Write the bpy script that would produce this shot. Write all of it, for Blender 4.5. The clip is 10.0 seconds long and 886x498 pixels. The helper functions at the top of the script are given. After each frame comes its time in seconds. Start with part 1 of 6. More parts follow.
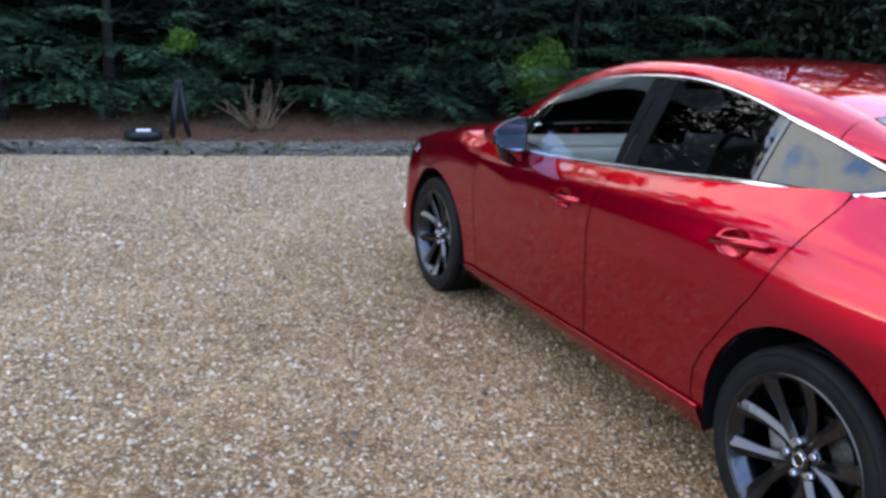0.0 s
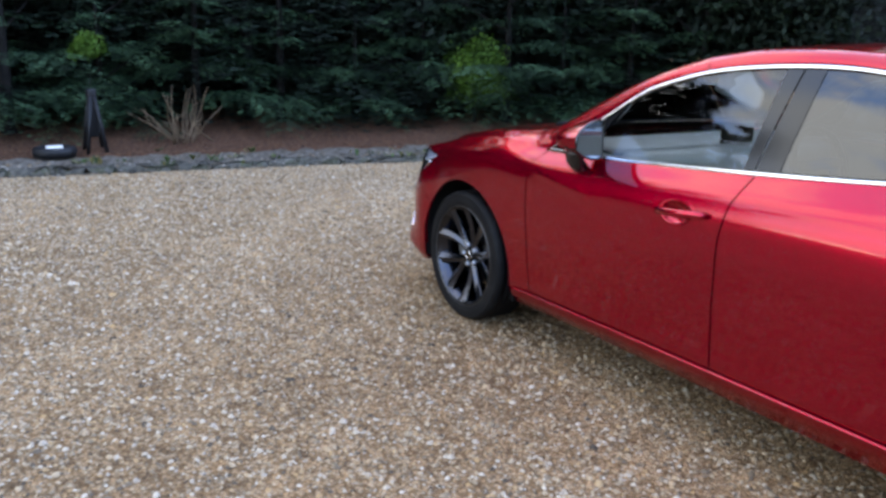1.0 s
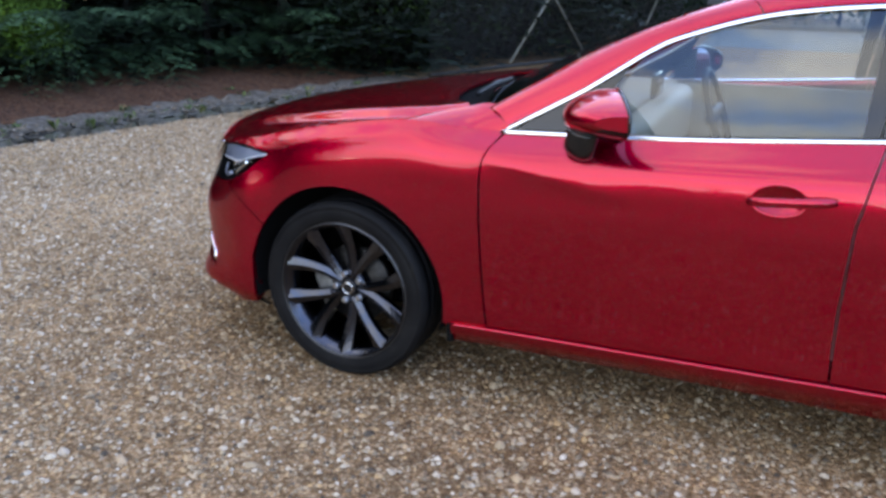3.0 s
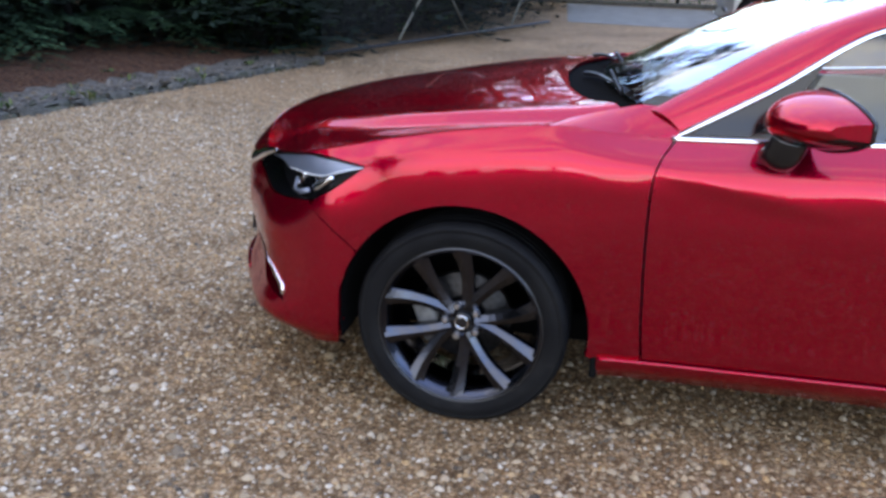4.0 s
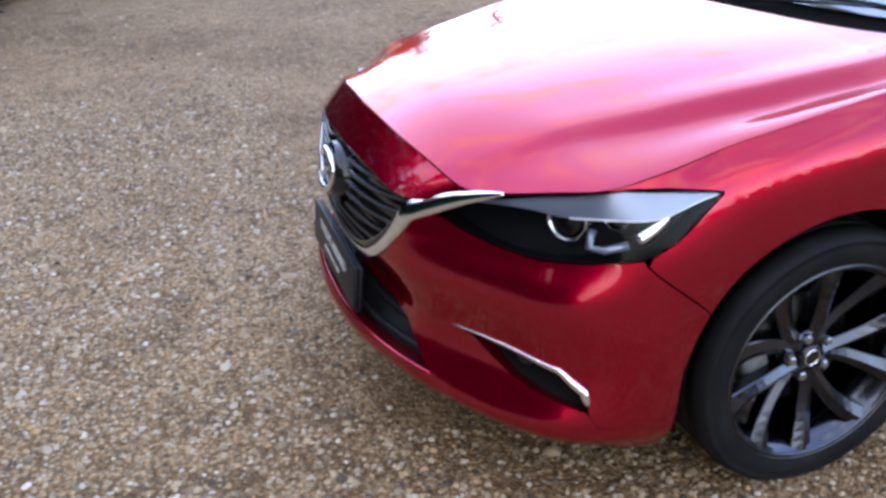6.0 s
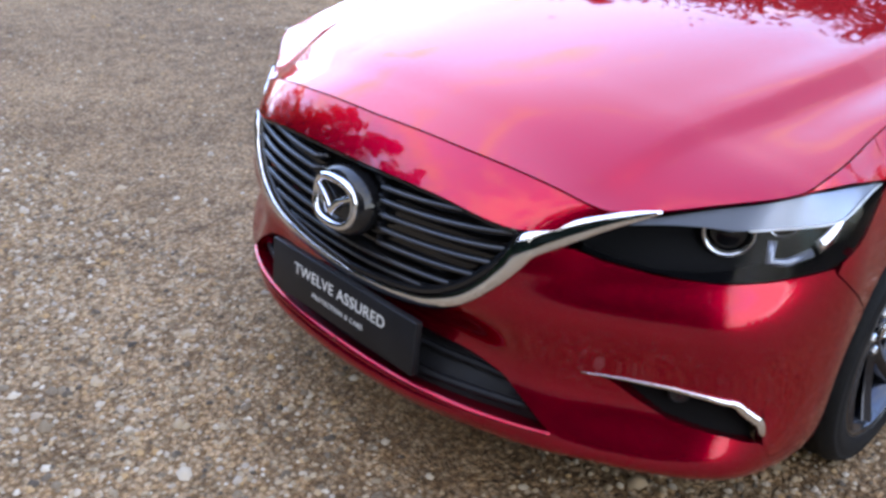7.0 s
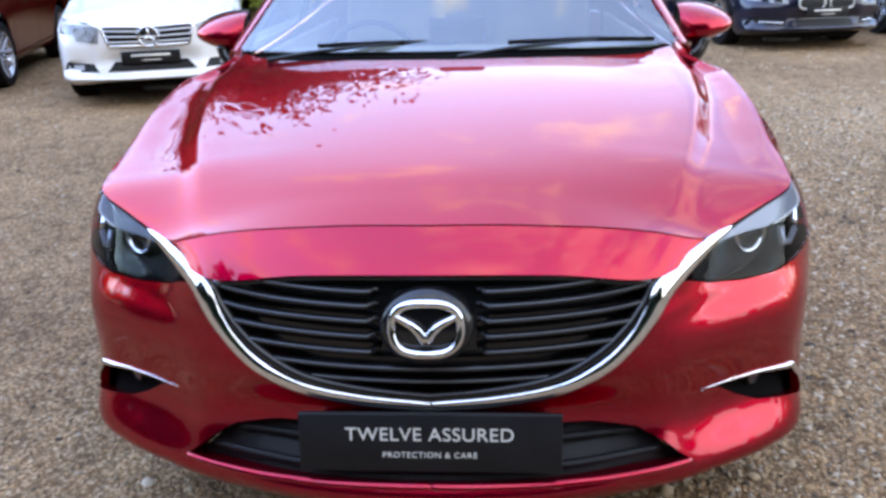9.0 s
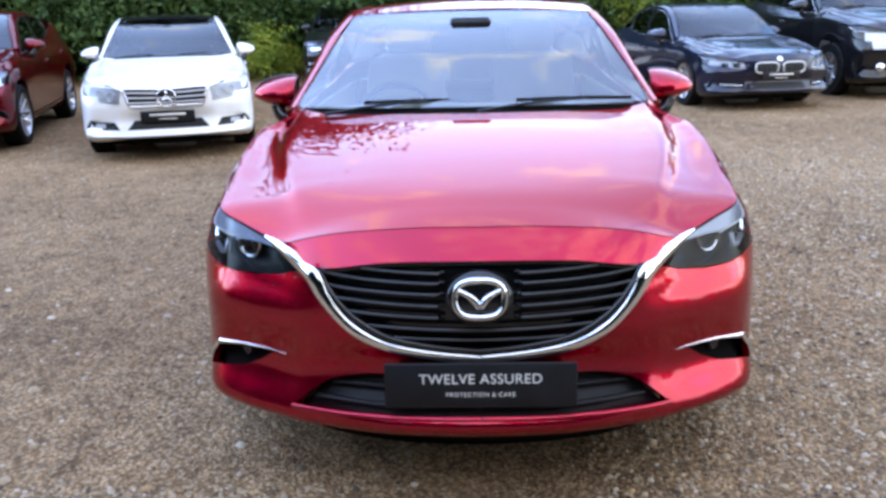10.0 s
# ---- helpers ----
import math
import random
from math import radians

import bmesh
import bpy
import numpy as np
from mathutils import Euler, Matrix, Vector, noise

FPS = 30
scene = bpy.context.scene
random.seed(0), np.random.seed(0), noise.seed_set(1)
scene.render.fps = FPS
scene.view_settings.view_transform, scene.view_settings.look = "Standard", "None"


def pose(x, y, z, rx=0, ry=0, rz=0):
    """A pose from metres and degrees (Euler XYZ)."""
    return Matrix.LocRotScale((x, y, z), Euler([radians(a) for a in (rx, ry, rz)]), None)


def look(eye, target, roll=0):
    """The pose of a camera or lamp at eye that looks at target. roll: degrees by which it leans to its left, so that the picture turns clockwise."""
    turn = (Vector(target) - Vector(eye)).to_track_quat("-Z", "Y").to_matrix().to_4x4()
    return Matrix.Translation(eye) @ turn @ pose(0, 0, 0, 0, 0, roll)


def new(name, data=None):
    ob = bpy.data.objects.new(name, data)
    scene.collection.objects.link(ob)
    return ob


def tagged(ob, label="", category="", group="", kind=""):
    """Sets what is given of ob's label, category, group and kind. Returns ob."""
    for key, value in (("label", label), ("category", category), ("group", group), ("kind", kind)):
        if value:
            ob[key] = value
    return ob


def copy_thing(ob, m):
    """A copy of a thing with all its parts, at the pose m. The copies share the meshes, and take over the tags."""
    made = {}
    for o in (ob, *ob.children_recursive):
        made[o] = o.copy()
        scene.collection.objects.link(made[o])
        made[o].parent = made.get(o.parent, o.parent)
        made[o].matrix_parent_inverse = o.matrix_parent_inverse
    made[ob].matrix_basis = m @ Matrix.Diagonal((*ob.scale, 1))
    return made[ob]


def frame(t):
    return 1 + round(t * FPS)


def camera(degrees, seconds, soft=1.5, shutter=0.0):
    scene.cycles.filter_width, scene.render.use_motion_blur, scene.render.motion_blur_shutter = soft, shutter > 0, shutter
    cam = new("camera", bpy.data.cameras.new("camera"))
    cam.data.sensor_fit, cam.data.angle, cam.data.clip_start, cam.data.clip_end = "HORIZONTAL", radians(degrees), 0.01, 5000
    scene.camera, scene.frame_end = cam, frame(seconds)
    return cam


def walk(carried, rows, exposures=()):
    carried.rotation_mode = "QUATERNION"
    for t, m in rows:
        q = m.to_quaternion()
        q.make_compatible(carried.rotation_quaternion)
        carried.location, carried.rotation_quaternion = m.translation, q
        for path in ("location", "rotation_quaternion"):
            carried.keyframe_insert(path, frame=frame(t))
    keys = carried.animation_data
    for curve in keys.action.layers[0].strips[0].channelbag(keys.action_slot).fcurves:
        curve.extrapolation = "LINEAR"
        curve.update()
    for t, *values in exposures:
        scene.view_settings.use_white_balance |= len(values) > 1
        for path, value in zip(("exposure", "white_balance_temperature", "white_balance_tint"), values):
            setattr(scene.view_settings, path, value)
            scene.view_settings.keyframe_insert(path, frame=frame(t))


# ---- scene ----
cam = camera(55.95, 10.0, soft=3.1)
# the camera walks round the left front corner of the red car, then backs off its nose
PATH = [
    (0.0, look((-4.476, 2.749, 1.536), (-3.587, 2.369, 1.279), 2.56)),
    (0.5, look((-3.996, 2.975, 1.478), (-3.130, 2.550, 1.214), 2.14)),
    (1.0, look((-3.571, 3.165, 1.471), (-2.742, 2.667, 1.219), 1.39)),
    (1.5, look((-3.119, 3.293, 1.464), (-2.381, 2.666, 1.214), 0.48)),
    (2.0, look((-2.591, 3.380, 1.453), (-1.965, 2.647, 1.184), 0.52)),
    (2.2, look((-2.384, 3.401, 1.434), (-1.798, 2.638, 1.163), 0.46)),
    (3.3, look((-1.185, 3.375, 1.464), (-0.874, 2.482, 1.140), 1.52)),
    (3.5, look((-0.964, 3.367, 1.455), (-0.698, 2.459, 1.132), 2.38)),
    (4.0, look((-0.441, 3.251, 1.457), (-0.245, 2.331, 1.118), 1.81)),
    (4.5, look((0.073, 3.051, 1.460), (0.203, 2.125, 1.105), 0.13)),
    (5.0, look((0.546, 2.820, 1.472), (0.566, 1.896, 1.088), -0.86)),
    (5.5, look((0.973, 2.541, 1.495), (0.870, 1.640, 1.074), -2.24)),
    (5.7, look((1.128, 2.415, 1.484), (0.963, 1.525, 1.060), -2.56)),
    (6.8, look((1.837, 1.528, 1.461), (1.281, 0.839, 0.996), 0.07)),
    (7.0, look((1.930, 1.365, 1.440), (1.326, 0.721, 0.971), 0.57)),
    (7.5, look((2.080, 0.956, 1.425), (1.385, 0.429, 0.937), -0.02)),
    (8.0, look((2.158, 0.586, 1.432), (1.372, 0.201, 0.947), -2.97)),
    (8.5, look((2.278, 0.272, 1.398), (1.390, 0.086, 0.977), -2.43)),
    (9.0, look((2.426, 0.132, 1.385), (1.491, 0.071, 1.037), -1.51)),
    (9.5, look((2.754, 0.050, 1.408), (1.808, -0.008, 1.090), -1.64)),
    (10.0, look((3.104, -0.032, 1.446), (2.144, -0.061, 1.165), -1.30)),
]
EXPOSURE = [(0.0, -0.05, 8700, 7), (2.5, -0.15, 8650, 8), (5.0, -0.20, 8750, 12), (7.0, -0.03, 8750, 10), (8.5, -0.05, 8750, 8), (10.0, -0.02, 8500, 8)]
walk(cam, PATH, EXPOSURE)

# ---------------------------------------------------------------- world and sun
world = bpy.data.worlds.new("cloudy_sky")
scene.world = world
world.use_nodes = True
wn = world.node_tree
SUN_UP, SUN_ROUND = radians(46), radians(186)
sky = wn.nodes.new("ShaderNodeTexSky")
sky.sky_type, sky.sun_disc = "NISHITA", False
sky.sun_elevation, sky.sun_rotation = SUN_UP, SUN_ROUND
sky.dust_density, sky.ozone_density = 0.0, 2.0
coord = wn.nodes.new("ShaderNodeTexCoord")
cloud = wn.nodes.new("ShaderNodeTexNoise")
cloud.inputs["Scale"].default_value, cloud.inputs["Detail"].default_value = 4.2, 12
cloud.inputs["Roughness"].default_value = 0.62
stretch = wn.nodes.new("ShaderNodeMapping")
stretch.inputs["Scale"].default_value = (1, 1, 2.2)
ramp = wn.nodes.new("ShaderNodeValToRGB")
ramp.color_ramp.elements[0].position, ramp.color_ramp.elements[1].position = 0.45, 0.61
scaled = wn.nodes.new("ShaderNodeVectorMath")
scaled.operation = "MULTIPLY"
scaled.inputs[1].default_value = (1.05, 1.26, 1.68)
mix = wn.nodes.new("ShaderNodeMix")
mix.data_type = "RGBA"
wn.links.new(coord.outputs["Generated"], stretch.inputs["Vector"])
wn.links.new(stretch.outputs[0], cloud.inputs["Vector"])
# more cloud towards the horizon, more blue overhead
split = wn.nodes.new("ShaderNodeSeparateXYZ")
lean = wn.nodes.new("ShaderNodeMath")
lean.operation = "MULTIPLY_ADD"
lean.inputs[1].default_value, lean.inputs[2].default_value = -0.14, 0.075
thin = wn.nodes.new("ShaderNodeMath")
thin.operation = "ADD"
wn.links.new(coord.outputs["Generated"], split.inputs[0])
wn.links.new(split.outputs["Z"], lean.inputs[0])
wn.links.new(cloud.outputs["Fac"], thin.inputs[0])
wn.links.new(lean.outputs[0], thin.inputs[1])
# and clearer sky towards the far side of the yard
clearer = wn.nodes.new("ShaderNodeMath")
clearer.operation = "MULTIPLY_ADD"
clearer.inputs[1].default_value = 0.085
aside = wn.nodes.new("ShaderNodeMath")
aside.operation = "MULTIPLY_ADD"
aside.inputs[1].default_value = 0.6
wn.links.new(split.outputs["Y"], aside.inputs[0])
wn.links.new(split.outputs["X"], aside.inputs[2])
wn.links.new(aside.outputs[0], clearer.inputs[0])
wn.links.new(thin.outputs[0], clearer.inputs[2])
wn.links.new(clearer.outputs[0], ramp.inputs[0])
wn.links.new(sky.outputs[0], scaled.inputs[0])
wn.links.new(ramp.outputs[0], mix.inputs["Factor"])
wn.links.new(scaled.outputs[0], mix.inputs["A"])
mix.inputs["B"].default_value = (3.30, 3.85, 4.95, 1)
wn.links.new(mix.outputs["Result"], wn.nodes["Background"].inputs["Color"])
wn.nodes["Background"].inputs["Strength"].default_value = 1.0

sun = new("sun", bpy.data.lights.new("sun", "SUN"))
sun.data.energy, sun.data.angle, sun.data.color = 1.5, radians(160), (1, 0.94, 0.85)
sun.matrix_world = look((0, 0, 30), (30 * math.sin(SUN_ROUND) / math.tan(SUN_UP) * -1, 30 * math.cos(SUN_ROUND) / math.tan(SUN_UP) * -1, 0))

# ---------------------------------------------------------------- materials
def material(name, colour, rough=0.5, metal=0.0, coat=0.0, coat_rough=0.03, spec=0.5):
    m = bpy.data.materials.new(name)
    m.use_nodes = True
    b = m.node_tree.nodes["Principled BSDF"]
    b.inputs["Base Color"].default_value = (*colour, 1)
    b.inputs["Roughness"].default_value, b.inputs["Metallic"].default_value = rough, metal
    b.inputs["Coat Weight"].default_value, b.inputs["Coat Roughness"].default_value = coat, coat_rough
    b.inputs["Specular IOR Level"].default_value = spec
    return m


def node(m, kind, **values):
    n = m.node_tree.nodes.new(kind)
    for key, value in values.items():
        n.inputs[key.replace("_", " ")].default_value = value
    return n


def link(m, a, b):
    m.node_tree.links.new(a, b)


def bsdf(m):
    return m.node_tree.nodes["Principled BSDF"]


def ramp_node(m, stops):
    r = m.node_tree.nodes.new("ShaderNodeValToRGB")
    els = r.color_ramp.elements
    while len(els) < len(stops):
        els.new(0.5)
    for el, (pos, col) in zip(els, stops):
        el.position, el.color = pos, (*col, 1)
    return r


def object_coords(m, scale=1.0):
    c = m.node_tree.nodes.new("ShaderNodeTexCoord")
    p = node(m, "ShaderNodeMapping")
    p.inputs["Scale"].default_value = (scale, scale, scale)
    link(m, c.outputs["Object"], p.inputs["Vector"])
    return p.outputs[0]


def mottled(name, stops, scale, rough=0.8, bump=0.3, bump_scale=None, detail=6.0, metal=0.0, distance=0.01):
    """A surface of broken colour at two scales, with fine relief."""
    m = material(name, stops[0][1], rough, metal, spec=0.25)
    co = object_coords(m)
    big = node(m, "ShaderNodeTexNoise", Scale=scale, Detail=detail)
    link(m, co, big.inputs["Vector"])
    r = ramp_node(m, stops)
    link(m, big.outputs["Fac"], r.inputs[0])
    link(m, r.outputs[0], bsdf(m).inputs["Base Color"])
    fine = node(m, "ShaderNodeTexNoise", Scale=bump_scale or scale * 12, Detail=5.0)
    link(m, co, fine.inputs["Vector"])
    b = node(m, "ShaderNodeBump", Strength=bump, Distance=distance)
    link(m, fine.outputs["Fac"], b.inputs["Height"])
    link(m, b.outputs[0], bsdf(m).inputs["Normal"])
    return m


def varied(m, stops, island=False):
    """Colour varied piece by piece."""
    src = m.node_tree.nodes.new("ShaderNodeNewGeometry" if island else "ShaderNodeObjectInfo")
    r = ramp_node(m, stops)
    link(m, src.outputs["Random Per Island" if island else "Random"], r.inputs[0])
    link(m, r.outputs[0], bsdf(m).inputs["Base Color"])
    return m


def car_paint(name, colour, metal=0.55, rough=0.3, coat_ior=1.5):
    """Clear-coated paint with metal flakes and a thin film of dust."""
    m = material(name, colour, rough, metal, coat=1.0, coat_rough=0.015)
    bsdf(m).inputs["Coat IOR"].default_value = coat_ior
    bsdf(m).inputs["Specular Tint"].default_value = (*[max(0.04, min(1, c * 2)) for c in colour], 1)
    bsdf(m).inputs["Specular IOR Level"].default_value = 0.2
    co = object_coords(m)
    flake = node(m, "ShaderNodeTexNoise", Scale=900.0, Detail=2.0)
    link(m, co, flake.inputs["Vector"])
    b = node(m, "ShaderNodeBump", Strength=0.06, Distance=0.001)
    link(m, flake.outputs["Fac"], b.inputs["Height"])
    link(m, b.outputs[0], bsdf(m).inputs["Normal"])
    dust = node(m, "ShaderNodeTexNoise", Scale=3.0, Detail=8.0)
    link(m, co, dust.inputs["Vector"])
    mr = node(m, "ShaderNodeMapRange")
    mr.inputs["From Min"].default_value, mr.inputs["From Max"].default_value = 0.35, 0.75
    mr.inputs["To Min"].default_value, mr.inputs["To Max"].default_value = 0.012, 0.040
    link(m, dust.outputs["Fac"], mr.inputs["Value"])
    link(m, mr.outputs[0], bsdf(m).inputs["Coat Roughness"])
    return m


def glass(name, tint, ior=1.75):
    """A thin pane: what is behind it shows through, tinted, under a mirror sheen that grows at a slant."""
    m = bpy.data.materials.new(name)
    m.use_nodes = True
    t = m.node_tree
    t.nodes.remove(t.nodes["Principled BSDF"])
    clear = t.nodes.new("ShaderNodeBsdfTransparent")
    clear.inputs["Color"].default_value = (*tint, 1)
    shine = t.nodes.new("ShaderNodeBsdfGlossy")
    shine.inputs["Roughness"].default_value = 0.005
    slant = t.nodes.new("ShaderNodeFresnel")
    slant.inputs["IOR"].default_value = ior
    both = t.nodes.new("ShaderNodeMixShader")
    t.links.new(slant.outputs[0], both.inputs[0])
    t.links.new(clear.outputs[0], both.inputs[1])
    t.links.new(shine.outputs[0], both.inputs[2])
    t.links.new(both.outputs[0], t.nodes["Material Output"].inputs["Surface"])
    return m


RED = car_paint("red_paint", (0.37, 0.0003, 0.020), 0.9, 0.27, 1.44)
WHITE = car_paint("white_paint", (0.80, 0.80, 0.79), 0.0, 0.4)
NAVY = car_paint("dark_blue_paint", (0.008, 0.010, 0.025), 0.3)
BLACK_PAINT = car_paint("black_paint", (0.006, 0.006, 0.007), 0.0)
DULL_RED = car_paint("dark_red_paint", (0.16, 0.0008, 0.003), 0.8, 0.35, 1.42)
SILVER = car_paint("silver_paint", (0.45, 0.46, 0.47), 0.8)
CHROME = material("chrome", (0.82, 0.82, 0.83), 0.06, 1.0)
SLAT_EDGE = material("dark_satin_metal", (0.13, 0.134, 0.14), 0.34, 1.0)
SATIN = material("satin_metal", (0.55, 0.56, 0.57), 0.28, 1.0)
GLOSS_BLACK = material("gloss_black_plastic", (0.008, 0.008, 0.009), 0.12)
BLACK_PLASTIC = mottled("black_plastic", [(0.3, (0.005, 0.005, 0.006)), (0.7, (0.011, 0.011, 0.012))], 30, 0.5, 0.15)
RUBBER = mottled("tyre_rubber", [(0.35, (0.0042, 0.0042, 0.0050)), (0.6, (0.0078, 0.0078, 0.0081)), (0.78, (0.0210, 0.0198, 0.0192))], 9, 0.62, 0.2, 120)
ALLOY = material("dark_alloy", (0.040, 0.044, 0.058), 0.22, 1.0, coat=0.5)
ALLOY_BRIGHT = material("bright_alloy", (0.5, 0.5, 0.52), 0.25, 0.9)
BRAKE = mottled("brake_steel", [(0.3, (0.022, 0.021, 0.020)), (0.7, (0.05, 0.047, 0.045))], 60, 0.45, 0.1, metal=0.9)
CALIPER = mottled("caliper_iron", [(0.3, (0.11, 0.11, 0.11)), (0.7, (0.20, 0.20, 0.195))], 40, 0.55, 0.2, metal=0.5)
UNDER = material("dark_underbody", (0.008, 0.008, 0.008), 0.9, spec=0.0)
bsdf(RUBBER).inputs["Specular IOR Level"].default_value = 0.12
GLASS = glass("car_glass", (0.90, 0.95, 0.94), 2.4)
SIDE_GLASS = glass("side_window_glass", (0.88, 0.94, 0.93), 1.75)
DARK_GLASS = glass("privacy_glass", (0.06, 0.065, 0.07), 1.85)
PARKED_GLASS = glass("parked_car_glass", (0.22, 0.24, 0.25), 1.7)
LENS = glass("lamp_lens", (0.96, 0.97, 0.98), 1.22)
MIRROR = material("mirror_silver", (0.26, 0.32, 0.40), 0.02, 1.0)
LAMP_DARK = material("lamp_bezel", (0.006, 0.006, 0.007), 0.5, spec=0.08)
LAMP_BAR = material("lamp_light_bar", (0.24, 0.27, 0.34), 0.30, 0.6)
LAMP_CHROME = material("lamp_reflector", (0.75, 0.77, 0.80), 0.12, 1.0)
LAMP_WHITE = material("lamp_diffuser", (0.80, 0.82, 0.85), 0.3)
PARKED_LAMP = material("parked_lamp_reflector", (0.34, 0.35, 0.37), 0.4, 0.15)
RED_LENS = material("red_lens", (0.30, 0.004, 0.006), 0.1, coat=1.0)
LEATHER = mottled("light_leather", [(0.3, (0.52, 0.50, 0.46)), (0.7, (0.62, 0.60, 0.55))], 8, 0.55, 0.2, 200)
TRIM_BLACK = mottled("cabin_black", [(0.3, (0.016, 0.016, 0.017)), (0.7, (0.030, 0.030, 0.031))], 20, 0.6, 0.2)
HEADLINER = mottled("headliner_cloth", [(0.3, (0.58, 0.57, 0.54)), (0.7, (0.66, 0.65, 0.61))], 12, 0.9, 0.1)
PLATE_BLACK = mottled("plate_black", [(0.3, (0.007, 0.007, 0.008)), (0.7, (0.012, 0.012, 0.014))], 10, 0.45, 0.05)
PLATE_TEXT = material("plate_lettering", (0.72, 0.70, 0.64), 0.5)

# ---------------------------------------------------------------- building tools
def mesh_object(name, verts, faces, mat, parent=None, label="", smooth=True, normals=None):
    me = bpy.data.meshes.new(name)
    me.from_pydata([tuple(v) for v in np.asarray(verts, float).tolist()], [], [tuple(f) for f in faces])
    me.materials.append(mat)
    if smooth:
        me.polygons.foreach_set("use_smooth", [True] * len(me.polygons))
    me.update()
    if normals is not None:
        me.normals_split_custom_set_from_vertices([tuple(n) for n in np.asarray(normals, float).tolist()])
    ob = new(name, me)
    if parent is not None:
        ob.parent = parent
    return tagged(ob, label)


def part(name, bm, mat, parent, label="", smooth=True):
    me = bpy.data.meshes.new(name)
    bm.to_mesh(me)
    bm.free()
    me.materials.append(mat)
    if smooth:
        me.polygons.foreach_set("use_smooth", [True] * len(me.polygons))
    ob = new(name, me)
    if parent is not None:
        ob.parent = parent
    return tagged(ob, label)


def thing(name, at, label, category, group="", kind=""):
    """An Empty at the thing's base, to parent its parts."""
    ob = new(name)
    ob.matrix_world = at
    return tagged(ob, label, category, group, kind)


def spline(points, t):
    """Catmull-Rom through points (n, k) at t in 0..n-1."""
    P = np.asarray(points, float)
    t = np.clip(np.asarray(t, float), 0, len(P) - 1)
    i = np.minimum(t.astype(int), len(P) - 2)
    f = (t - i)[..., None]
    ext = np.vstack([2 * P[0] - P[1], P, 2 * P[-1] - P[-2]])
    p0, p1, p2, p3 = ext[i], ext[i + 1], ext[i + 2], ext[i + 3]
    return 0.5 * (2 * p1 + (p2 - p0) * f + (2 * p0 - 5 * p1 + 4 * p2 - p3) * f ** 2 + (3 * p1 - p0 - 3 * p2 + p3) * f ** 3)


def curve(points, n):
    """n points along the spline, evenly in its length."""
    P = spline(points, np.linspace(0, len(points) - 1, 40 * len(points)))
    d = np.r_[0, np.cumsum(np.linalg.norm(np.diff(P, axis=0), axis=1))]
    k = np.linspace(0, d[-1], n)
    return np.stack([np.interp(k, d, P[:, c]) for c in range(P.shape[1])], 1)


def quads(nu, nv, flip=False):
    i, j = np.meshgrid(np.arange(nu - 1), np.arange(nv - 1), indexing="ij")
    a = (i * nv + j).ravel()
    q = np.stack([a, a + nv, a + nv + 1, a + 1], 1)
    return (q[:, ::-1] if flip else q).tolist()


def sheet(name, G, mat, parent, label="", N=None, flange=0.012, edges="LRBT", flip=False, hole=None):
    """A panel from a grid of points (nu, nv, 3), its rim folded inwards along the normals."""
    nu, nv = G.shape[:2]
    if N is None:
        du, dv = np.gradient(G, axis=0), np.gradient(G, axis=1)
        N = np.cross(du, dv)
        N /= np.linalg.norm(N, axis=2, keepdims=True) + 1e-12
        if flip:
            N = -N
    V, F, NN = [G.reshape(-1, 3)], quads(nu, nv, flip), [N.reshape(-1, 3)]
    if hole:
        q = ((V[0][:, 0] - hole[0]) / hole[2]) ** 2 + ((V[0][:, 2] - hole[1]) / hole[3]) ** 2 < .9
        F = [f for f in F if not q[list(f)].any()]
    base = nu * nv
    for e in edges if flange else "":
        idx = {"L": (0, slice(None)), "R": (nu - 1, slice(None)), "B": (slice(None), 0), "T": (slice(None), nv - 1)}[e]
        a = G[idx]
        b = a - N[idx] * flange
        n = len(a)
        V += [a, b]
        NN += [np.zeros((n, 3)), np.zeros((n, 3))]
        turn = (e in "LT") != flip
        for k in range(n - 1):
            q = [base + k, base + k + 1, base + n + k + 1, base + n + k]
            F.append(q if turn else q[::-1])
        base += 2 * n
    return mesh_object(name, np.vstack(V), F, mat, parent, label, normals=np.vstack(NN))


def both_sides(name, G, mat, parent, label="", N=None, **k):
    """The panel and its mirror image on the car's other side."""
    a = sheet(name, G, mat, parent, label, N, **k)
    M = np.array([1, -1, 1])
    flip = k.pop("flip", False)
    b = sheet(name, G * M, mat, parent, label, None if N is None else N * M, flip=not flip, **k)
    return a, b


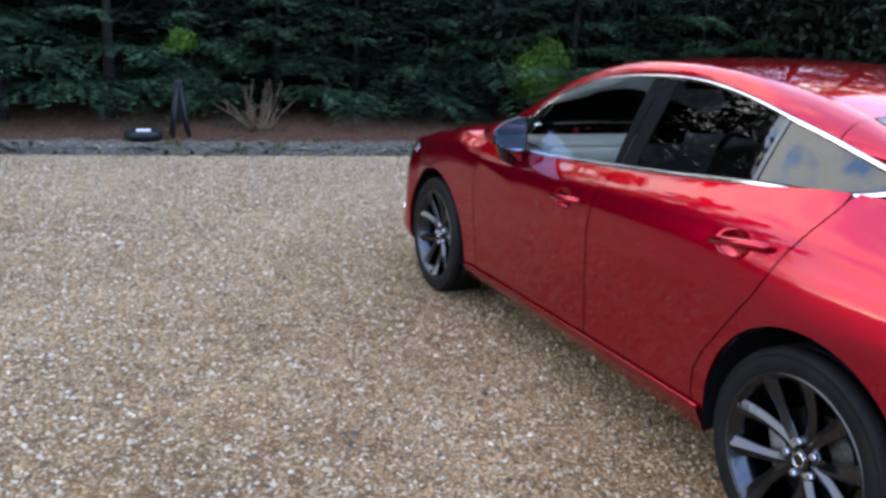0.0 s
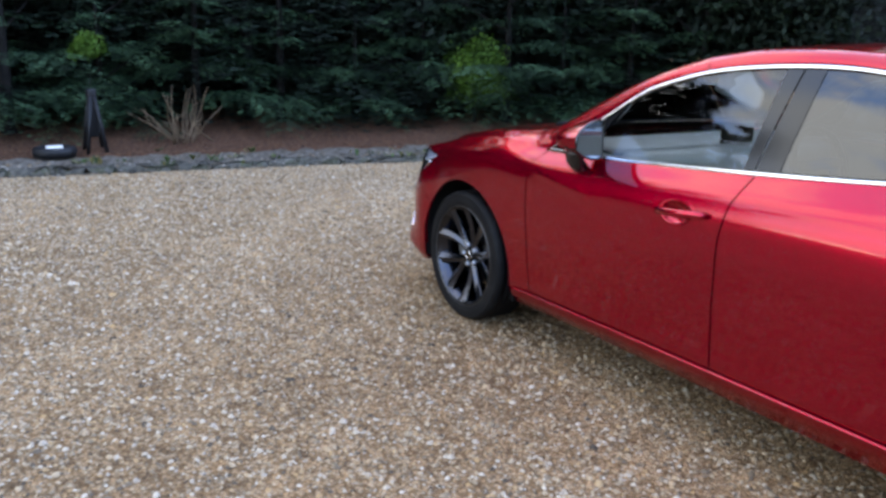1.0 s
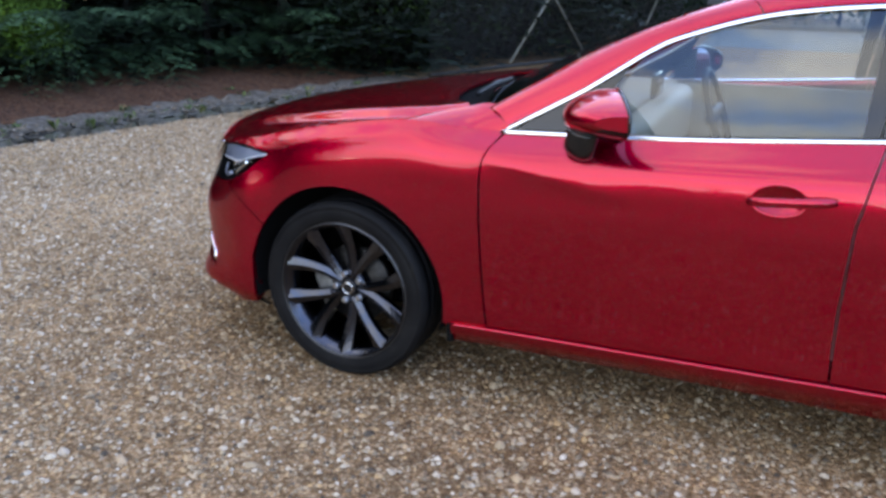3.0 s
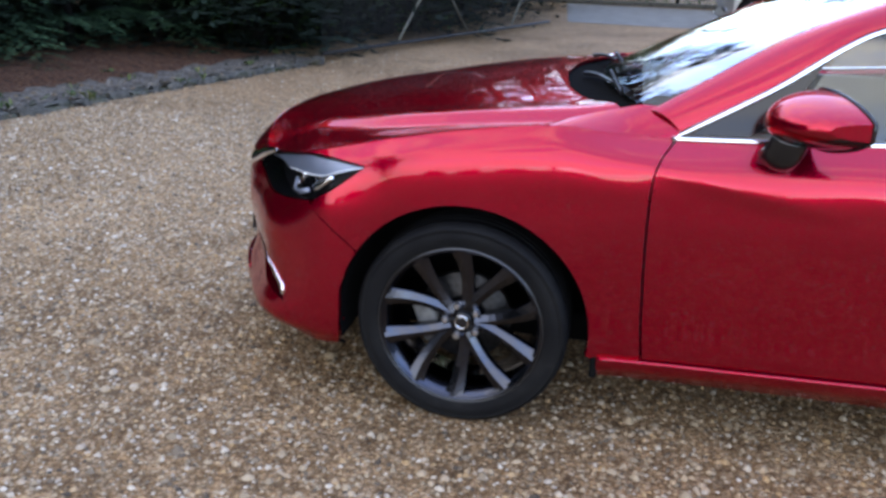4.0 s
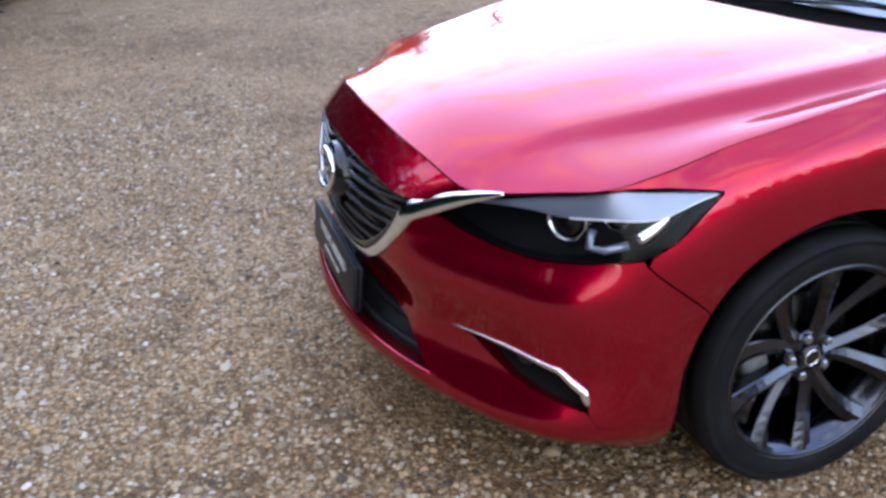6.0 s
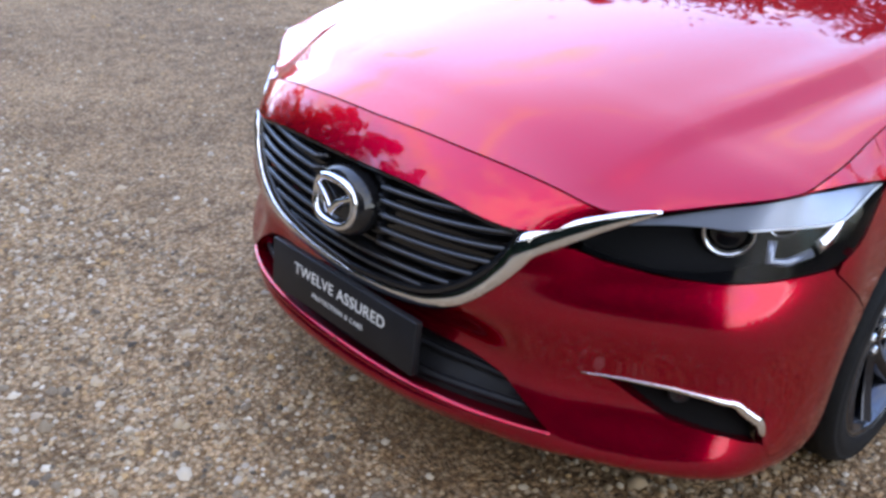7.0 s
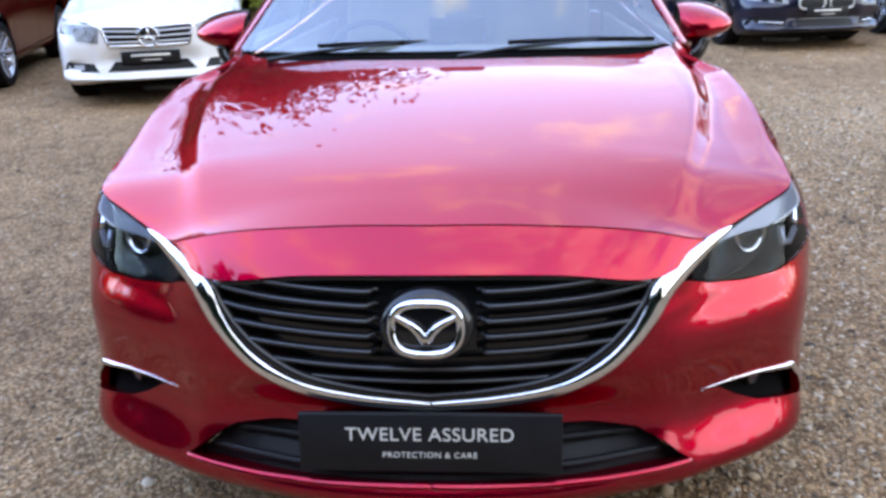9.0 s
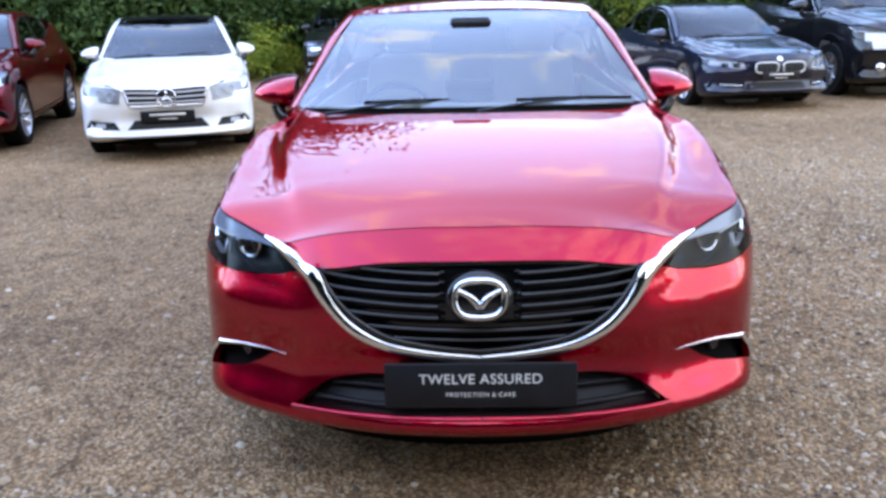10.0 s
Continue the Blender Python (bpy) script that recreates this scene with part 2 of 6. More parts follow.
def tube(name, path, radii, mat, parent, label="", sides=8, flat=1.0, up=None, caps=True):
    """A swept bar along path; radii one number or one a point; flat squeezes it along the up direction."""
    P = np.asarray(path, float)
    n = len(P)
    r = np.broadcast_to(np.asarray(radii, float), (n,))
    T = np.gradient(P, axis=0)
    T /= np.linalg.norm(T, axis=1, keepdims=True) + 1e-12
    U = np.broadcast_to(np.asarray((0.0, 0.0, 1.0) if up is None else up, float), (n, 3))
    A = np.cross(T, U)
    A /= np.linalg.norm(A, axis=1, keepdims=True) + 1e-9
    B = np.cross(A, T)
    ang = np.linspace(0, 2 * np.pi, sides, endpoint=False)
    V = P[:, None] + r[:, None, None] * (A[:, None] * np.cos(ang)[None, :, None] + B[:, None] * (np.sin(ang) * flat)[None, :, None])
    F = []
    for i in range(n - 1):
        for j in range(sides):
            k = (j + 1) % sides
            F.append((i * sides + j, i * sides + k, (i + 1) * sides + k, (i + 1) * sides + j))
    if caps:
        F += [tuple(range(sides - 1, -1, -1)), tuple((n - 1) * sides + j for j in range(sides))]
    return mesh_object(name, V.reshape(-1, 3), F, mat, parent, label)


def lathe(name, profile, mat, parent, label="", steps=64, axis_y=True, smooth=True):
    """A turned body: profile of (radius, along) about the local y axis."""
    P = np.asarray(profile, float)
    a = np.linspace(0, 2 * np.pi, steps, endpoint=False)
    V = np.stack([P[None, :, 0] * np.cos(a)[:, None], np.broadcast_to(P[None, :, 1], (steps, len(P))), P[None, :, 0] * np.sin(a)[:, None]], 2)
    n, F = len(P), []
    for i in range(steps):
        k = (i + 1) % steps
        for j in range(n - 1):
            F.append((i * n + j, i * n + j + 1, k * n + j + 1, k * n + j))
    return mesh_object(name, V.reshape(-1, 3), F, mat, parent, label, smooth)


def block(name, lo, hi, mat, parent, label="", bevel=0.008, segments=2):
    bm = bmesh.new()
    bmesh.ops.create_cube(bm, size=1)
    for v in bm.verts:
        v.co = Vector([(lo[i] + hi[i]) / 2 + v.co[i] * (hi[i] - lo[i]) for i in range(3)])
    if bevel:
        bmesh.ops.bevel(bm, geom=bm.edges[:], offset=bevel, segments=segments, affect="EDGES", profile=0.5)
    return part(name, bm, mat, parent, label)

# ---------------------------------------------------------------- ground
def gravel_material():
    m = material("gravel", (0.3, 0.25, 0.19), 0.85, spec=0.2)
    co = object_coords(m)
    cells = node(m, "ShaderNodeTexVoronoi", Scale=62.0)
    fine = node(m, "ShaderNodeTexVoronoi", Scale=120.0)
    for v in (cells, fine):
        link(m, co, v.inputs["Vector"])
    stones = ramp_node(m, [(0.0, (0.15, 0.11, 0.08)), (0.25, (0.40, 0.28, 0.17)), (0.5, (0.52, 0.39, 0.26)), (0.72, (0.42, 0.36, 0.29)), (0.9, (0.54, 0.46, 0.35)), (1.0, (0.66, 0.59, 0.50))])
    small = ramp_node(m, [(0.0, (0.20, 0.15, 0.11)), (0.5, (0.46, 0.34, 0.22)), (1.0, (0.62, 0.53, 0.43))])
    sep = m.node_tree.nodes.new("ShaderNodeSeparateColor")
    sep2 = m.node_tree.nodes.new("ShaderNodeSeparateColor")
    link(m, cells.outputs["Color"], sep.inputs[0])
    link(m, fine.outputs["Color"], sep2.inputs[0])
    link(m, sep.outputs[0], stones.inputs[0])
    link(m, sep2.outputs[1], small.inputs[0])
    mixed = m.node_tree.nodes.new("ShaderNodeMix")
    mixed.data_type = "RGBA"
    mixed.inputs["Factor"].default_value = 0.45
    link(m, stones.outputs[0], mixed.inputs["A"])
    link(m, small.outputs[0], mixed.inputs["B"])
    # worn wheel tracks, damp and dusty patches
    patch = node(m, "ShaderNodeTexNoise", Scale=0.55, Detail=8.0, Roughness=0.65)
    link(m, co, patch.inputs["Vector"])
    tone = ramp_node(m, [(0.32, (0.595, 0.458, 0.333)), (0.50, (0.872, 0.682, 0.503)), (0.68, (1.14, 0.917, 0.70))])
    link(m, patch.outputs["Fac"], tone.inputs[0])
    times = m.node_tree.nodes.new("ShaderNodeMix")
    times.data_type, times.blend_type = "RGBA", "MULTIPLY"
    times.inputs["Factor"].default_value = 1.0
    link(m, mixed.outputs["Result"], times.inputs["A"])
    link(m, tone.outputs[0], times.inputs["B"])
    # darker towards the gaps between the stones, and handfuls of lighter and darker stone
    gaps = ramp_node(m, [(0.30, (1, 1, 1)), (0.66, (0.50, 0.47, 0.43))])
    link(m, cells.outputs["Distance"], gaps.inputs[0])
    handful = node(m, "ShaderNodeTexNoise", Scale=7.0, Detail=6.0, Roughness=0.7)
    link(m, co, handful.inputs["Vector"])
    spots = ramp_node(m, [(0.34, (0.66, 0.64, 0.62)), (0.52, (1, 1, 1)), (0.70, (1.25, 1.22, 1.18))])
    link(m, handful.outputs["Fac"], spots.inputs[0])
    last = times
    for extra in (gaps, spots):
        more = m.node_tree.nodes.new("ShaderNodeMix")
        more.data_type, more.blend_type = "RGBA", "MULTIPLY"
        more.inputs["Factor"].default_value = 1.0
        link(m, last.outputs["Result"], more.inputs["A"])
        link(m, extra.outputs[0], more.inputs["B"])
        last = more
    link(m, last.outputs["Result"], bsdf(m).inputs["Base Color"])
    add = m.node_tree.nodes.new("ShaderNodeMath")
    add.operation = "ADD"
    link(m, cells.outputs["Distance"], add.inputs[0])
    link(m, fine.outputs["Distance"], add.inputs[1])
    b = node(m, "ShaderNodeBump", Strength=0.9, Distance=0.014)
    b.invert = True
    link(m, add.outputs[0], b.inputs["Height"])
    link(m, b.outputs[0], bsdf(m).inputs["Normal"])
    return m


GRAVEL = gravel_material()
PEBBLE = varied(material("pebbles", (0.33, 0.25, 0.16), 0.85, spec=0.12), [(0.0, (0.060, 0.046, 0.034)), (0.13, (0.160, 0.116, 0.077)), (0.33, (0.300, 0.215, 0.132)), (0.52, (0.395, 0.285, 0.178)), (0.64, (0.370, 0.220, 0.100)),
                                                           (0.80, (0.345, 0.275, 0.205)), (0.94, (0.45, 0.355, 0.25)), (1.0, (0.53, 0.44, 0.335))], True)
VERGE = varied(material("verge_chips", (0.10, 0.09, 0.075), 0.9, spec=0.1), [(0.0, (0.030, 0.027, 0.022)), (0.3, (0.085, 0.075, 0.060)), (0.6, (0.15, 0.132, 0.106)), (0.85, (0.13, 0.084, 0.048)), (1.0, (0.28, 0.245, 0.20))], True)
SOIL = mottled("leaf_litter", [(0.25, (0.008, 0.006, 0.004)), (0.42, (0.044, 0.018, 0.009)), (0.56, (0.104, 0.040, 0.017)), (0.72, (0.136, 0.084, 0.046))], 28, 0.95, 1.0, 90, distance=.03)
KERB_STONE = mottled("kerb_stone", [(0.25, (0.028, 0.026, 0.021)), (0.42, (0.068, 0.062, 0.051)), (0.55, (0.108, 0.098, 0.080)), (0.62, (0.056, 0.058, 0.034)), (0.78, (0.160, 0.144, 0.120))], 11, 0.95, 1.0, 60, distance=.02)
TARMAC = mottled("old_tarmac", [(0.3, (0.105, 0.096, 0.080)), (0.7, (0.165, 0.150, 0.126))], 3, 0.9, 0.4, 90)

ground = mesh_object("ground", [(-250, -250, 0), (250, -250, 0), (250, 250, 0), (-250, 250, 0)], [(0, 1, 2, 3)], GRAVEL, smooth=False)
tagged(ground, "tan pea gravel forecourt with worn patches", "gravel", kind="structure")

KERB = [(6.6, 7.0), (5.95, 5.0), (5.55, 3.4), (5.30, 1.8), (5.10, .2), (4.85, -1.4), (4.50, -3.0), (4.10, -4.6), (3.72, -6.0), (3.40, -7.2)]
kerb_c = curve(KERB, 120)
tan = np.gradient(kerb_c, axis=0)
tan /= np.linalg.norm(tan, axis=1, keepdims=True)
out = np.stack([-tan[:, 1], tan[:, 0]], 1)
if out[60, 0] < 0:
    out = -out


def band(offsets, heights, jitter, seed):
    rng = np.random.default_rng(seed)
    G = []
    for o, h in zip(offsets, heights):
        p = kerb_c + out * (o + rng.normal(0, jitter, (len(kerb_c), 1)))
        G.append(np.stack([p[:, 0], p[:, 1], h + rng.normal(0, jitter * .4, len(kerb_c))], 1))
    return np.stack(G, 1)


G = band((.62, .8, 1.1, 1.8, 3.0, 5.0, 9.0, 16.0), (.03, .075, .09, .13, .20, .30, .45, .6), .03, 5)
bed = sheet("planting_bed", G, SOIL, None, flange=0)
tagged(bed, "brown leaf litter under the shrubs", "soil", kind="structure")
kerb = thing("kerb", pose(5, 0, 0), "weathered grey stone kerb edging the gravel", "kerb", kind="structure")
rngk = np.random.default_rng(11)
d = np.r_[0, np.cumsum(np.linalg.norm(np.diff(kerb_c, axis=0), axis=1))]
L = d[-1]
pos, k = 0.0, 0
while pos < L - .4:
    ln = rngk.uniform(.28, .62)
    m0 = np.array([np.interp(pos + ln / 2, d, kerb_c[:, i]) for i in (0, 1)])
    tg = np.array([np.interp(pos + ln / 2, d, tan[:, i]) for i in (0, 1)])
    o2 = np.array([-tg[1], tg[0]])
    o2 = o2 if o2[0] > 0 else -o2
    c0 = m0 + o2 * (.12 + rngk.normal(0, .010))
    bm = bmesh.new()
    bmesh.ops.create_cube(bm, size=1)
    for v in bm.verts:
        v.co = Vector((v.co.x * (ln - .004), v.co.y * .17, v.co.z * .105))
    bmesh.ops.bevel(bm, geom=bm.edges[:], offset=.018, segments=2, affect="EDGES")
    bmesh.ops.subdivide_edges(bm, edges=[e for e in bm.edges if e.calc_length() > .12], cuts=3)
    for v in bm.verts:
        v.co += Vector([rngk.normal(0, .016) for _ in range(3)])
    st = part("kerb_stone", bm, KERB_STONE, kerb)
    st.matrix_world = Matrix.Translation((c0[0], c0[1], -.004 + rngk.normal(0, .007))) @ Matrix.Rotation(math.atan2(tg[1], tg[0]) + rngk.normal(0, .012), 4, "Z")
    pos += ln
# gravel washed up behind the kerb
GRIT = mottled("verge_grit", [(0.25, (0.030, 0.022, 0.016)), (0.45, (0.080, 0.064, 0.050)), (0.62, (0.130, 0.112, 0.092)), (0.8, (0.070, 0.040, 0.022))], 12, 0.95, 0.9, 70, distance=.03)
G = band((.20, .30, .38, .50, .64, .80), (.040, .052, .056, .060, .068, .072), .025, 7)
wash = sheet("gravel_verge", G, GRIT, None, flange=0)
tagged(wash, "grey grit behind the kerb", "grit", kind="structure")

# loose pebbles where the camera passes: one mesh, uncounted
def pebbles(name, n, lo, hi, size, seed, keep, lift=lambda c: np.zeros(len(c)), label="loose tan and pale pebbles over the gravel", mat=None):
    rng = np.random.default_rng(seed)
    base = np.array([(1, 0, 0), (-1, 0, 0), (0, 1, 0), (0, -1, 0), (0, 0, 1), (0, 0, -1)], float)
    tri = np.array([(0, 2, 4), (2, 1, 4), (1, 3, 4), (3, 0, 4), (2, 0, 5), (1, 2, 5), (3, 1, 5), (0, 3, 5)])[:4]
    c = rng.uniform(lo, hi, (n, 2))
    c = c[keep(c)]
    n = len(c)
    r = size * rng.lognormal(0, .35, n)
    sc = np.stack([r * rng.uniform(.8, 1.3, n), r * rng.uniform(.7, 1.1, n), r * rng.uniform(.45, .8, n)], 1)
    a = rng.uniform(0, 2 * np.pi, n)
    ring = []
    for k in range(6):
        t = 2 * np.pi * k / 6
        q = rng.uniform(.8, 1.15, n)
        ring.append(np.stack([np.cos(t) * q, np.sin(t) * q, np.full(n, 0.0)], 1))
    for k in range(3):
        t = 2 * np.pi * k / 3 + .5
        ring.append(np.stack([np.cos(t) * np.full(n, .5), np.sin(t) * np.full(n, .5), rng.uniform(.75, 1, n)], 1))
    P = np.stack(ring, 1) * sc[:, None]
    x = P[..., 0] * np.cos(a)[:, None] - P[..., 1] * np.sin(a)[:, None] + c[:, 0, None]
    y = P[..., 0] * np.sin(a)[:, None] + P[..., 1] * np.cos(a)[:, None] + c[:, 1, None]
    z = P[..., 2] + 0.001 + lift(c)[:, None]
    V = np.stack([x, y, z], 2).reshape(-1, 3)
    f = np.array([(0, 1, 6), (1, 2, 7), (1, 7, 6), (2, 3, 7), (3, 4, 8), (3, 8, 7), (4, 5, 8), (5, 0, 6), (5, 6, 8), (6, 7, 8)])
    F = (f[None] + 9 * np.arange(n)[:, None, None]).reshape(-1, 3)
    me = bpy.data.meshes.new(name)
    me.vertices.add(len(V))
    me.vertices.foreach_set("co", V.ravel())
    me.loops.add(F.size)
    me.loops.foreach_set("vertex_index", F.ravel())
    me.polygons.add(len(F))
    me.polygons.foreach_set("loop_start", np.arange(0, F.size, 3))
    me.materials.append(mat or PEBBLE)
    me.update()
    me.validate()
    ob = new(name, me)
    return tagged(ob, label, "pebbles", kind="stuff")


def kerb_x(y):
    """Where the kerb's near face lies."""
    return np.interp(y, kerb_c[::-1, 1], kerb_c[::-1, 0])


def thinning(c):
    """Thickest on the walked side and before the nose, none under the car's middle."""
    near = (c[:, 1] > -.2) | (c[:, 0] > .8)
    bare = (np.abs(c[:, 1]) < .35) & (c[:, 0] < .9)
    rim = np.minimum(c[:, 0] + 5.8, 4.6 - np.abs(c[:, 1]))
    return (np.random.default_rng(31).random(len(c)) < np.clip(rim / 1.5, .1, 1)) & near & ~bare & (c[:, 0] < kerb_x(c[:, 1]) + .02)


pebbles("near_pebbles", 165000, (-5.8, -4.5), (5.6, 4.5), .0070, 3, thinning)
pebbles("far_pebbles", 26000, (-9, -9), (6.2, 6), .0090, 4, lambda c: ~((c[:, 0] > -5) & (c[:, 0] < 4.2) & (c[:, 1] > -.2) & (c[:, 1] < 4.0)) & (c[:, 0] < kerb_x(c[:, 1]) + .02))
pebbles("verge_stones", 16000, (3.2, -7.2), (7.2, 6.5), .0135, 8, lambda c: (c[:, 0] > kerb_x(c[:, 1]) - .06) & (c[:, 0] < kerb_x(c[:, 1]) + .62 + .25 * np.random.default_rng(32).random(len(c))),
        lambda c: .005 + .055 * np.clip((c[:, 0] - kerb_x(c[:, 1])) / .12, 0, 1), "grey and brown stone chips on the kerb and verge", VERGE)


def weeds(n, seed):
    """Small weeds and fallen leaves along the kerb, uncounted."""
    rng = np.random.default_rng(seed)
    i = rng.integers(0, len(kerb_c), n)
    p = kerb_c[i] + out[i] * rng.normal(.35, .22, (n, 1)) + rng.normal(0, .08, (n, 2))
    V, F = [], []
    for k in range(n):
        h = rng.uniform(.03, .11)
        for _ in range(rng.integers(4, 9)):
            a, ln, wd = rng.uniform(0, 6.28), rng.uniform(.03, .10), rng.uniform(.008, .022)
            d = np.array([math.cos(a), math.sin(a)])
            c = np.array([-d[1], d[0]])
            b = len(V)
            q = p[k] + rng.normal(0, .03, 2)
            z = .05
            V += [(*q, z), (*(q + d * ln * .5 + c * wd), z + h * .7), (*(q + d * ln), z + h), (*(q + d * ln * .5 - c * wd), z + h * .7)]
            F.append((b, b + 1, b + 2, b + 3))
    return V, F


WEED = varied(material("weeds", (0.05, 0.09, 0.02), 0.7, spec=0.15), [(0.0, (0.020, 0.030, 0.012)), (0.5, (0.045, 0.075, 0.022)), (0.8, (0.10, 0.12, 0.04)), (1.0, (0.20, 0.13, 0.06))], True)
wv, wf = weeds(60, 17)
tagged(mesh_object("weeds", wv, wf, WEED, smooth=False), "small weeds and dead leaves along the kerb", "weeds", kind="stuff")

# ---------------------------------------------------------------- the red saloon: its skin
# Feature lines of the left half, nose to tail, in the car's own metres: x ahead of the front axle, y to its left, z up.
UNDER_EDGE = [(.905, 0, .246), (.885, .25, .245), (.83, .45, .238), (.755, .58, .225), (.665, .70, .212), (.56, .785, .205), (.47, .83, .21), (.36, .85, .215),
              (.20, .865, .22), (0, .87, .22), (-.25, .87, .22), (-.52, .835, .215), (-1.1, .82, .215), (-1.7, .82, .215), (-2.3, .825, .215), (-2.83, .86, .23),
              (-3.3, .84, .26), (-3.62, .77, .28), (-3.82, .55, .30), (-3.86, 0, .30)]
LIP_EDGE = [(.998, 0, .288), (.978, .25, .287), (.918, .45, .284), (.855, .590, .282), (.768, .720, .283), (.655, .819, .285), (.47, .862, .28), (.36, .878, .275),
            (.20, .885, .275), (0, .885, .275), (-.25, .888, .275), (-.52, .876, .275), (-1.1, .875, .285), (-1.7, .875, .295), (-2.3, .879, .31), (-2.83, .89, .33),
            (-3.3, .88, .34), (-3.65, .81, .36), (-3.87, .58, .38), (-3.93, 0, .38)]
LOW_LINE = [(.955, 0, .44), (.938, .25, .44), (.892, .45, .44), (.818, .568, .415), (.740, .686, .41), (.646, .794, .415), (.47, .870, .44), (.36, .888, .43),
            (.20, .90, .43), (0, .905, .43), (-.25, .897, .43), (-.52, .888, .42), (-1.1, .886, .42), (-1.7, .886, .42), (-2.3, .894, .43), (-2.83, .910, .45),
            (-3.3, .895, .47), (-3.66, .83, .50), (-3.89, .60, .52), (-3.95, 0, .52)]
MID_LINE = [(.965, 0, .59), (.948, .25, .59), (.902, .45, .58), (.83, .58, .58), (.745, .70, .58), (.645, .795, .585), (.47, .868, .59), (.36, .892, .59),
            (.20, .906, .60), (0, .913, .60), (-.25, .908, .60), (-.52, .902, .61), (-1.1, .901, .62), (-1.7, .901, .62), (-2.3, .908, .63), (-2.83, .921, .64),
            (-3.3, .905, .66), (-3.66, .84, .68), (-3.88, .60, .70), (-3.94, 0, .70)]
SHOULDER = [(.960, 0, .675), (.944, .25, .67), (.895, .45, .655), (.80, .58, .665), (.705, .70, .675), (.612, .78, .685), (.47, .858, .70), (.36, .886, .71),
            (.20, .906, .73), (0, .914, .74), (-.25, .910, .74), (-.52, .908, .76), (-1.1, .909, .77), (-1.7, .910, .78), (-2.3, .916, .80), (-2.83, .924, .80),
            (-3.3, .902, .81), (-3.62, .83, .83), (-3.84, .59, .85), (-3.91, 0, .85)]
CREASE = [(.950, 0, .73), (.936, .25, .725), (.884, .45, .70), (.778, .58, .715), (.672, .70, .735), (.585, .775, .755), (.47, .832, .785), (.36, .862, .812),
          (.20, .890, .850), (0, .900, .875), (-.25, .900, .893), (-.52, .897, .885), (-1.1, .897, .895), (-1.7, .896, .915), (-2.3, .893, .945), (-2.83, .882, .965),
          (-3.3, .855, .965), (-3.58, .79, .965), (-3.80, .56, .97), (-3.88, 0, .97)]
TOP_LINE = [(.933, 0, .775), (.921, .25, .770), (.878, .45, .746), (.755, .58, .77), (.635, .70, .81), (.55, .775, .835), (.47, .794, .854), (.36, .816, .879),
            (.20, .838, .916), (0, .848, .955), (-.25, .842, .985), (-.52, .823, .968), (-1.1, .823, .985), (-1.7, .815, 1.022), (-2.3, .795, 1.075), (-2.83, .745, 1.13),
            (-3.3, .70, 1.07), (-3.54, .66, 1.045), (-3.74, .48, 1.03), (-3.82, 0, 1.03)]


def flank_ridge(P):
    """The crease that falls from the crest of the front wing into the front door."""
    x, z = P[:, 0], P[:, 2]
    line = np.interp(-x, [.05, .30, .54, .95, 1.10], [.985, .945, .900, .820, .795])
    up = z - line
    width = np.where(up > 0, .050, .030)
    fade = np.interp(-x, [.10, .30, .60, .90, 1.08], [0, .7, 1, .7, 0])
    return .0060 * fade * np.exp(-(up / width) ** 2)


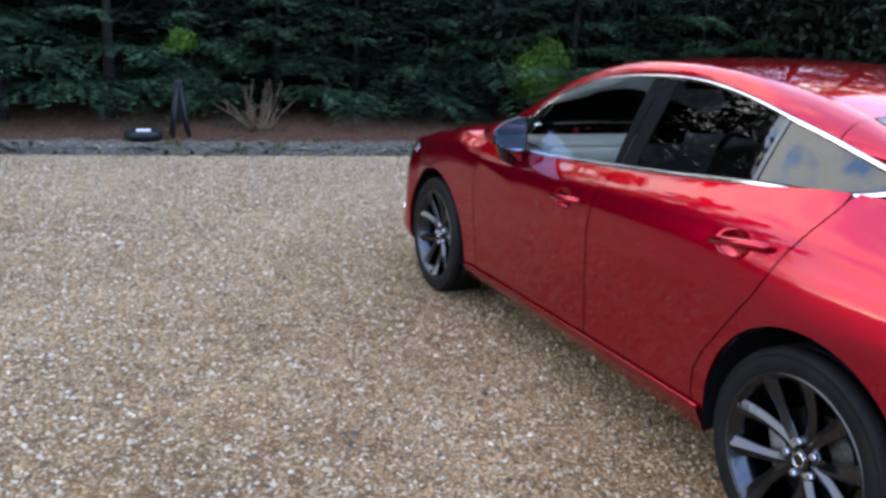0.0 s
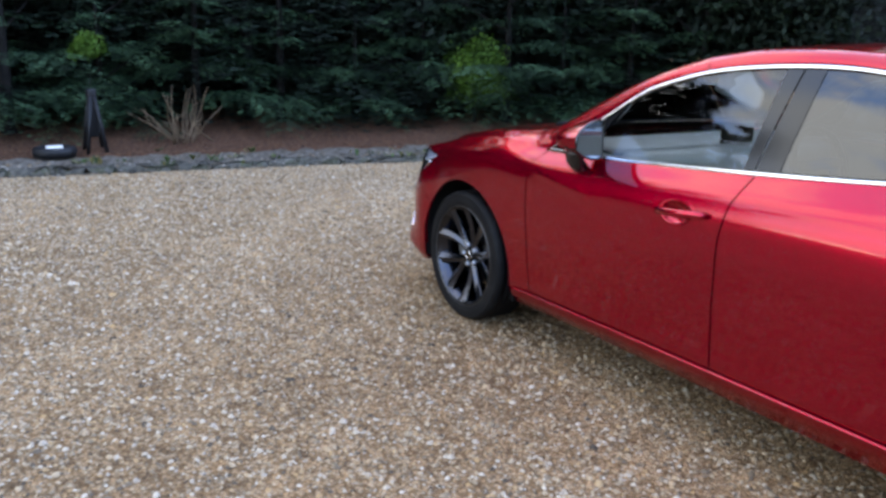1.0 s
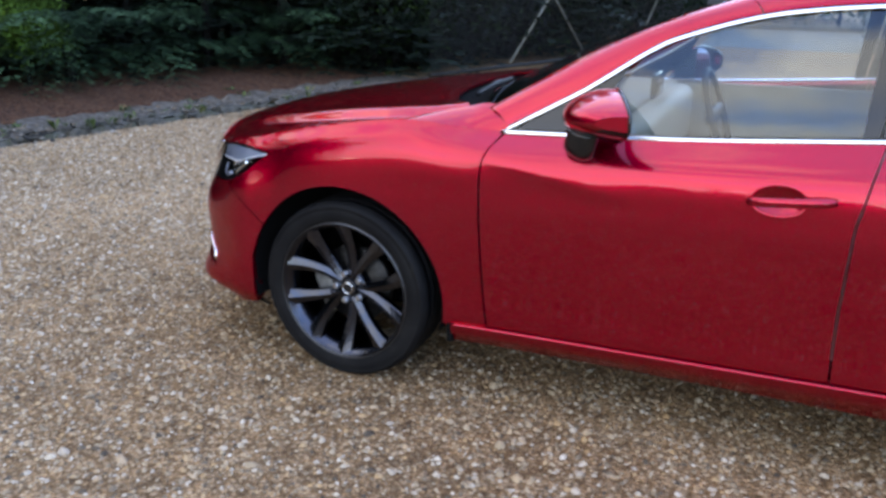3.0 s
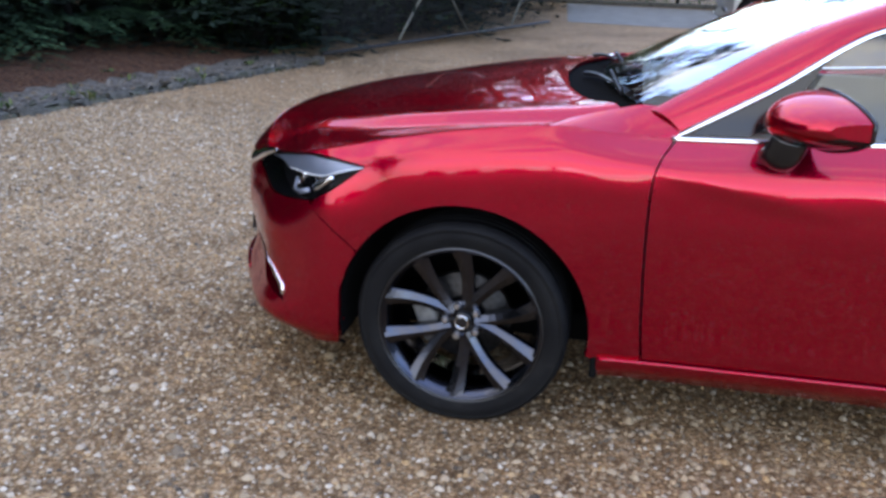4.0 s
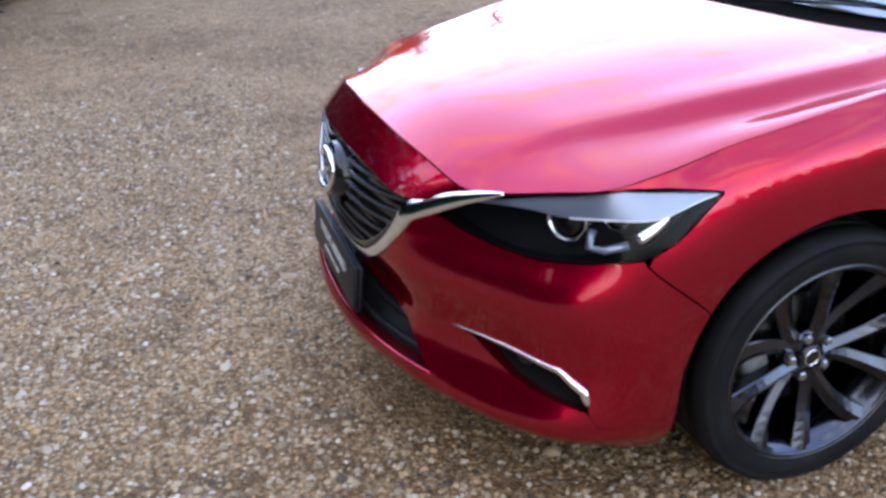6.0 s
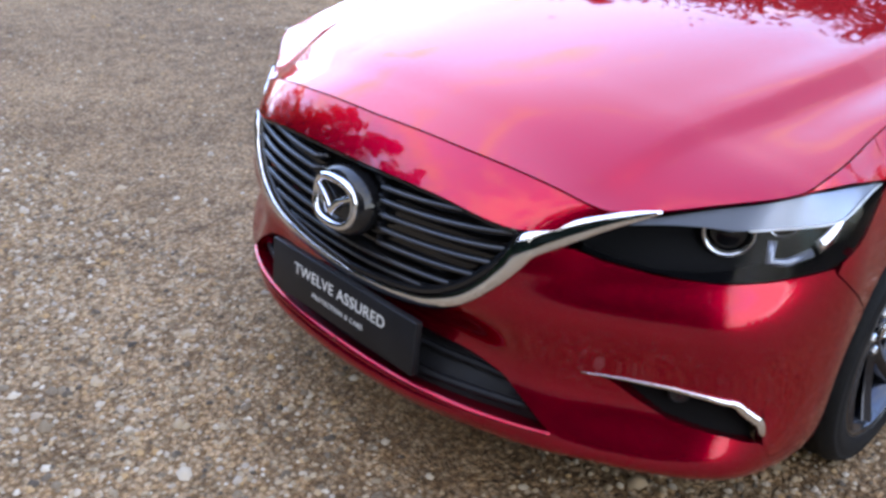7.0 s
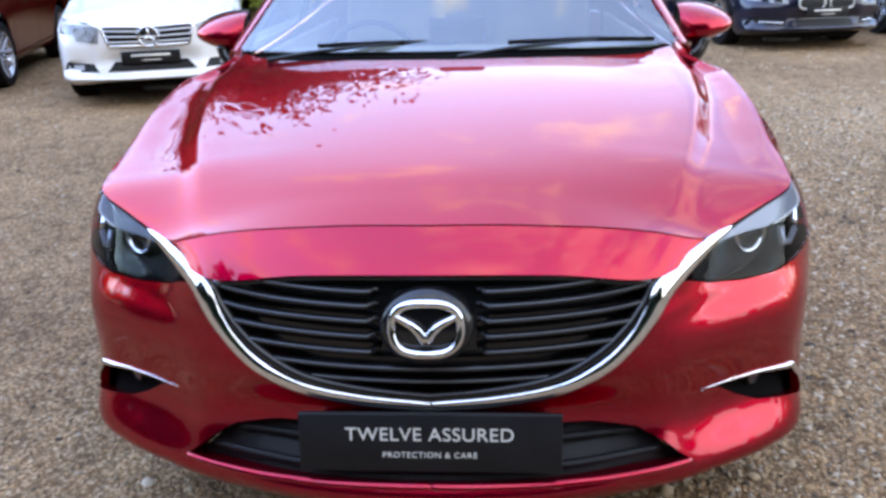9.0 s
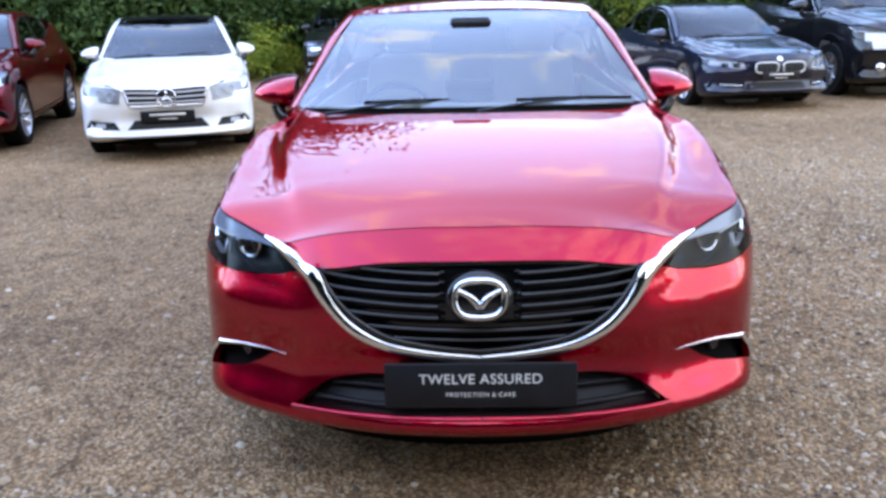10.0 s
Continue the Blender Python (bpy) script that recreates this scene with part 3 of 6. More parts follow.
class Skin:
    """A smooth body side between feature lines; s runs nose to tail, v from the bottom line to the top line."""

    def __init__(self, lines):
        self.lines = []
        M = np.array([1, -1, 1])
        for line in lines:
            P = np.asarray(line, float)
            self.lines.append(np.vstack([P[2] * M, P[1] * M, P, P[-2] * M, P[-3] * M]))
        self.n = len(lines[0])
        t = np.linspace(0, self.n - 1, 2000)
        mid = spline(self.lines[3], t + 2)
        self.t, self.mx, self.my = t, mid[:, 0], mid[:, 1]
        k = np.argmax(self.my > 0.86)
        self.kf = k

    def levels(self, s):
        return np.stack([spline(L, s + 2) for L in self.lines], 0)

    def across(self, lev, v):
        m = len(self.lines)
        v = np.clip(v, 0, m - 1)
        i = np.minimum(v.astype(int), m - 2)
        f = (v - i)[..., None]
        ext = np.concatenate([2 * lev[:1] - lev[1:2], lev, 2 * lev[-1:] - lev[-2:-1]], 0)
        idx = np.arange(len(v))
        p0, p1, p2, p3 = ext[i, idx], ext[i + 1, idx], ext[i + 2, idx], ext[i + 3, idx]
        P = 0.5 * (2 * p1 + (p2 - p0) * f + (2 * p0 - 5 * p1 + 4 * p2 - p3) * f ** 2 + (3 * p1 - p0 - 3 * p2 + p3) * f ** 3)
        P[:, 1] += flank_ridge(P) * (P[:, 1] > .5)
        return P

    def at(self, s, v):
        s, v = np.asarray(s, float), np.asarray(v, float)
        return self.across(self.levels(s.ravel()), v.ravel()).reshape(*s.shape, 3)

    def v_of(self, s, z):
        lev = self.levels(s)
        lo, hi = np.zeros(len(s)), np.full(len(s), len(self.lines) - 1.0)
        for _ in range(26):
            m = (lo + hi) / 2
            up = self.across(lev, m)[:, 2] < z
            lo, hi = np.where(up, m, lo), np.where(up, hi, m)
        return (lo + hi) / 2

    def place(self, s, z, off=0.0):
        """Points and normals of the skin at s and height z, moved out by off."""
        shape = np.shape(s)
        s, z = np.asarray(s, float).ravel(), np.asarray(z, float).ravel()
        v = self.v_of(s, z)
        p = self.across(self.levels(s), v)
        h = 0.02
        ds = self.at(np.minimum(s + h, self.n - 1), v) - self.at(s - h, v)
        dv = self.at(s, np.minimum(v + h, len(self.lines) - 1)) - self.at(s, np.maximum(v - h, 0))
        n = np.cross(ds, dv)
        n /= np.linalg.norm(n, axis=1, keepdims=True) + 1e-12
        return (p + n * off).reshape(*shape, 3), n.reshape(*shape, 3)

    def s_of_y(self, y):
        """s on the nose, from the distance y from the middle."""
        k = self.kf
        return np.interp(y, self.my[:k], self.t[:k])

    def s_of_x(self, x):
        """s on the flank, from x."""
        k = self.kf - 60
        return np.interp(-np.asarray(x, float), -self.mx[k:], self.t[k:])


SKIN = Skin([UNDER_EDGE, LIP_EDGE, LOW_LINE, MID_LINE, SHOULDER, CREASE, TOP_LINE])


def lane(points, s):
    """A height along s from a few (s, z)."""
    P = sorted(points)
    return np.interp(s, [p[0] for p in P], [p[1] for p in P])


def smooth_lane(points, s):
    """The same, rounded."""
    P = np.array(sorted(points))
    dense = spline(P, np.linspace(0, len(P) - 1, 300))
    return np.interp(s, dense[:, 0], dense[:, 1])


def strip(name, s0, s1, low, high, mat, car, label="", ns=60, nz=24, off=0.0, edges="LRBT", flange=0.012, end=None, start=None, hole=None):
    """A skin panel between two heights that vary along s."""
    u, w = np.meshgrid(np.linspace(0, 1, ns), np.linspace(0, 1, nz), indexing="ij")
    s = s0 + (s1 - s0) * u
    for _ in range(30):
        z = low(s) + (high(s) - low(s)) * w
        a = s0 if start is None else start(z)
        b = s1 if end is None else end(z)
        s = .6 * s + .4 * (a + (b - a) * u)
    z = low(s) + (high(s) - low(s)) * w
    G, N = SKIN.place(s, z, off)
    return both_sides(name, G, mat, car, label, N, edges=edges, flange=flange, hole=hole)


# ---------------------------------------------------------------- wheels
def wheel(car, x, y, side, radius=0.335, rim_r=0.262, label="", rim_mat=None, turn=0.0):
    """An alloy wheel with twin spokes, its tyre, brake and nuts; side +1 shows to the left."""
    hub = Matrix.Translation((x, y, radius)) @ Euler((0, turn, 0)).to_matrix().to_4x4() @ Matrix.Diagonal((1, side, 1, 1))
    rim_mat = rim_mat or ALLOY
    k = rim_r / 0.262
    V, F = [], []

    def add(v, f):
        base = len(V)
        V.extend(v)
        F.extend([[base + i for i in q] for q in f])
    steps = 72
    prof = [(.262, .108), (.258, .111), (.253, .106), (.249, .085), (.240, .02), (.236, -.09), (.250, -.10), (.250, -.104), (.232, -.098), (.236, .02), (.246, .10), (.262, .104)]
    ring = []
    for i in range(steps):
        a = 2 * math.pi * i / steps
        ring += [(r * k * math.cos(a), d, r * k * math.sin(a)) for r, d in prof]
    n = len(prof)
    add(ring, [[i * n + j, i * n + (j + 1) % n, (i + 1) % steps * n + (j + 1) % n, (i + 1) % steps * n + j] for i in range(steps) for j in range(n)])
    hubr = []
    hp = [(.0, .052), (.036, .052), (.062, .060), (.070, .052), (.072, .01)]
    for i in range(40):
        a = 2 * math.pi * i / 40
        hubr += [(r * k * math.cos(a), d, r * k * math.sin(a)) for r, d in hp]
    add(hubr, [[i * 5 + j, i * 5 + j + 1, (i + 1) % 40 * 5 + j + 1, (i + 1) % 40 * 5 + j] for i in range(40) for j in range(4)])
    ob = mesh_object("wheel", V, F, rim_mat, car, label)
    ob.matrix_local = hub
    # ten spokes in five pairs, each a tapered, dished bar of its own
    for lean in (-1, 1):
        rows = []
        for q in np.linspace(0, 1, 10):
            r = (0.040 + (0.252 - 0.040) * q) * k
            a = lean * (0.62 - 0.345 * q ** 0.55) + 0.03 * math.sin(q * 3)
            half = (0.023 - 0.004 * math.sin(q * math.pi) + 0.010 * q ** 2) * k
            face = 0.060 + 0.042 * q ** 1.4 - 0.004 * math.sin(q * math.pi)
            c, sn = math.cos(a), math.sin(a)
            for dt, dy in ((-half, -.036), (-half, -.008), (-half * .9, -.005), (0, .004), (half * .9, -.005), (half, -.008), (half, -.036)):
                rows.append((r * c - dt * sn, face + dy, r * sn + dt * c))
        first = None
        for pair in range(5):
            if first is None:
                first = sp = mesh_object("spoke", rows, [[i * 7 + j, i * 7 + j + 1, (i + 1) * 7 + j + 1, (i + 1) * 7 + j] for i in range(9) for j in range(6)], rim_mat, ob, smooth=False)
            else:
                sp = new("spoke", first.data)
                sp.parent = ob
            sp.matrix_local = Matrix.Rotation(2 * math.pi * pair / 5, 4, "Y")
    sub = lambda name, prof, mat, lab="", steps=64: lathe(name, prof, mat, ob, lab, steps)
    R = radius + 0.006
    tyre = [(.258 * k, .100), (.264 * k, .110), (.272 * k, .1125), (.290, .1165), (.308, .1165), (R - .022, .112), (R - .020, .1145), (R - .016, .112), (R - .006, .102), (R, .085)]
    for g in (.052, .018, -.018, -.052):
        tyre += [(R + .001, g + .006), (R - .007, g + .004), (R - .007, g - .004), (R + .001, g - .006)]
    tyre += [(R, -.085), (R - .01, -.105), (.29, -.112), (.262 * k, -.105)]
    sub("tyre", tyre, RUBBER, "black tyre with grooved tread", 96)
    sub("rim_lip", [(.262 * k, .1105), (.2632 * k, .112), (.2645 * k, .1105)], SLAT_EDGE, "thin bright rim edge", 96)
    sub("brake_disc", [(.03, .012), (.148, .012), (.150, .008), (.150, -.012), (.148, -.016), (.03, -.016)], BRAKE, "grey steel brake disc")
    sub("hub_cap", [(0, .072), (.024, .072), (.031, .069), (.033, .062), (.033, .05)], GLOSS_BLACK, "round black centre cap", 32)
    sub("cap_ring", [(.019, .0725), (.0205, .0745), (.0225, .0725)], CHROME, "", 32)
    caliper = block("brake_caliper", (.085, -.03, -.06), (.16, .030, .085), CALIPER, ob, "grey brake caliper", 0.015)
    caliper.matrix_local = Euler((0, .35, 0)).to_matrix().to_4x4()
    for i in range(5):
        a = 2 * math.pi * i / 5
        nut = lathe("wheel_nut", [(0, .072), (.009, .072), (.0125, .067), (.0125, .045)], SATIN, ob, "", 6, smooth=False)
        nut.location = (.055 * k * math.cos(a), 0, .055 * k * math.sin(a))
    return ob


def wheel_well(car, x, y, side, r=0.40):
    """The dark liner inside an arch."""
    a = np.linspace(-0.22, math.pi + 0.22, 30)
    V, F = [], []
    for k, yy in enumerate((y + side * 0.10, y - side * 0.36)):
        V += [(x + r * math.cos(t), yy, 0.335 + r * math.sin(t)) for t in a]
    n = len(a)
    F = [(i, i + 1, n + i + 1, n + i) for i in range(n - 1)]
    c = len(V)
    V += [(x, y - side * 0.36, 0.3)]
    F += [(n + i, n + i + 1, c) for i in range(n - 1)]
    return mesh_object("arch_liner", V, F, UNDER, car)


# ---------------------------------------------------------------- the red saloon: panels
red_car = thing("red_saloon", pose(0, 0, 0), "glossy metallic red four-door saloon parked on the gravel", "car")
SY, SX = SKIN.s_of_y, SKIN.s_of_x
TOP = lambda s: spline(SKIN.lines[6], np.asarray(s) + 2)[..., 2]
BOTTOM = lambda s: spline(SKIN.lines[0], np.asarray(s) + 2)[..., 2]

# where the openings of the nose lie, as heights along s
s_tip, s_fog0, s_fog1 = SY(.552), SY(.60), SX(.575)
intake_top = [(0, .437), (SY(.33), .428), (SY(.43), .410), (SY(.50), .368), (s_tip, .320)]
intake_low = [(0, .336), (SY(.30), .333), (SY(.45), .326), (s_tip, .320)]
fog_top = [(s_fog0, .461), (SY(.66), .462), (SY(.72), .458), (SY(.76), .450), (SY(.79), .438), (SX(.640), .415), (SX(.62), .385), (SX(.598), .345), (s_fog1, .303)]
fog_low = [(s_fog0, .461), (SY(.64), .447), (SY(.68), .414), (SY(.72), .386), (SY(.785), .366), (SX(.62), .344), (s_fog1, .301)]
s_end = SX(.40)
UPPER_LANE = intake_top + fog_top + [(s_fog1 + .3, .300), (s_end + .5, .298)]
LOWER_LANE = intake_low + fog_low + [(s_fog1 + .3, .300), (s_end + .5, .298)]
lamp_low = [(SY(.535), .715), (SY(.58), .697), (SY(.66), .682), (SY(.74), .678), (SY(.80), .684), (SX(.50), .700), (SX(.42), .738), (SX(.355), .79), (SX(.312), .822)]
grille_low = [(0, .487), (SY(.142), .503), (SY(.27), .530), (SY(.36), .580), (SY(.416), .632), (SY(.455), .69), (SY(.475), .715)]
bumper_top = grille_low + [(SY(.50), .722)] + lamp_low[:6]
arch_front = lambda z: SX(np.interp(z, [.20, .26, .42, .50, .553, .69, .72], [.408, .404, .396, .368, .338, .500, .515]))

strip("bumper_lip", 0, s_end, lambda s: BOTTOM(s), lambda s: lane(LOWER_LANE, s), RED, red_car, "painted red bumper lip", 130, 14, end=arch_front, edges="RBT", flange=.045)
strip("front_bumper", 0, s_end, lambda s: lane(UPPER_LANE, s), lambda s: lane(bumper_top, s), RED, red_car, "glossy red front bumper", 130, 30, end=arch_front, edges="RBT", flange=.02)

# dark strip tucked under the lip, standing in for the shade beneath the bumper
u = np.linspace(0, SX(.50), 60)
edge = spline(SKIN.lines[0], u + 2)
shade_rows = np.stack([np.stack([edge[:, 0] - .020 - .05 * q, edge[:, 1] * (1 - .035 - .05 * q), edge[:, 2] + .012 - (edge[:, 2] + .012 - .172) * q], 1) for q in np.linspace(0, 1, 5)], 1)
both_sides("air_dam", shade_rows, UNDER, red_car, "dark strip standing in for the shade under the lip", flange=.01)

# lower intake and fog recesses: dark floors set back behind the openings


def recess(name, top, low, s0, s1, depth, mat, label, mirror=True, grow=.01):
    u, w = np.meshgrid(np.linspace(0, 1, 36), np.linspace(0, 1, 7), indexing="ij")
    s = s0 + (s1 - s0) * u
    zl, zt = lane(low, s) - grow, lane(top, s) + grow
    G, N = SKIN.place(s, zl + (zt - zl) * w, -depth)
    return both_sides(name, G, mat, red_car, label, N, flange=0)


recess("lower_intake", intake_top, intake_low, 0, s_tip + .02, .05, BLACK_PLASTIC, "black lower air intake")
recess("fog_recess", fog_top, fog_low, s_fog0 - .02, s_fog1 + .05, .035, UNDER, "black fog lamp recess")
for zz in (.355, .395):
    for side in (1, -1):
        ss = np.linspace(0, SY(.50 if zz < .37 else .44), 24)
        P, _ = SKIN.place(ss, np.full(24, zz), -.028)
        tube("intake_slat", P * (1, side, 1), .007, BLACK_PLASTIC, red_car, sides=6)
for side in (1, -1):
    P, N = SKIN.place(np.array([SY(.745)]), np.array([.428]), -.018)
    fog = lathe("fog_lamp", [(0, .004), (.010, .003), (.016, .002), (.018, .004), (.020, 0), (.020, -.02)], GLOSS_BLACK, red_car, "small dark round fog lamp", 28)
    fog.matrix_local = Matrix.Translation(P[0] * (1, side, 1)) @ Vector(N[0] * (1, side, 1)).to_track_quat("Y", "Z").to_matrix().to_4x4()
    bowl = lathe("fog_ring", [(.019, .003), (.021, .005), (.0225, .003), (.0225, -.02)], BLACK_PLASTIC, fog, "", 24)
    # chrome blade along the recess: thin at the inner tip, broad at the lower end
    ss = np.concatenate([np.linspace(s_fog0 - .10, SY(.79), 40), np.linspace(SY(.795), SX(.592), 20)])
    P, N = SKIN.place(ss, lane(fog_top, ss) - .002, .002)
    both_pn = curve(np.hstack([P, N])[::3], 40)
    P, N = both_pn[:, :3], both_pn[:, 3:]
    wid = np.interp(np.arange(40), [0, 10, 24, 32, 37, 39], [.0015, .005, .008, .010, .010, .006])
    tube("fog_trim", P * (1, side, 1), wid, CHROME, red_car, "chrome fog lamp blade", 10, 0.55, N * (1, side, 1))

# fender round the front arch
def arch_points(cx, r, a0, a1, n, cz=.335):
    a = np.linspace(a0, a1, n)
    return np.stack([cx + r * np.cos(a), cz + r * np.sin(a)], 1)


def resample(P, n):
    P = np.asarray(P, float)
    d = np.r_[0, np.cumsum(np.linalg.norm(np.diff(P, axis=0), axis=1))]
    k = np.linspace(0, d[-1], n)
    return np.stack([np.interp(k, d, P[:, 0]), np.interp(k, d, P[:, 1])], 1)


def radial(name, inner, outer, mat, label, rings=22, edges="LRBT", flange=.02):
    w = np.linspace(0, 1, rings) ** 1.15
    D = inner[:, None] * (1 - w)[None, :, None] + outer[:, None] * w[None, :, None]
    s = SX(D[..., 0])
    z = np.minimum(D[..., 1], TOP(s) - 1e-4)
    G, N = SKIN.place(s, z)
    return both_sides(name, G, mat, red_car, label, N, edges=edges, flange=flange)


def crest(xs):
    return np.stack([xs, TOP(SX(xs))], 1)


DOOR_FRONT = [(-.565, .285), (-.552, .40), (-.542, .55), (-.536, .70), (-.535, .82), (-.540, .88), (-.555, .92), (-.590, .962)]
front_arch = arch_points(0, .402, math.atan2(.219, .337) , math.pi + .14, 80)
n_a = 80
outer = np.vstack([resample([(.340, .560), (.498, .693)], 8)[1:], resample([(.49, .702), (.42, .738), (.355, .79), (.312, .822)], 12), resample([(.311, .83), (.311, .88)], 5),
                   crest(np.linspace(.31, -.585, 28)), resample([(x + .0035, z) for x, z in DOOR_FRONT[::-1]], 24), resample([(-.558, .270), (-.428, .268)], 6)])
outer = resample(outer, 80)
radial("front_fender", front_arch, outer, RED, "glossy red front wing", 26)
# strip of the fender above the headlamp
strip("fender_top", 5.0, SX(.296), lambda s: lane([(5.0, .8345), (5.5, .840), (SX(.42), .838), (SX(.36), .830), (SX(.311), .8225)], s), lambda s: TOP(s) - .0005,
      RED, red_car, "", 24, 8, off=-.0008, edges="", flange=0)

# doors
DOOR_MID = [(-1.655, .315), (-1.650, .42), (-1.648, .55), (-1.655, .80), (-1.680, .93), (-1.705, 1.02)]
DOOR_REAR = [(-2.360, .330), (-2.362, .44), (-2.405, .52), (-2.50, .645), (-2.615, .79), (-2.705, .96), (-2.765, 1.09)]


def door(name, front, rear, label, hole):
    fx = lambda z: SX(np.interp(z, [p[1] for p in front], [p[0] - .0035 for p in front]))
    rx = lambda z: SX(np.interp(z, [p[1] for p in rear], [p[0] + .0035 for p in rear]))
    return strip(name, SX(front[0][0]), SX(rear[0][0]), lambda s: lane([(SX(-.5), .292), (SX(-1.65), .315), (SX(-2.9), .338)], s), lambda s: TOP(s) - .001,
                 RED, red_car, label, 96, 60, start=fx, end=rx, flange=.018, hole=hole)


front_doors = door("front_door", DOOR_FRONT, DOOR_MID, "glossy red front door", (-1.451, .854, .072, .042))
rear_doors = door("rear_door", DOOR_MID, DOOR_REAR, "glossy red rear door", (-2.482, .9175, .072, .042))
strip("sill", SX(-.432), SX(-2.40), lambda s: BOTTOM(s) - .004, lambda s: lane([(SX(-.42), .284), (SX(-1.65), .309), (SX(-2.9), .332)], s), RED, red_car, "red side sill", 60, 10, off=.013, flange=.035)

for side in (1, -1):
    ss = np.linspace(SX(-.434), SX(-2.40), 60)
    P, N = SKIN.place(ss, lane([(SX(-.42), .284), (SX(-1.65), .309), (SX(-2.9), .332)], ss) - .004, .009)
    tube("sill_moulding", P * (1, side, 1), .0065, RED, red_car, "", 10)
    ss = np.linspace(0, s_tip, 50)
    P, N = SKIN.place(ss, lane(LOWER_LANE, ss) - .004, -.002)
    tube("lip_edge", P * (1, side, 1), .0075, RED, red_car, "", 10)

# rear quarter round the rear arch, and the tail
rear_arch = arch_points(-2.83, .405, -.10, math.pi + .10, 80)
tail_x = -3.45
outer = np.vstack([resample([(-2.428, .30), (-2.366, .335)], 4), resample([(x - .0035, z) for x, z in DOOR_REAR], 30), crest(np.linspace(-2.775, tail_x, 22)),
                   resample([(tail_x, 1.03), (tail_x, .30)], 18), resample([(tail_x + .02, .28), (-3.232, .28)], 5)])
radial("rear_quarter", rear_arch, resample(outer, 80), RED, "glossy red rear wing", 26)
strip("rear_bumper", SX(tail_x), 19, lambda s: BOTTOM(s), lambda s: np.full_like(s, .70), RED, red_car, "red rear bumper", 40, 18, edges="LBT")
strip("boot_lid", 18.0, 19, lambda s: np.full_like(s, .705), lambda s: TOP(s), RED, red_car, "red boot lid end", 20, 12, edges="LBT")
strip("tail_lamp", SX(tail_x), 17.97, lambda s: np.full_like(s, .705), lambda s: np.full_like(s, .90), RED_LENS, red_car, "red tail lamp", 24, 10)
strip("tail_corner", SX(tail_x), 17.97, lambda s: np.full_like(s, .904), lambda s: TOP(s), RED, red_car, "", 24, 8, edges="B")

# bonnet: crowned sheet with a rise on either side and a valley beside each wing
dense_top = spline(SKIN.lines[6], np.arange(3, 12.001, 0.02) + 2)
TOPX, TOPY, TOPZ = dense_top[:, 0], dense_top[:, 1], dense_top[:, 2]
edge_y = lambda x: np.interp(-x, -TOPX, TOPY)
edge_z = lambda x: np.interp(-x, -TOPX, TOPZ)
WING_IN = [(-.225, .834, .983), (-.29, .792, 1.0), (-.37, .752, 1.018), (-.43, .738, 1.030), (-.50, .745, 1.046), (-.585, .760, 1.040)]
keep = TOPX > -.222
BX, BY, BZ = (np.r_[t, [p[i] for p in WING_IN[1:4]]] for i, t in enumerate((TOPX[keep], TOPY[keep], TOPZ[keep])))
rim_y = lambda x: np.interp(-x, -BX, BY)
rim_z = lambda x: np.interp(-x, -BX, BZ)
mid_z = lambda x: np.interp(-x, *spline([(-.96, .809), (-.90, .832), (-.85, .850), (-.75, .882), (-.62, .9165), (-.36, .962), (-.06, 1.004), (.20, 1.030), (.36, 1.043), (.5, 1.055)], np.linspace(0, 9, 200)).T)


def crease_y(x):
    """Where the raised middle of the bonnet falls off to the valley beside the wing."""
    return np.interp(-x, [-.80, -.70, -.55, -.35, -.10, .12, .30, .45], [.480, .520, .570, .632, .692, .722, .722, .715])


def ease(q):
    q = np.clip(q, 0, 1)
    return q * q * (3 - 2 * q)


def bonnet_z(x, y):
    y = np.abs(y)
    held = .75 - .03 * np.log1p(np.exp(np.clip((.75 - x) / .03, -40, 40)))
    rim = rim_y(held)
    z0, ze = mid_z(x), rim_z(held)
    c = crease_y(x)
    z = z0 + (ze - z0) * np.clip(y / rim, 0, 1) ** 2.7
    depth = .023 * ease((.90 - x) / .80)
    floor_y = c + .045
    fall = ease((y - c + .012) / .057)
    rise = ease((y - floor_y) / np.maximum(rim - floor_y, .02))
    return z + .35 * depth * np.exp(-((y - c + .02) / .07) ** 2) - depth * fall * (1 - rise)


seam = curve([(.850, 0), (.846, .14), (.838, .28), (.812, .43), (.775, .55), (.716, float(edge_y(np.array([.716]))[0]) - .003)], 30)
rear_edge = curve([(-.215, 0), (-.228, .20), (-.262, .42), (-.330, .60), (-.432, .735)], 40)
share = lambda P: P[:, 1] / rim_y(np.minimum(P[:, 0], .75))
eta = 1 - (1 - np.linspace(0, 1, 84)) ** 1.5
front_x = np.interp(eta, share(seam) / share(seam)[-1], seam[:, 0])
rear_x = np.interp(eta, share(rear_edge) / share(rear_edge)[-1], rear_edge[:, 0])
tt = np.linspace(0, 1, 110)[:, None]
X = front_x[None] * (1 - tt) + rear_x[None] * tt
XY = np.stack([X, eta[None] * (rim_y(np.minimum(X, .75)) - .003)], 2)
Z = bonnet_z(XY[..., 0], XY[..., 1])
half = np.concatenate([XY, Z[..., None]], 2)
full = np.concatenate([half[:, :0:-1] * (1, -1, 1), half], 1)
e_ = .004
nx = -(bonnet_z(full[..., 0] + e_, full[..., 1]) - bonnet_z(full[..., 0] - e_, full[..., 1])) / (2 * e_)
ny = -(bonnet_z(full[..., 0], full[..., 1] + e_) - bonnet_z(full[..., 0], full[..., 1] - e_)) / (2 * e_)
NB = np.stack([nx, ny, np.ones_like(nx)], 2)
NB /= np.linalg.norm(NB, axis=2, keepdims=True)
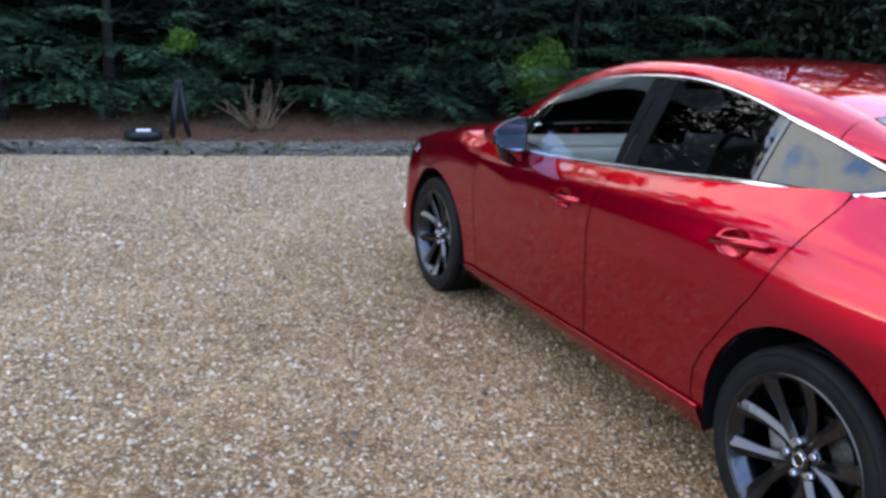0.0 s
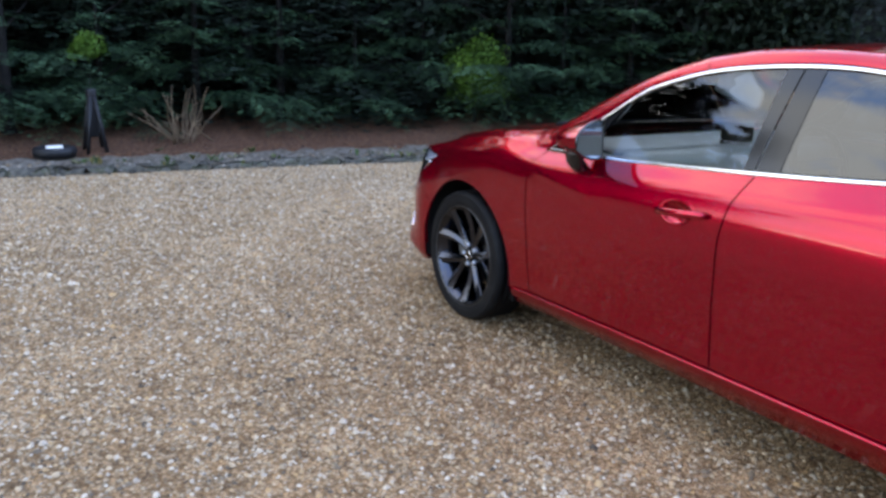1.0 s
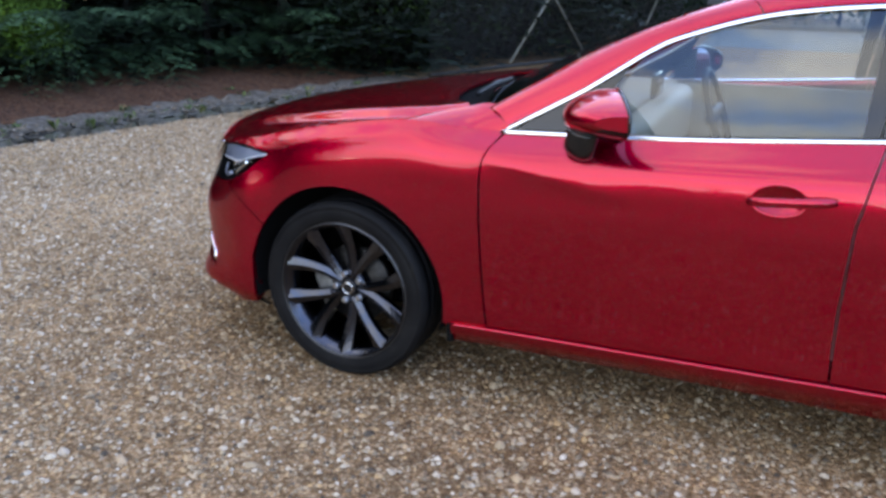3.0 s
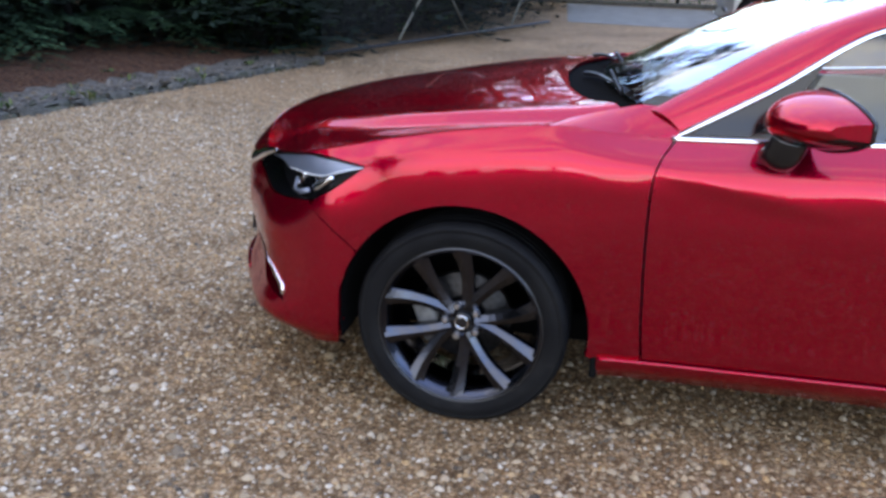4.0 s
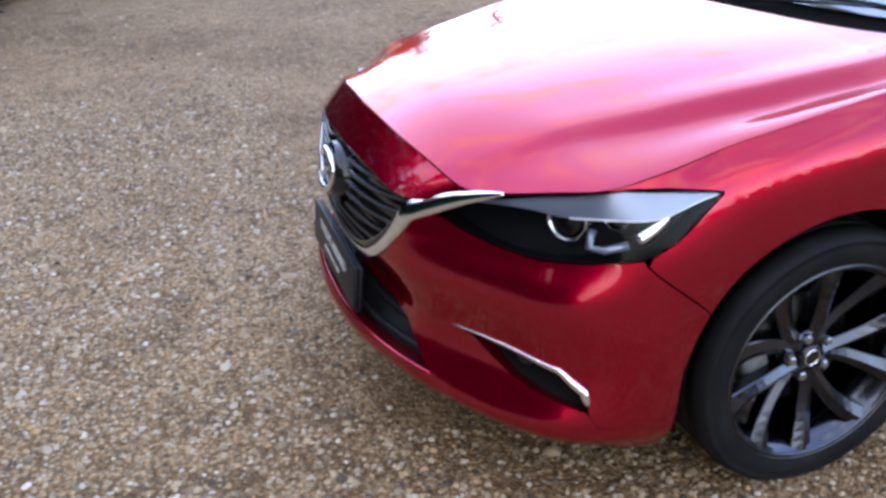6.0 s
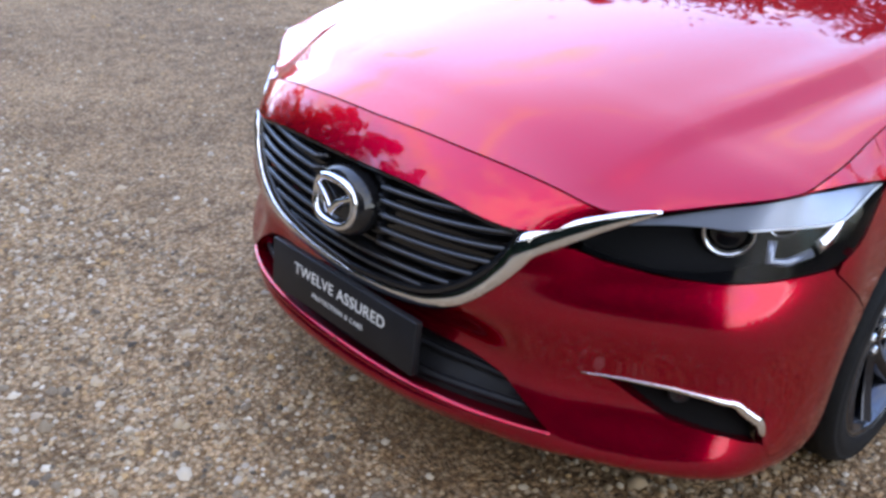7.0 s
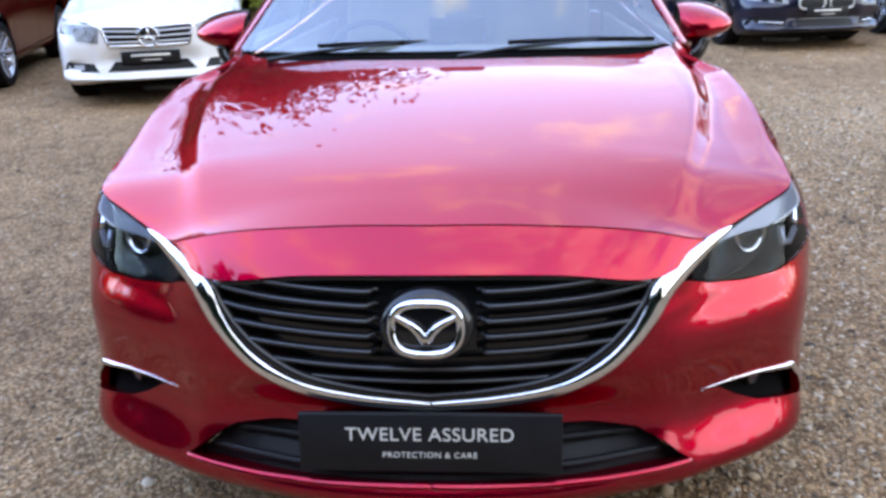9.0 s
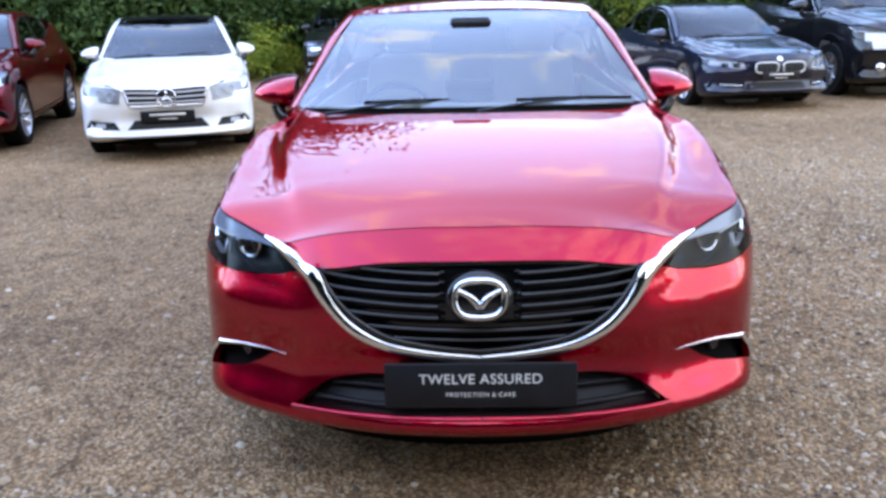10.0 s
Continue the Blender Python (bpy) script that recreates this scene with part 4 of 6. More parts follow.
sheet("bonnet", full, RED, red_car, "glossy red bonnet reflecting the clouds", NB, flange=.012, flip=True)

# nose panel between the bonnet seam and the grille
ys = np.linspace(0, .570, 50)
seam_x = np.interp(ys, seam[:, 1], seam[:, 0]) + .0045
A_ = np.stack([seam_x, ys, bonnet_z(seam_x - .0045, ys) - .002], 1)
dense = spline(SKIN.lines[6], np.linspace(0, 5, 400) + 2)
B_ = np.stack([np.interp(ys, dense[:, 1], dense[:, 0]), ys, np.interp(ys, dense[:, 1], dense[:, 2])], 1)
w = np.linspace(0, 1, 16)[None, :, None]
G = B_[:, None] * (1 - w) + A_[:, None] * w + np.array([.75, 0, .66]) * (.002 * 4 * w * (1 - w))
G = np.concatenate([G[:0:-1] * (1, -1, 1), G], 0)
sheet("nose_panel", G, RED, red_car, "red panel above the grille", flange=.02)

# fender corner behind the bonnet, up to the windscreen
cor_a = np.stack([np.linspace(-.22, -.60, 20), edge_y(np.linspace(-.22, -.60, 20)), edge_z(np.linspace(-.22, -.60, 20))], 1)
cor_b = curve(WING_IN, 20)
w = np.linspace(0, 1, 10)[None, :, None]
G = cor_a[:, None] * (1 - w) + cor_b[:, None] * w + np.array([0, .35, .9]) * (.010 * 4 * w * (1 - w)) * np.linspace(0, 1, 20)[:, None, None]
both_sides("wing_corner", G, RED, red_car, "", edges="T", flange=.01)

# ---------------------------------------------------------------- greenhouse
BASE = [(-.590, .966), (-.93, .978), (-1.20, .990), (-1.68, 1.024), (-2.02, 1.052), (-2.42, 1.090), (-2.66, 1.100), (-2.78, 1.120), (-2.86, 1.155)]
CANT = [(-.585, .975), (-.72, 1.050), (-.85, 1.125), (-1.02, 1.240), (-1.12, 1.288), (-1.31, 1.345), (-1.50, 1.375), (-1.75, 1.392), (-1.95, 1.390),
        (-2.13, 1.370), (-2.28, 1.343), (-2.42, 1.312), (-2.56, 1.276), (-2.69, 1.232), (-2.80, 1.190), (-2.87, 1.158)]
base_z = lambda x: np.interp(-np.asarray(x), *(spline(BASE, np.linspace(0, 8, 300)) * (-1, 1)).T)
cant_z = lambda x: np.interp(-np.asarray(x), *(spline(CANT, np.linspace(0, 15, 500)) * (-1, 1)).T)


def cabin_y(x, z):
    y = .828 - .33 * (z - .96) - .16 * (z - .96) ** 2
    return y - .55 * np.clip(-2.35 - x, 0, 1) ** 2


def side_grid(x, z, off=0.0):
    return np.stack([x, cabin_y(x, z) + off, z], -1)


def side_pane(name, front, rear, mat, label, inset=.012, off=-.006, n=30, m=16):
    """A pane between the belt and the cant rail; front and rear are (x at the belt, x at the rail)."""
    u, w = np.meshgrid(np.linspace(0, 1, n), np.linspace(0, 1, m), indexing="ij")
    x = front[0] + (rear[0] - front[0]) * u
    for _ in range(8):
        x = (front[0] + (front[1] - front[0]) * w) * (1 - u) + (rear[0] + (rear[1] - rear[0]) * w) * u
    zl, zh = base_z(x) + inset, cant_z(x) - inset
    zh = np.maximum(zh, zl + .002)
    G = side_grid(x, zl + (zh - zl) * w, off)
    return both_sides(name, G, mat, red_car, label, edges="LRBT", flange=.004)


side_pane("front_window", (-.80, -1.0), (-1.640, -1.665), SIDE_GLASS, "clear front side window")
side_pane("mirror_sail", (-.625, -.66), (-.785, -.97), GLOSS_BLACK, "black mirror sail", off=-.004)
side_pane("door_pillar", (-1.640, -1.665), (-1.683, -1.730), GLOSS_BLACK, "gloss black door pillar", off=-.003)
side_pane("door_pillar", (-1.690, -1.737), (-1.785, -1.815), GLOSS_BLACK, "gloss black door pillar", off=-.003)
side_pane("rear_window", (-1.785, -1.815), (-2.385, -2.415), DARK_GLASS, "tinted rear side window")
side_pane("window_divider", (-2.390, -2.420), (-2.408, -2.435), SLAT_EDGE, "", off=-.001)
side_pane("quarter_window", (-2.410, -2.437), (-2.82, -2.83), DARK_GLASS, "tinted quarter window")
for side in (1, -1):
    x = np.linspace(-.578, -2.855, 90)
    P = side_grid(x, base_z(x) + .002, .004) * (1, side, 1)
    tube("belt_trim", P, np.interp(np.arange(90), [0, 84, 89], [.0065, .0065, .010]), CHROME, red_car, "chrome window trim", 8, 0.3, (0, side, .3))
    x = np.linspace(-.585, -2.865, 140)
    P = side_grid(x, cant_z(x) - .004, .004) * (1, side, 1)
    tube("window_trim", P, np.interp(np.arange(140), [0, 6, 100, 139], [.003, .006, .006, .010]), CHROME, red_car, "chrome window trim", 8, 0.35, (0, side, .4))

# windscreen, roof, rear glass, boot
PILLAR = [(-.515, .770, 1.036), (-.675, .722, 1.132), (-.86, .668, 1.240), (-1.06, .628, 1.330), (-1.27, .590, 1.402)]
RAIL = [(-1.27, .590, 1.402), (-1.50, .583, 1.436), (-1.80, .578, 1.445), (-2.10, .570, 1.430), (-2.40, .560, 1.385), (-2.62, .552, 1.325)]
BACK = [(-2.62, .552, 1.325), (-2.86, .575, 1.235), (-3.08, .600, 1.150), (-3.26, .62, 1.085)]
CROWN = [(-1.335, 0, 1.425), (-1.55, 0, 1.462), (-1.80, 0, 1.472), (-2.10, 0, 1.462), (-2.40, 0, 1.422), (-2.66, 0, 1.355)]
SCREEN_MID = [(-.352, 0, 1.048), (-.58, 0, 1.155), (-.82, 0, 1.262), (-1.07, 0, 1.352), (-1.335, 0, 1.425)]
BACK_MID = [(-2.66, 0, 1.355), (-2.93, 0, 1.250), (-3.18, 0, 1.160), (-3.38, 0, 1.085)]


def crowned(name, edge, mid, mat, label, n=40, m=24, power=2.3, flange=.012, **k):
    e, c = curve(edge, n), curve(mid, n)
    t = np.linspace(-1, 1, 2 * m + 1)[None, :, None]
    w = np.abs(t) ** power
    G = c[:, None] * (1 - w) + np.stack([e[:, 0], e[:, 1], e[:, 2]], 1)[:, None] * w
    G[..., 1] = e[:, 1][:, None] * t[..., 0]
    return sheet(name, G, mat, red_car, label, flange=flange, flip=True, **k)


crowned("windscreen", [(x, y - .012, z) for x, y, z in PILLAR], [(x, y, z - .006) for x, y, z in SCREEN_MID], GLASS, "clear raked windscreen reflecting the sky", flange=.005)
crowned("roof", RAIL, CROWN, RED, "glossy red roof")
crowned("rear_glass", [(x, y - .01, z) for x, y, z in BACK], BACK_MID, DARK_GLASS, "tinted rear window", flange=.005)
crowned("boot_top", [(-3.26, .64, 1.082), (-3.5, .655, 1.052), (-3.72, .50, 1.034), (-3.80, .30, 1.03)], [(-3.38, 0, 1.088), (-3.55, 0, 1.075), (-3.72, 0, 1.06), (-3.83, 0, 1.03)], RED, "red boot lid")


def cant_panel(name, inner, xs, mat, label):
    """Body metal between the window line and an inner line."""
    e = curve(inner, len(xs))
    o = side_grid(xs, cant_z(xs) + .006, .003)
    w = np.linspace(0, 1, 12)[None, :, None]
    G = o[:, None] * (1 - w) + e[:, None] * w + np.array([0, .6, .8]) * (.016 * 4 * w * (1 - w))
    return both_sides(name, G, mat, red_car, label, flange=.01)


cant_panel("screen_pillar", PILLAR, np.linspace(-.60, -1.33, 40), RED, "red windscreen pillar")
cant_panel("roof_rail", RAIL, np.linspace(-1.335, -2.62, 50), RED, "red roof side")
cant_panel("rear_pillar", BACK, np.linspace(-2.625, -2.868, 24), RED, "red rear pillar")
e = curve(BACK, 30)[12:]
o = np.stack([np.linspace(-2.88, -3.4, 18), edge_y(np.linspace(-2.88, -3.4, 18)) * 0 + np.linspace(.742, .69, 18), np.linspace(1.128, 1.058, 18)], 1)
w = np.linspace(0, 1, 8)[None, :, None]
both_sides("rear_shoulder", o[:, None] * (1 - w) + curve([tuple(e[0]), tuple(e[-1]), (-3.42, .65, 1.06)], 18)[:, None] * w, RED, red_car, "", edges="", flange=0)
cy = np.linspace(-.735, .735, 41)
cx = np.interp(np.abs(cy), rear_edge[:, 1], rear_edge[:, 0])
sx_ = -.375 - .145 * (np.abs(cy) / .735) ** 2.3
cow = np.stack([np.stack([cx + .02 + (sx_ - cx - .02) * q, cy, (bonnet_z(cx, cy) - .018) * (1 - q) + (1.040 - .014 * (np.abs(cy) / .735) ** 2.3) * q - .016 * math.sin(math.pi * q)], 1) for q in (0, .25, .5, .75, 1)], 1)
sheet("cowl", cow, UNDER, red_car, "black plastic scuttle below the windscreen", flange=0)


def wiper(y0, y1):
    """A wiper arm with its blade, lying on the foot of the screen."""
    arm = tube("wiper_arm", curve([(-.285, y0, 1.030), (-.335, y0 + (y1 - y0) * .30, 1.052), (-.395, y0 + (y1 - y0) * .7, 1.064)], 14), np.linspace(.014, .006, 14), BLACK_PLASTIC, red_car, "black wiper arm", 8, .6)
    tube("wiper_blade", curve([(-.378, y0 + (y1 - y0) * .25, 1.063), (-.40, y0 + (y1 - y0) * .65, 1.066), (-.425, y1, 1.060)], 16), .006, RUBBER, arm, "", 6, 1.4)


wiper(.02, .66)
wiper(-.60, .0)

# ---------------------------------------------------------------- grille, badge, plate
def grille_top(s):
    return TOP(s) - .006


u, w = np.meshgrid(np.linspace(0, 1, 40), np.linspace(0, 1, 14), indexing="ij")
s = SY(.478) * u
zl = lane(grille_low, s) - .01
G, N = SKIN.place(s, zl + (grille_top(s) + .006 - zl) * w, -.045)
both_sides("grille_back", G, GLOSS_BLACK, red_car, "black grille backing", N, flange=0)
for k, zz in enumerate((.742, .712, .680, .648, .614, .578, .546)):
    ymax = np.interp(zz, [.487, .503, .530, .580, .632, .69, .715, .745], [0, .142, .27, .36, .416, .452, .462, .40])
    y0 = .098 if zz > .60 else 0.0
    for side in (1, -1):
        yy = np.linspace(y0, ymax, 30)
        P, N = SKIN.place(SY(yy), zz + .020 * (yy / .45) ** 2, -.016)
        if y0:
            P[:2] -= (.018, 0, 0)
        tube("grille_slat", P * (1, side, 1), .0095, GLOSS_BLACK, red_car, "gloss black grille slat", 8, 0.75)
        tube("slat_edge", (P + (.0085, 0, .0035)) * (1, side, 1), .0022, SLAT_EDGE, red_car, "", 6)
WING = [(.706, .637, .7935, .003), (.732, .609, .783, .010), (.776, .563, .766, .017), (.832, .503, .737, .025), (.872, .468, .716, .026), (.893, .445, .675, .021), (.913, .410, .628, .016),
        (.932, .355, .578, .015), (.949, .265, .529, .015), (.962, .140, .502, .015), (.968, .0, .487, .015)]
c = curve(WING, 90)
for side in (1, -1):
    away = np.stack([np.full(90, .75), np.interp(np.arange(90), [0, 40, 90], [.6, .35, 0]) * side, np.full(90, .25)], 1)
    tube("grille_trim", c[:, :3] * (1, side, 1), c[:, 3], CHROME, red_car, "broad chrome grille surround", 12, .42, away)
    P = c[22:, :3] + (-.012, -.012, .022)
    tube("grille_frame", P * (1, side, 1), .012, GLOSS_BLACK, red_car, sides=8)
tube("grille_brow", np.stack([np.interp(np.abs(np.linspace(-.44, .44, 40)), dense[:, 1], dense[:, 0]) - .012, np.linspace(-.44, .44, 40),
                              np.interp(np.abs(np.linspace(-.44, .44, 40)), dense[:, 1], dense[:, 2]) - .008], 1), .009, GLOSS_BLACK, red_car, sides=8)

badge = Matrix.Translation((.962, 0, .678)) @ Euler((0, radians(-11), 0)).to_matrix().to_4x4()
a = np.linspace(0, 2 * np.pi, 65)
pod = lathe("badge_pod", [(0, .012), (.075, .010), (.092, 0), (.096, -.04)], GLOSS_BLACK, red_car, "black badge mount", 48)
pod.matrix_local = badge @ Matrix.Rotation(radians(-90), 4, "Z") @ Matrix.Diagonal((1, 1, .82, 1)) @ Matrix.Translation((0, 0, 0))
ring = tube("badge", np.stack([np.full(65, .014) - .004 * np.cos(2 * a), .070 * np.cos(a) * (1 - .04 * np.cos(4 * a)), .053 * np.sin(a) * (1 - .05 * np.cos(4 * a))], 1), .0095, CHROME, red_car,
            "oval chrome badge", 10, 1.0, (1, 0, 0), caps=False)
ring.matrix_local = badge
for side in (1, -1):
    P = np.array([(.016, side * .064, .026), (.020, side * .042, .016), (.022, side * .020, .002), (.023, 0, -.022)])
    wing = tube("badge_wing", curve(P, 12), np.linspace(.006, .011, 12), CHROME, ring, "", 8, .6, (1, 0, 0))

plate = Matrix.Translation((.978, 0, .427)) @ Euler((0, radians(-7), 0)).to_matrix().to_4x4()
board = block("front_plate", (-.006, -.268, -.064), (.006, .268, .064), PLATE_BLACK, red_car, "black show plate with pale lettering", .003)
board.matrix_local = plate
holder = block("plate_holder", (-.022, -.262, -.070), (-.008, .262, .058), BLACK_PLASTIC, board, "", .004)
for side in (1, -1):
    tube("plate_edge", [(.0065, side * .262, -.056), (.0065, side * .262, .056)], .0014, SATIN if side > 0 else PLATE_BLACK, board, sides=6)


def lettering(name, text, size, y, z, spacing=1.0):
    cu = bpy.data.curves.new(name, "FONT")
    cu.body, cu.size, cu.align_x, cu.align_y, cu.extrude, cu.space_character = text, size, "CENTER", "CENTER", .0004, spacing
    cu.materials.append(PLATE_TEXT)
    ob = new(name, cu)
    ob.parent = board
    ob.matrix_local = Matrix.Translation((.0068, y, z)) @ Euler((radians(90), 0, radians(90))).to_matrix().to_4x4()
    return ob


lettering("large_lettering", "TWELVE ASSURED", .0405, 0, .018, 1.05)
lettering("small_lettering", "PROTECTION & CARE", .0175, 0, -.026, 1.15)

# ---------------------------------------------------------------- headlamps
LAMP_S0, LAMP_S1 = SY(.545), SX(.320)
lamp_floor = lambda s: smooth_lane(lamp_low, s) + .004
lamp_roof = lambda s: np.minimum(TOP(s), lane([(4.9, 2.0), (5.0, .8345), (5.5, .840), (SX(.42), .838), (SX(.36), .830), (SX(.311), .8225)], s)) - .005


def lamp_sheet(name, off, mat, label, s0=LAMP_S0, s1=LAMP_S1, a=0.0, b=1.0, n=44, m=14, flange=.004, side=None, parent=None):
    u, w = np.meshgrid(np.linspace(0, 1, n), np.linspace(a, b, m), indexing="ij")
    s = s0 + (s1 - s0) * u
    zl, zt = lamp_floor(s), np.maximum(lamp_roof(s), lamp_floor(s) + .001)
    G, N = SKIN.place(s, zl + (zt - zl) * w, off)
    return G, N


for side in (1, -1):
    M = np.array([1, side, 1])
    G, N = lamp_sheet("headlamp", -.080, LAMP_DARK, "")
    lamp = sheet("headlamp", G * M, LAMP_DARK, red_car, "clear headlamp with dark bezel", N * M, flange=-.075, flip=side < 0)
    G, N = lamp_sheet("lens", 0, LENS, "")
    sheet("lens", G * M, LENS, lamp, "clear curved lamp lens", N * M, flange=.003, flip=side < 0)
    u, w = np.meshgrid(np.linspace(0, 1, 40), np.linspace(0, 1, 7), indexing="ij")
    ss = LAMP_S0 + .30 + (LAMP_S1 - .06 - LAMP_S0 - .30) * u
    zl, zt = lamp_floor(ss), np.maximum(lamp_roof(ss), lamp_floor(ss) + .001)
    share_low = np.interp(u, [0, .30, .75, 1], [.93, .66, .55, .62])
    G, N = SKIN.place(ss, zl + (zt - zl) * (share_low + (.98 - share_low) * w), -.012)
    bar = sheet("light_bar", G * M, LAMP_BAR, lamp, "silvery light bar along the top", N * M, flange=.012, flip=side < 0)
    tube("light_line", (G[14:, 0] + N[14:, 0] * .002) * M, .0022, LAMP_WHITE, bar, "bright thin line", 6)
    for (xx, yy, zz, rr, nm) in ((.600, .720, .742, .050, "projector"), (.515, .780, .757, .030, "inner_lamp")):
        face = Vector((.83, .55 * side, .05)).to_track_quat("Y", "Z").to_matrix().to_4x4()
        ring_m = Matrix.Translation((xx - .010, (yy - .004) * side, zz)) @ face
        o = lathe(nm, [(0, .010), (rr * .35, .008), (rr * .62, -.004), (rr * .66, -.002), (rr * .7, -.012)], GLOSS_BLACK, lamp, "dark round projector", 32)
        o.matrix_local = ring_m
        o = lathe("halo_ring", [(rr * .78, -.010), (rr * .84, .004), (rr * .96, .006), (rr * 1.04, -.002), (rr * 1.05, -.03)], LAMP_CHROME, lamp, "bright halo ring", 40)
        o.matrix_local = ring_m
    P, N = SKIN.place(np.array([5.05, 5.08, 5.30, 5.60]), np.array([.752, .716, .712, .728]), -.022)
    tube("lamp_bracket", P * M, .009, LAMP_BAR, lamp, "", 8, .6, N * M)
    P, N = SKIN.place(np.linspace(5.7, 6.3, 8), np.linspace(.735, .790, 8), -.026)
    tube("turn_lamp", P * M, .016, LAMP_CHROME, lamp, "", 8, .5, N * M)

# ---------------------------------------------------------------- mirrors, handles
def door_mirror(side):
    """A wedge-shaped housing, painted above and black below, with its glass, rim and foot."""
    M = np.array([1, side, 1])
    cuts = spline([(.832, -.835, -.945, 1.132, .986), (.865, -.812, -.957, 1.136, .980), (.910, -.808, -.976, 1.134, .983), (.955, -.822, -.996, 1.126, .993),
                   (1.000, -.850, -1.016, 1.112, 1.008), (1.032, -.888, -1.032, 1.096, 1.024), (1.050, -.942, -1.042, 1.082, 1.038)], np.linspace(0, 6, 40))
    a = np.linspace(0, 2 * np.pi, 49)
    bow = lambda c, e: np.sign(c) * np.abs(c) ** e
    y, fx, rx, zt, zb = (cuts[:, i][:, None] for i in range(5))
    zc = zb + (zt - zb) * .42
    front = np.cos(a)[None] > 0
    x = np.where(front, rx + (fx - rx) * bow(np.cos(a), 1.12)[None], rx)
    z = np.where(np.sin(a)[None] > 0, zc + (zt - zc) * bow(np.sin(a), .85)[None], zc + (zc - zb) * bow(np.sin(a), .92)[None])
    G = np.stack([x, np.broadcast_to(y, x.shape), z], 2)
    split = 42
    skin = np.concatenate([G[:, split:48], G[:, 0:13]], 1)
    cap = sheet("mirror_cap", skin * M, RED, red_car, "glossy red door mirror", flange=0, flip=side > 0)
    sheet("mirror_skirt", G[:, 36:split + 1] * M, GLOSS_BLACK, cap, "gloss black lower edge", flange=0, flip=side > 0)
    for k, nm in ((0, "mirror_inner"), (39, "mirror_tip")):
        ring = np.concatenate([G[k, 36:48], G[k, 0:13]], 0)
        mesh_object(nm, np.vstack([ring, ring.mean(0)]) * M, [(i, i + 1, 25) for i in range(24)] + [(24, 0, 25)], GLOSS_BLACK if k == 0 else RED, cap)
    rim = np.concatenate([np.stack([cuts[:, 2], cuts[:, 0], cuts[:, 3]], 1), np.stack([cuts[:, 2], cuts[:, 0], cuts[:, 4]], 1)[::-1]], 0)
    rim = np.vstack([rim, rim[:1]])
    tube("mirror_rim", rim * M, .006, GLOSS_BLACK, cap, "black mirror surround", 6, 1, (1, 0, 0), caps=False)
    mid = rim[:-1].mean(0)
    pane = mid + (rim[:-1] - mid) * .95
    pane[:, 0] = mid[0] + .012 + .30 * (mid[1] - pane[:, 1]) + .06 * (pane[:, 2] - mid[2])
    n = len(pane)
    mesh_object("mirror_glass", np.vstack([pane, [mid + (.012, 0, 0)]]) * M, [(i, (i + 1) % n, n) for i in range(n)], MIRROR, cap, "silver mirror glass", False)
    tube("mirror_foot", curve([(-.878, .925, 1.010), (-.872, .915, .980), (-.862, .900, .955), (-.856, .875, .940)], 12) * M, np.linspace(.050, .054, 12), GLOSS_BLACK, cap, "black mirror foot", 12, .6, (0, side, 0))
    tube("indicator", curve([(-.872, .985, 1.052), (-.925, 1.016, 1.055), (-.985, 1.038, 1.057)], 8) * M, .004, LAMP_DARK, cap, "", 6)


def door_handle(x0, x1, z0, z1, side, parent):
    xs = np.linspace(x0, x1, 14)
    zs = np.linspace(z0, z1, 14)
    t = np.linspace(0, 1, 14)
    P, N = SKIN.place(SX(xs), zs, 0)
    bar = P + N * (.004 + .034 * np.sin(np.pi * np.clip(t, .04, .96)) ** .5)[:, None]
    tube("door_handle", bar * (1, side, 1), np.interp(t, [0, .1, .9, 1], [.010, .014, .014, .010]), RED, parent, "red pull handle", 10, .75, N * (1, side, 1))
    # scooped cup behind the bar
    a = np.linspace(0, 2 * np.pi, 28, endpoint=False)
    cx, cz = x0 + (x1 - x0) * .36, (z0 + z1) / 2 - .004
    rings = []
    for q, d in ((1.34, .0002), (1.12, .0009), (1, .0004), (.92, -.003), (.78, -.010), (.55, -.017), (.28, -.020), (0.02, -.021)):
        p, n = SKIN.place(SX(cx + .072 * q * np.cos(a)), cz + .042 * q * np.sin(a), d)
        rings.append(p)
    V = np.vstack(rings) * (1, side, 1)
    F = [(k * 28 + i, k * 28 + (i + 1) % 28, (k + 1) * 28 + (i + 1) % 28, (k + 1) * 28 + i) for k in range(7) for i in range(28)]
    mesh_object("handle_cup", V, F if side < 0 else [f[::-1] for f in F], RED, parent)


for k, side in enumerate((1, -1)):
    door_mirror(side)
    door_handle(-1.367, -1.600, .848, .868, side, front_doors[k])
    door_handle(-2.393, -2.640, .905, .938, side, rear_doors[k])
    for x in (0, -2.83):
        wheel(red_car, x, .7925 * side, side, label="dark grey twin-spoke alloy wheel")
        wheel_well(red_car, x, .7925 * side, side)
    block("mud_flap", (-.436, .77 * side - .11, .205), (-.412, .77 * side + .11, .42), UNDER, red_car, "black mud flap", .006)
# underbody
block("floor_pan", (-3.6, -.62, .20), (.30, .62, .30), UNDER, red_car, "dark underbody", .02)
block("splash_guard", (.25, -.50, .215), (.80, .50, .30), UNDER, red_car, "", .02)
block("floor_side", (-2.38, -.80, .21), (-.46, .80, .30), UNDER, red_car, "", .02)
block("engine_bay", (-.42, -.45, .30), (.80, .45, .74), UNDER, red_car, "", .04)
block("boot_floor", (-3.6, -.55, .30), (-3.25, .55, .92), UNDER, red_car, "", .04)

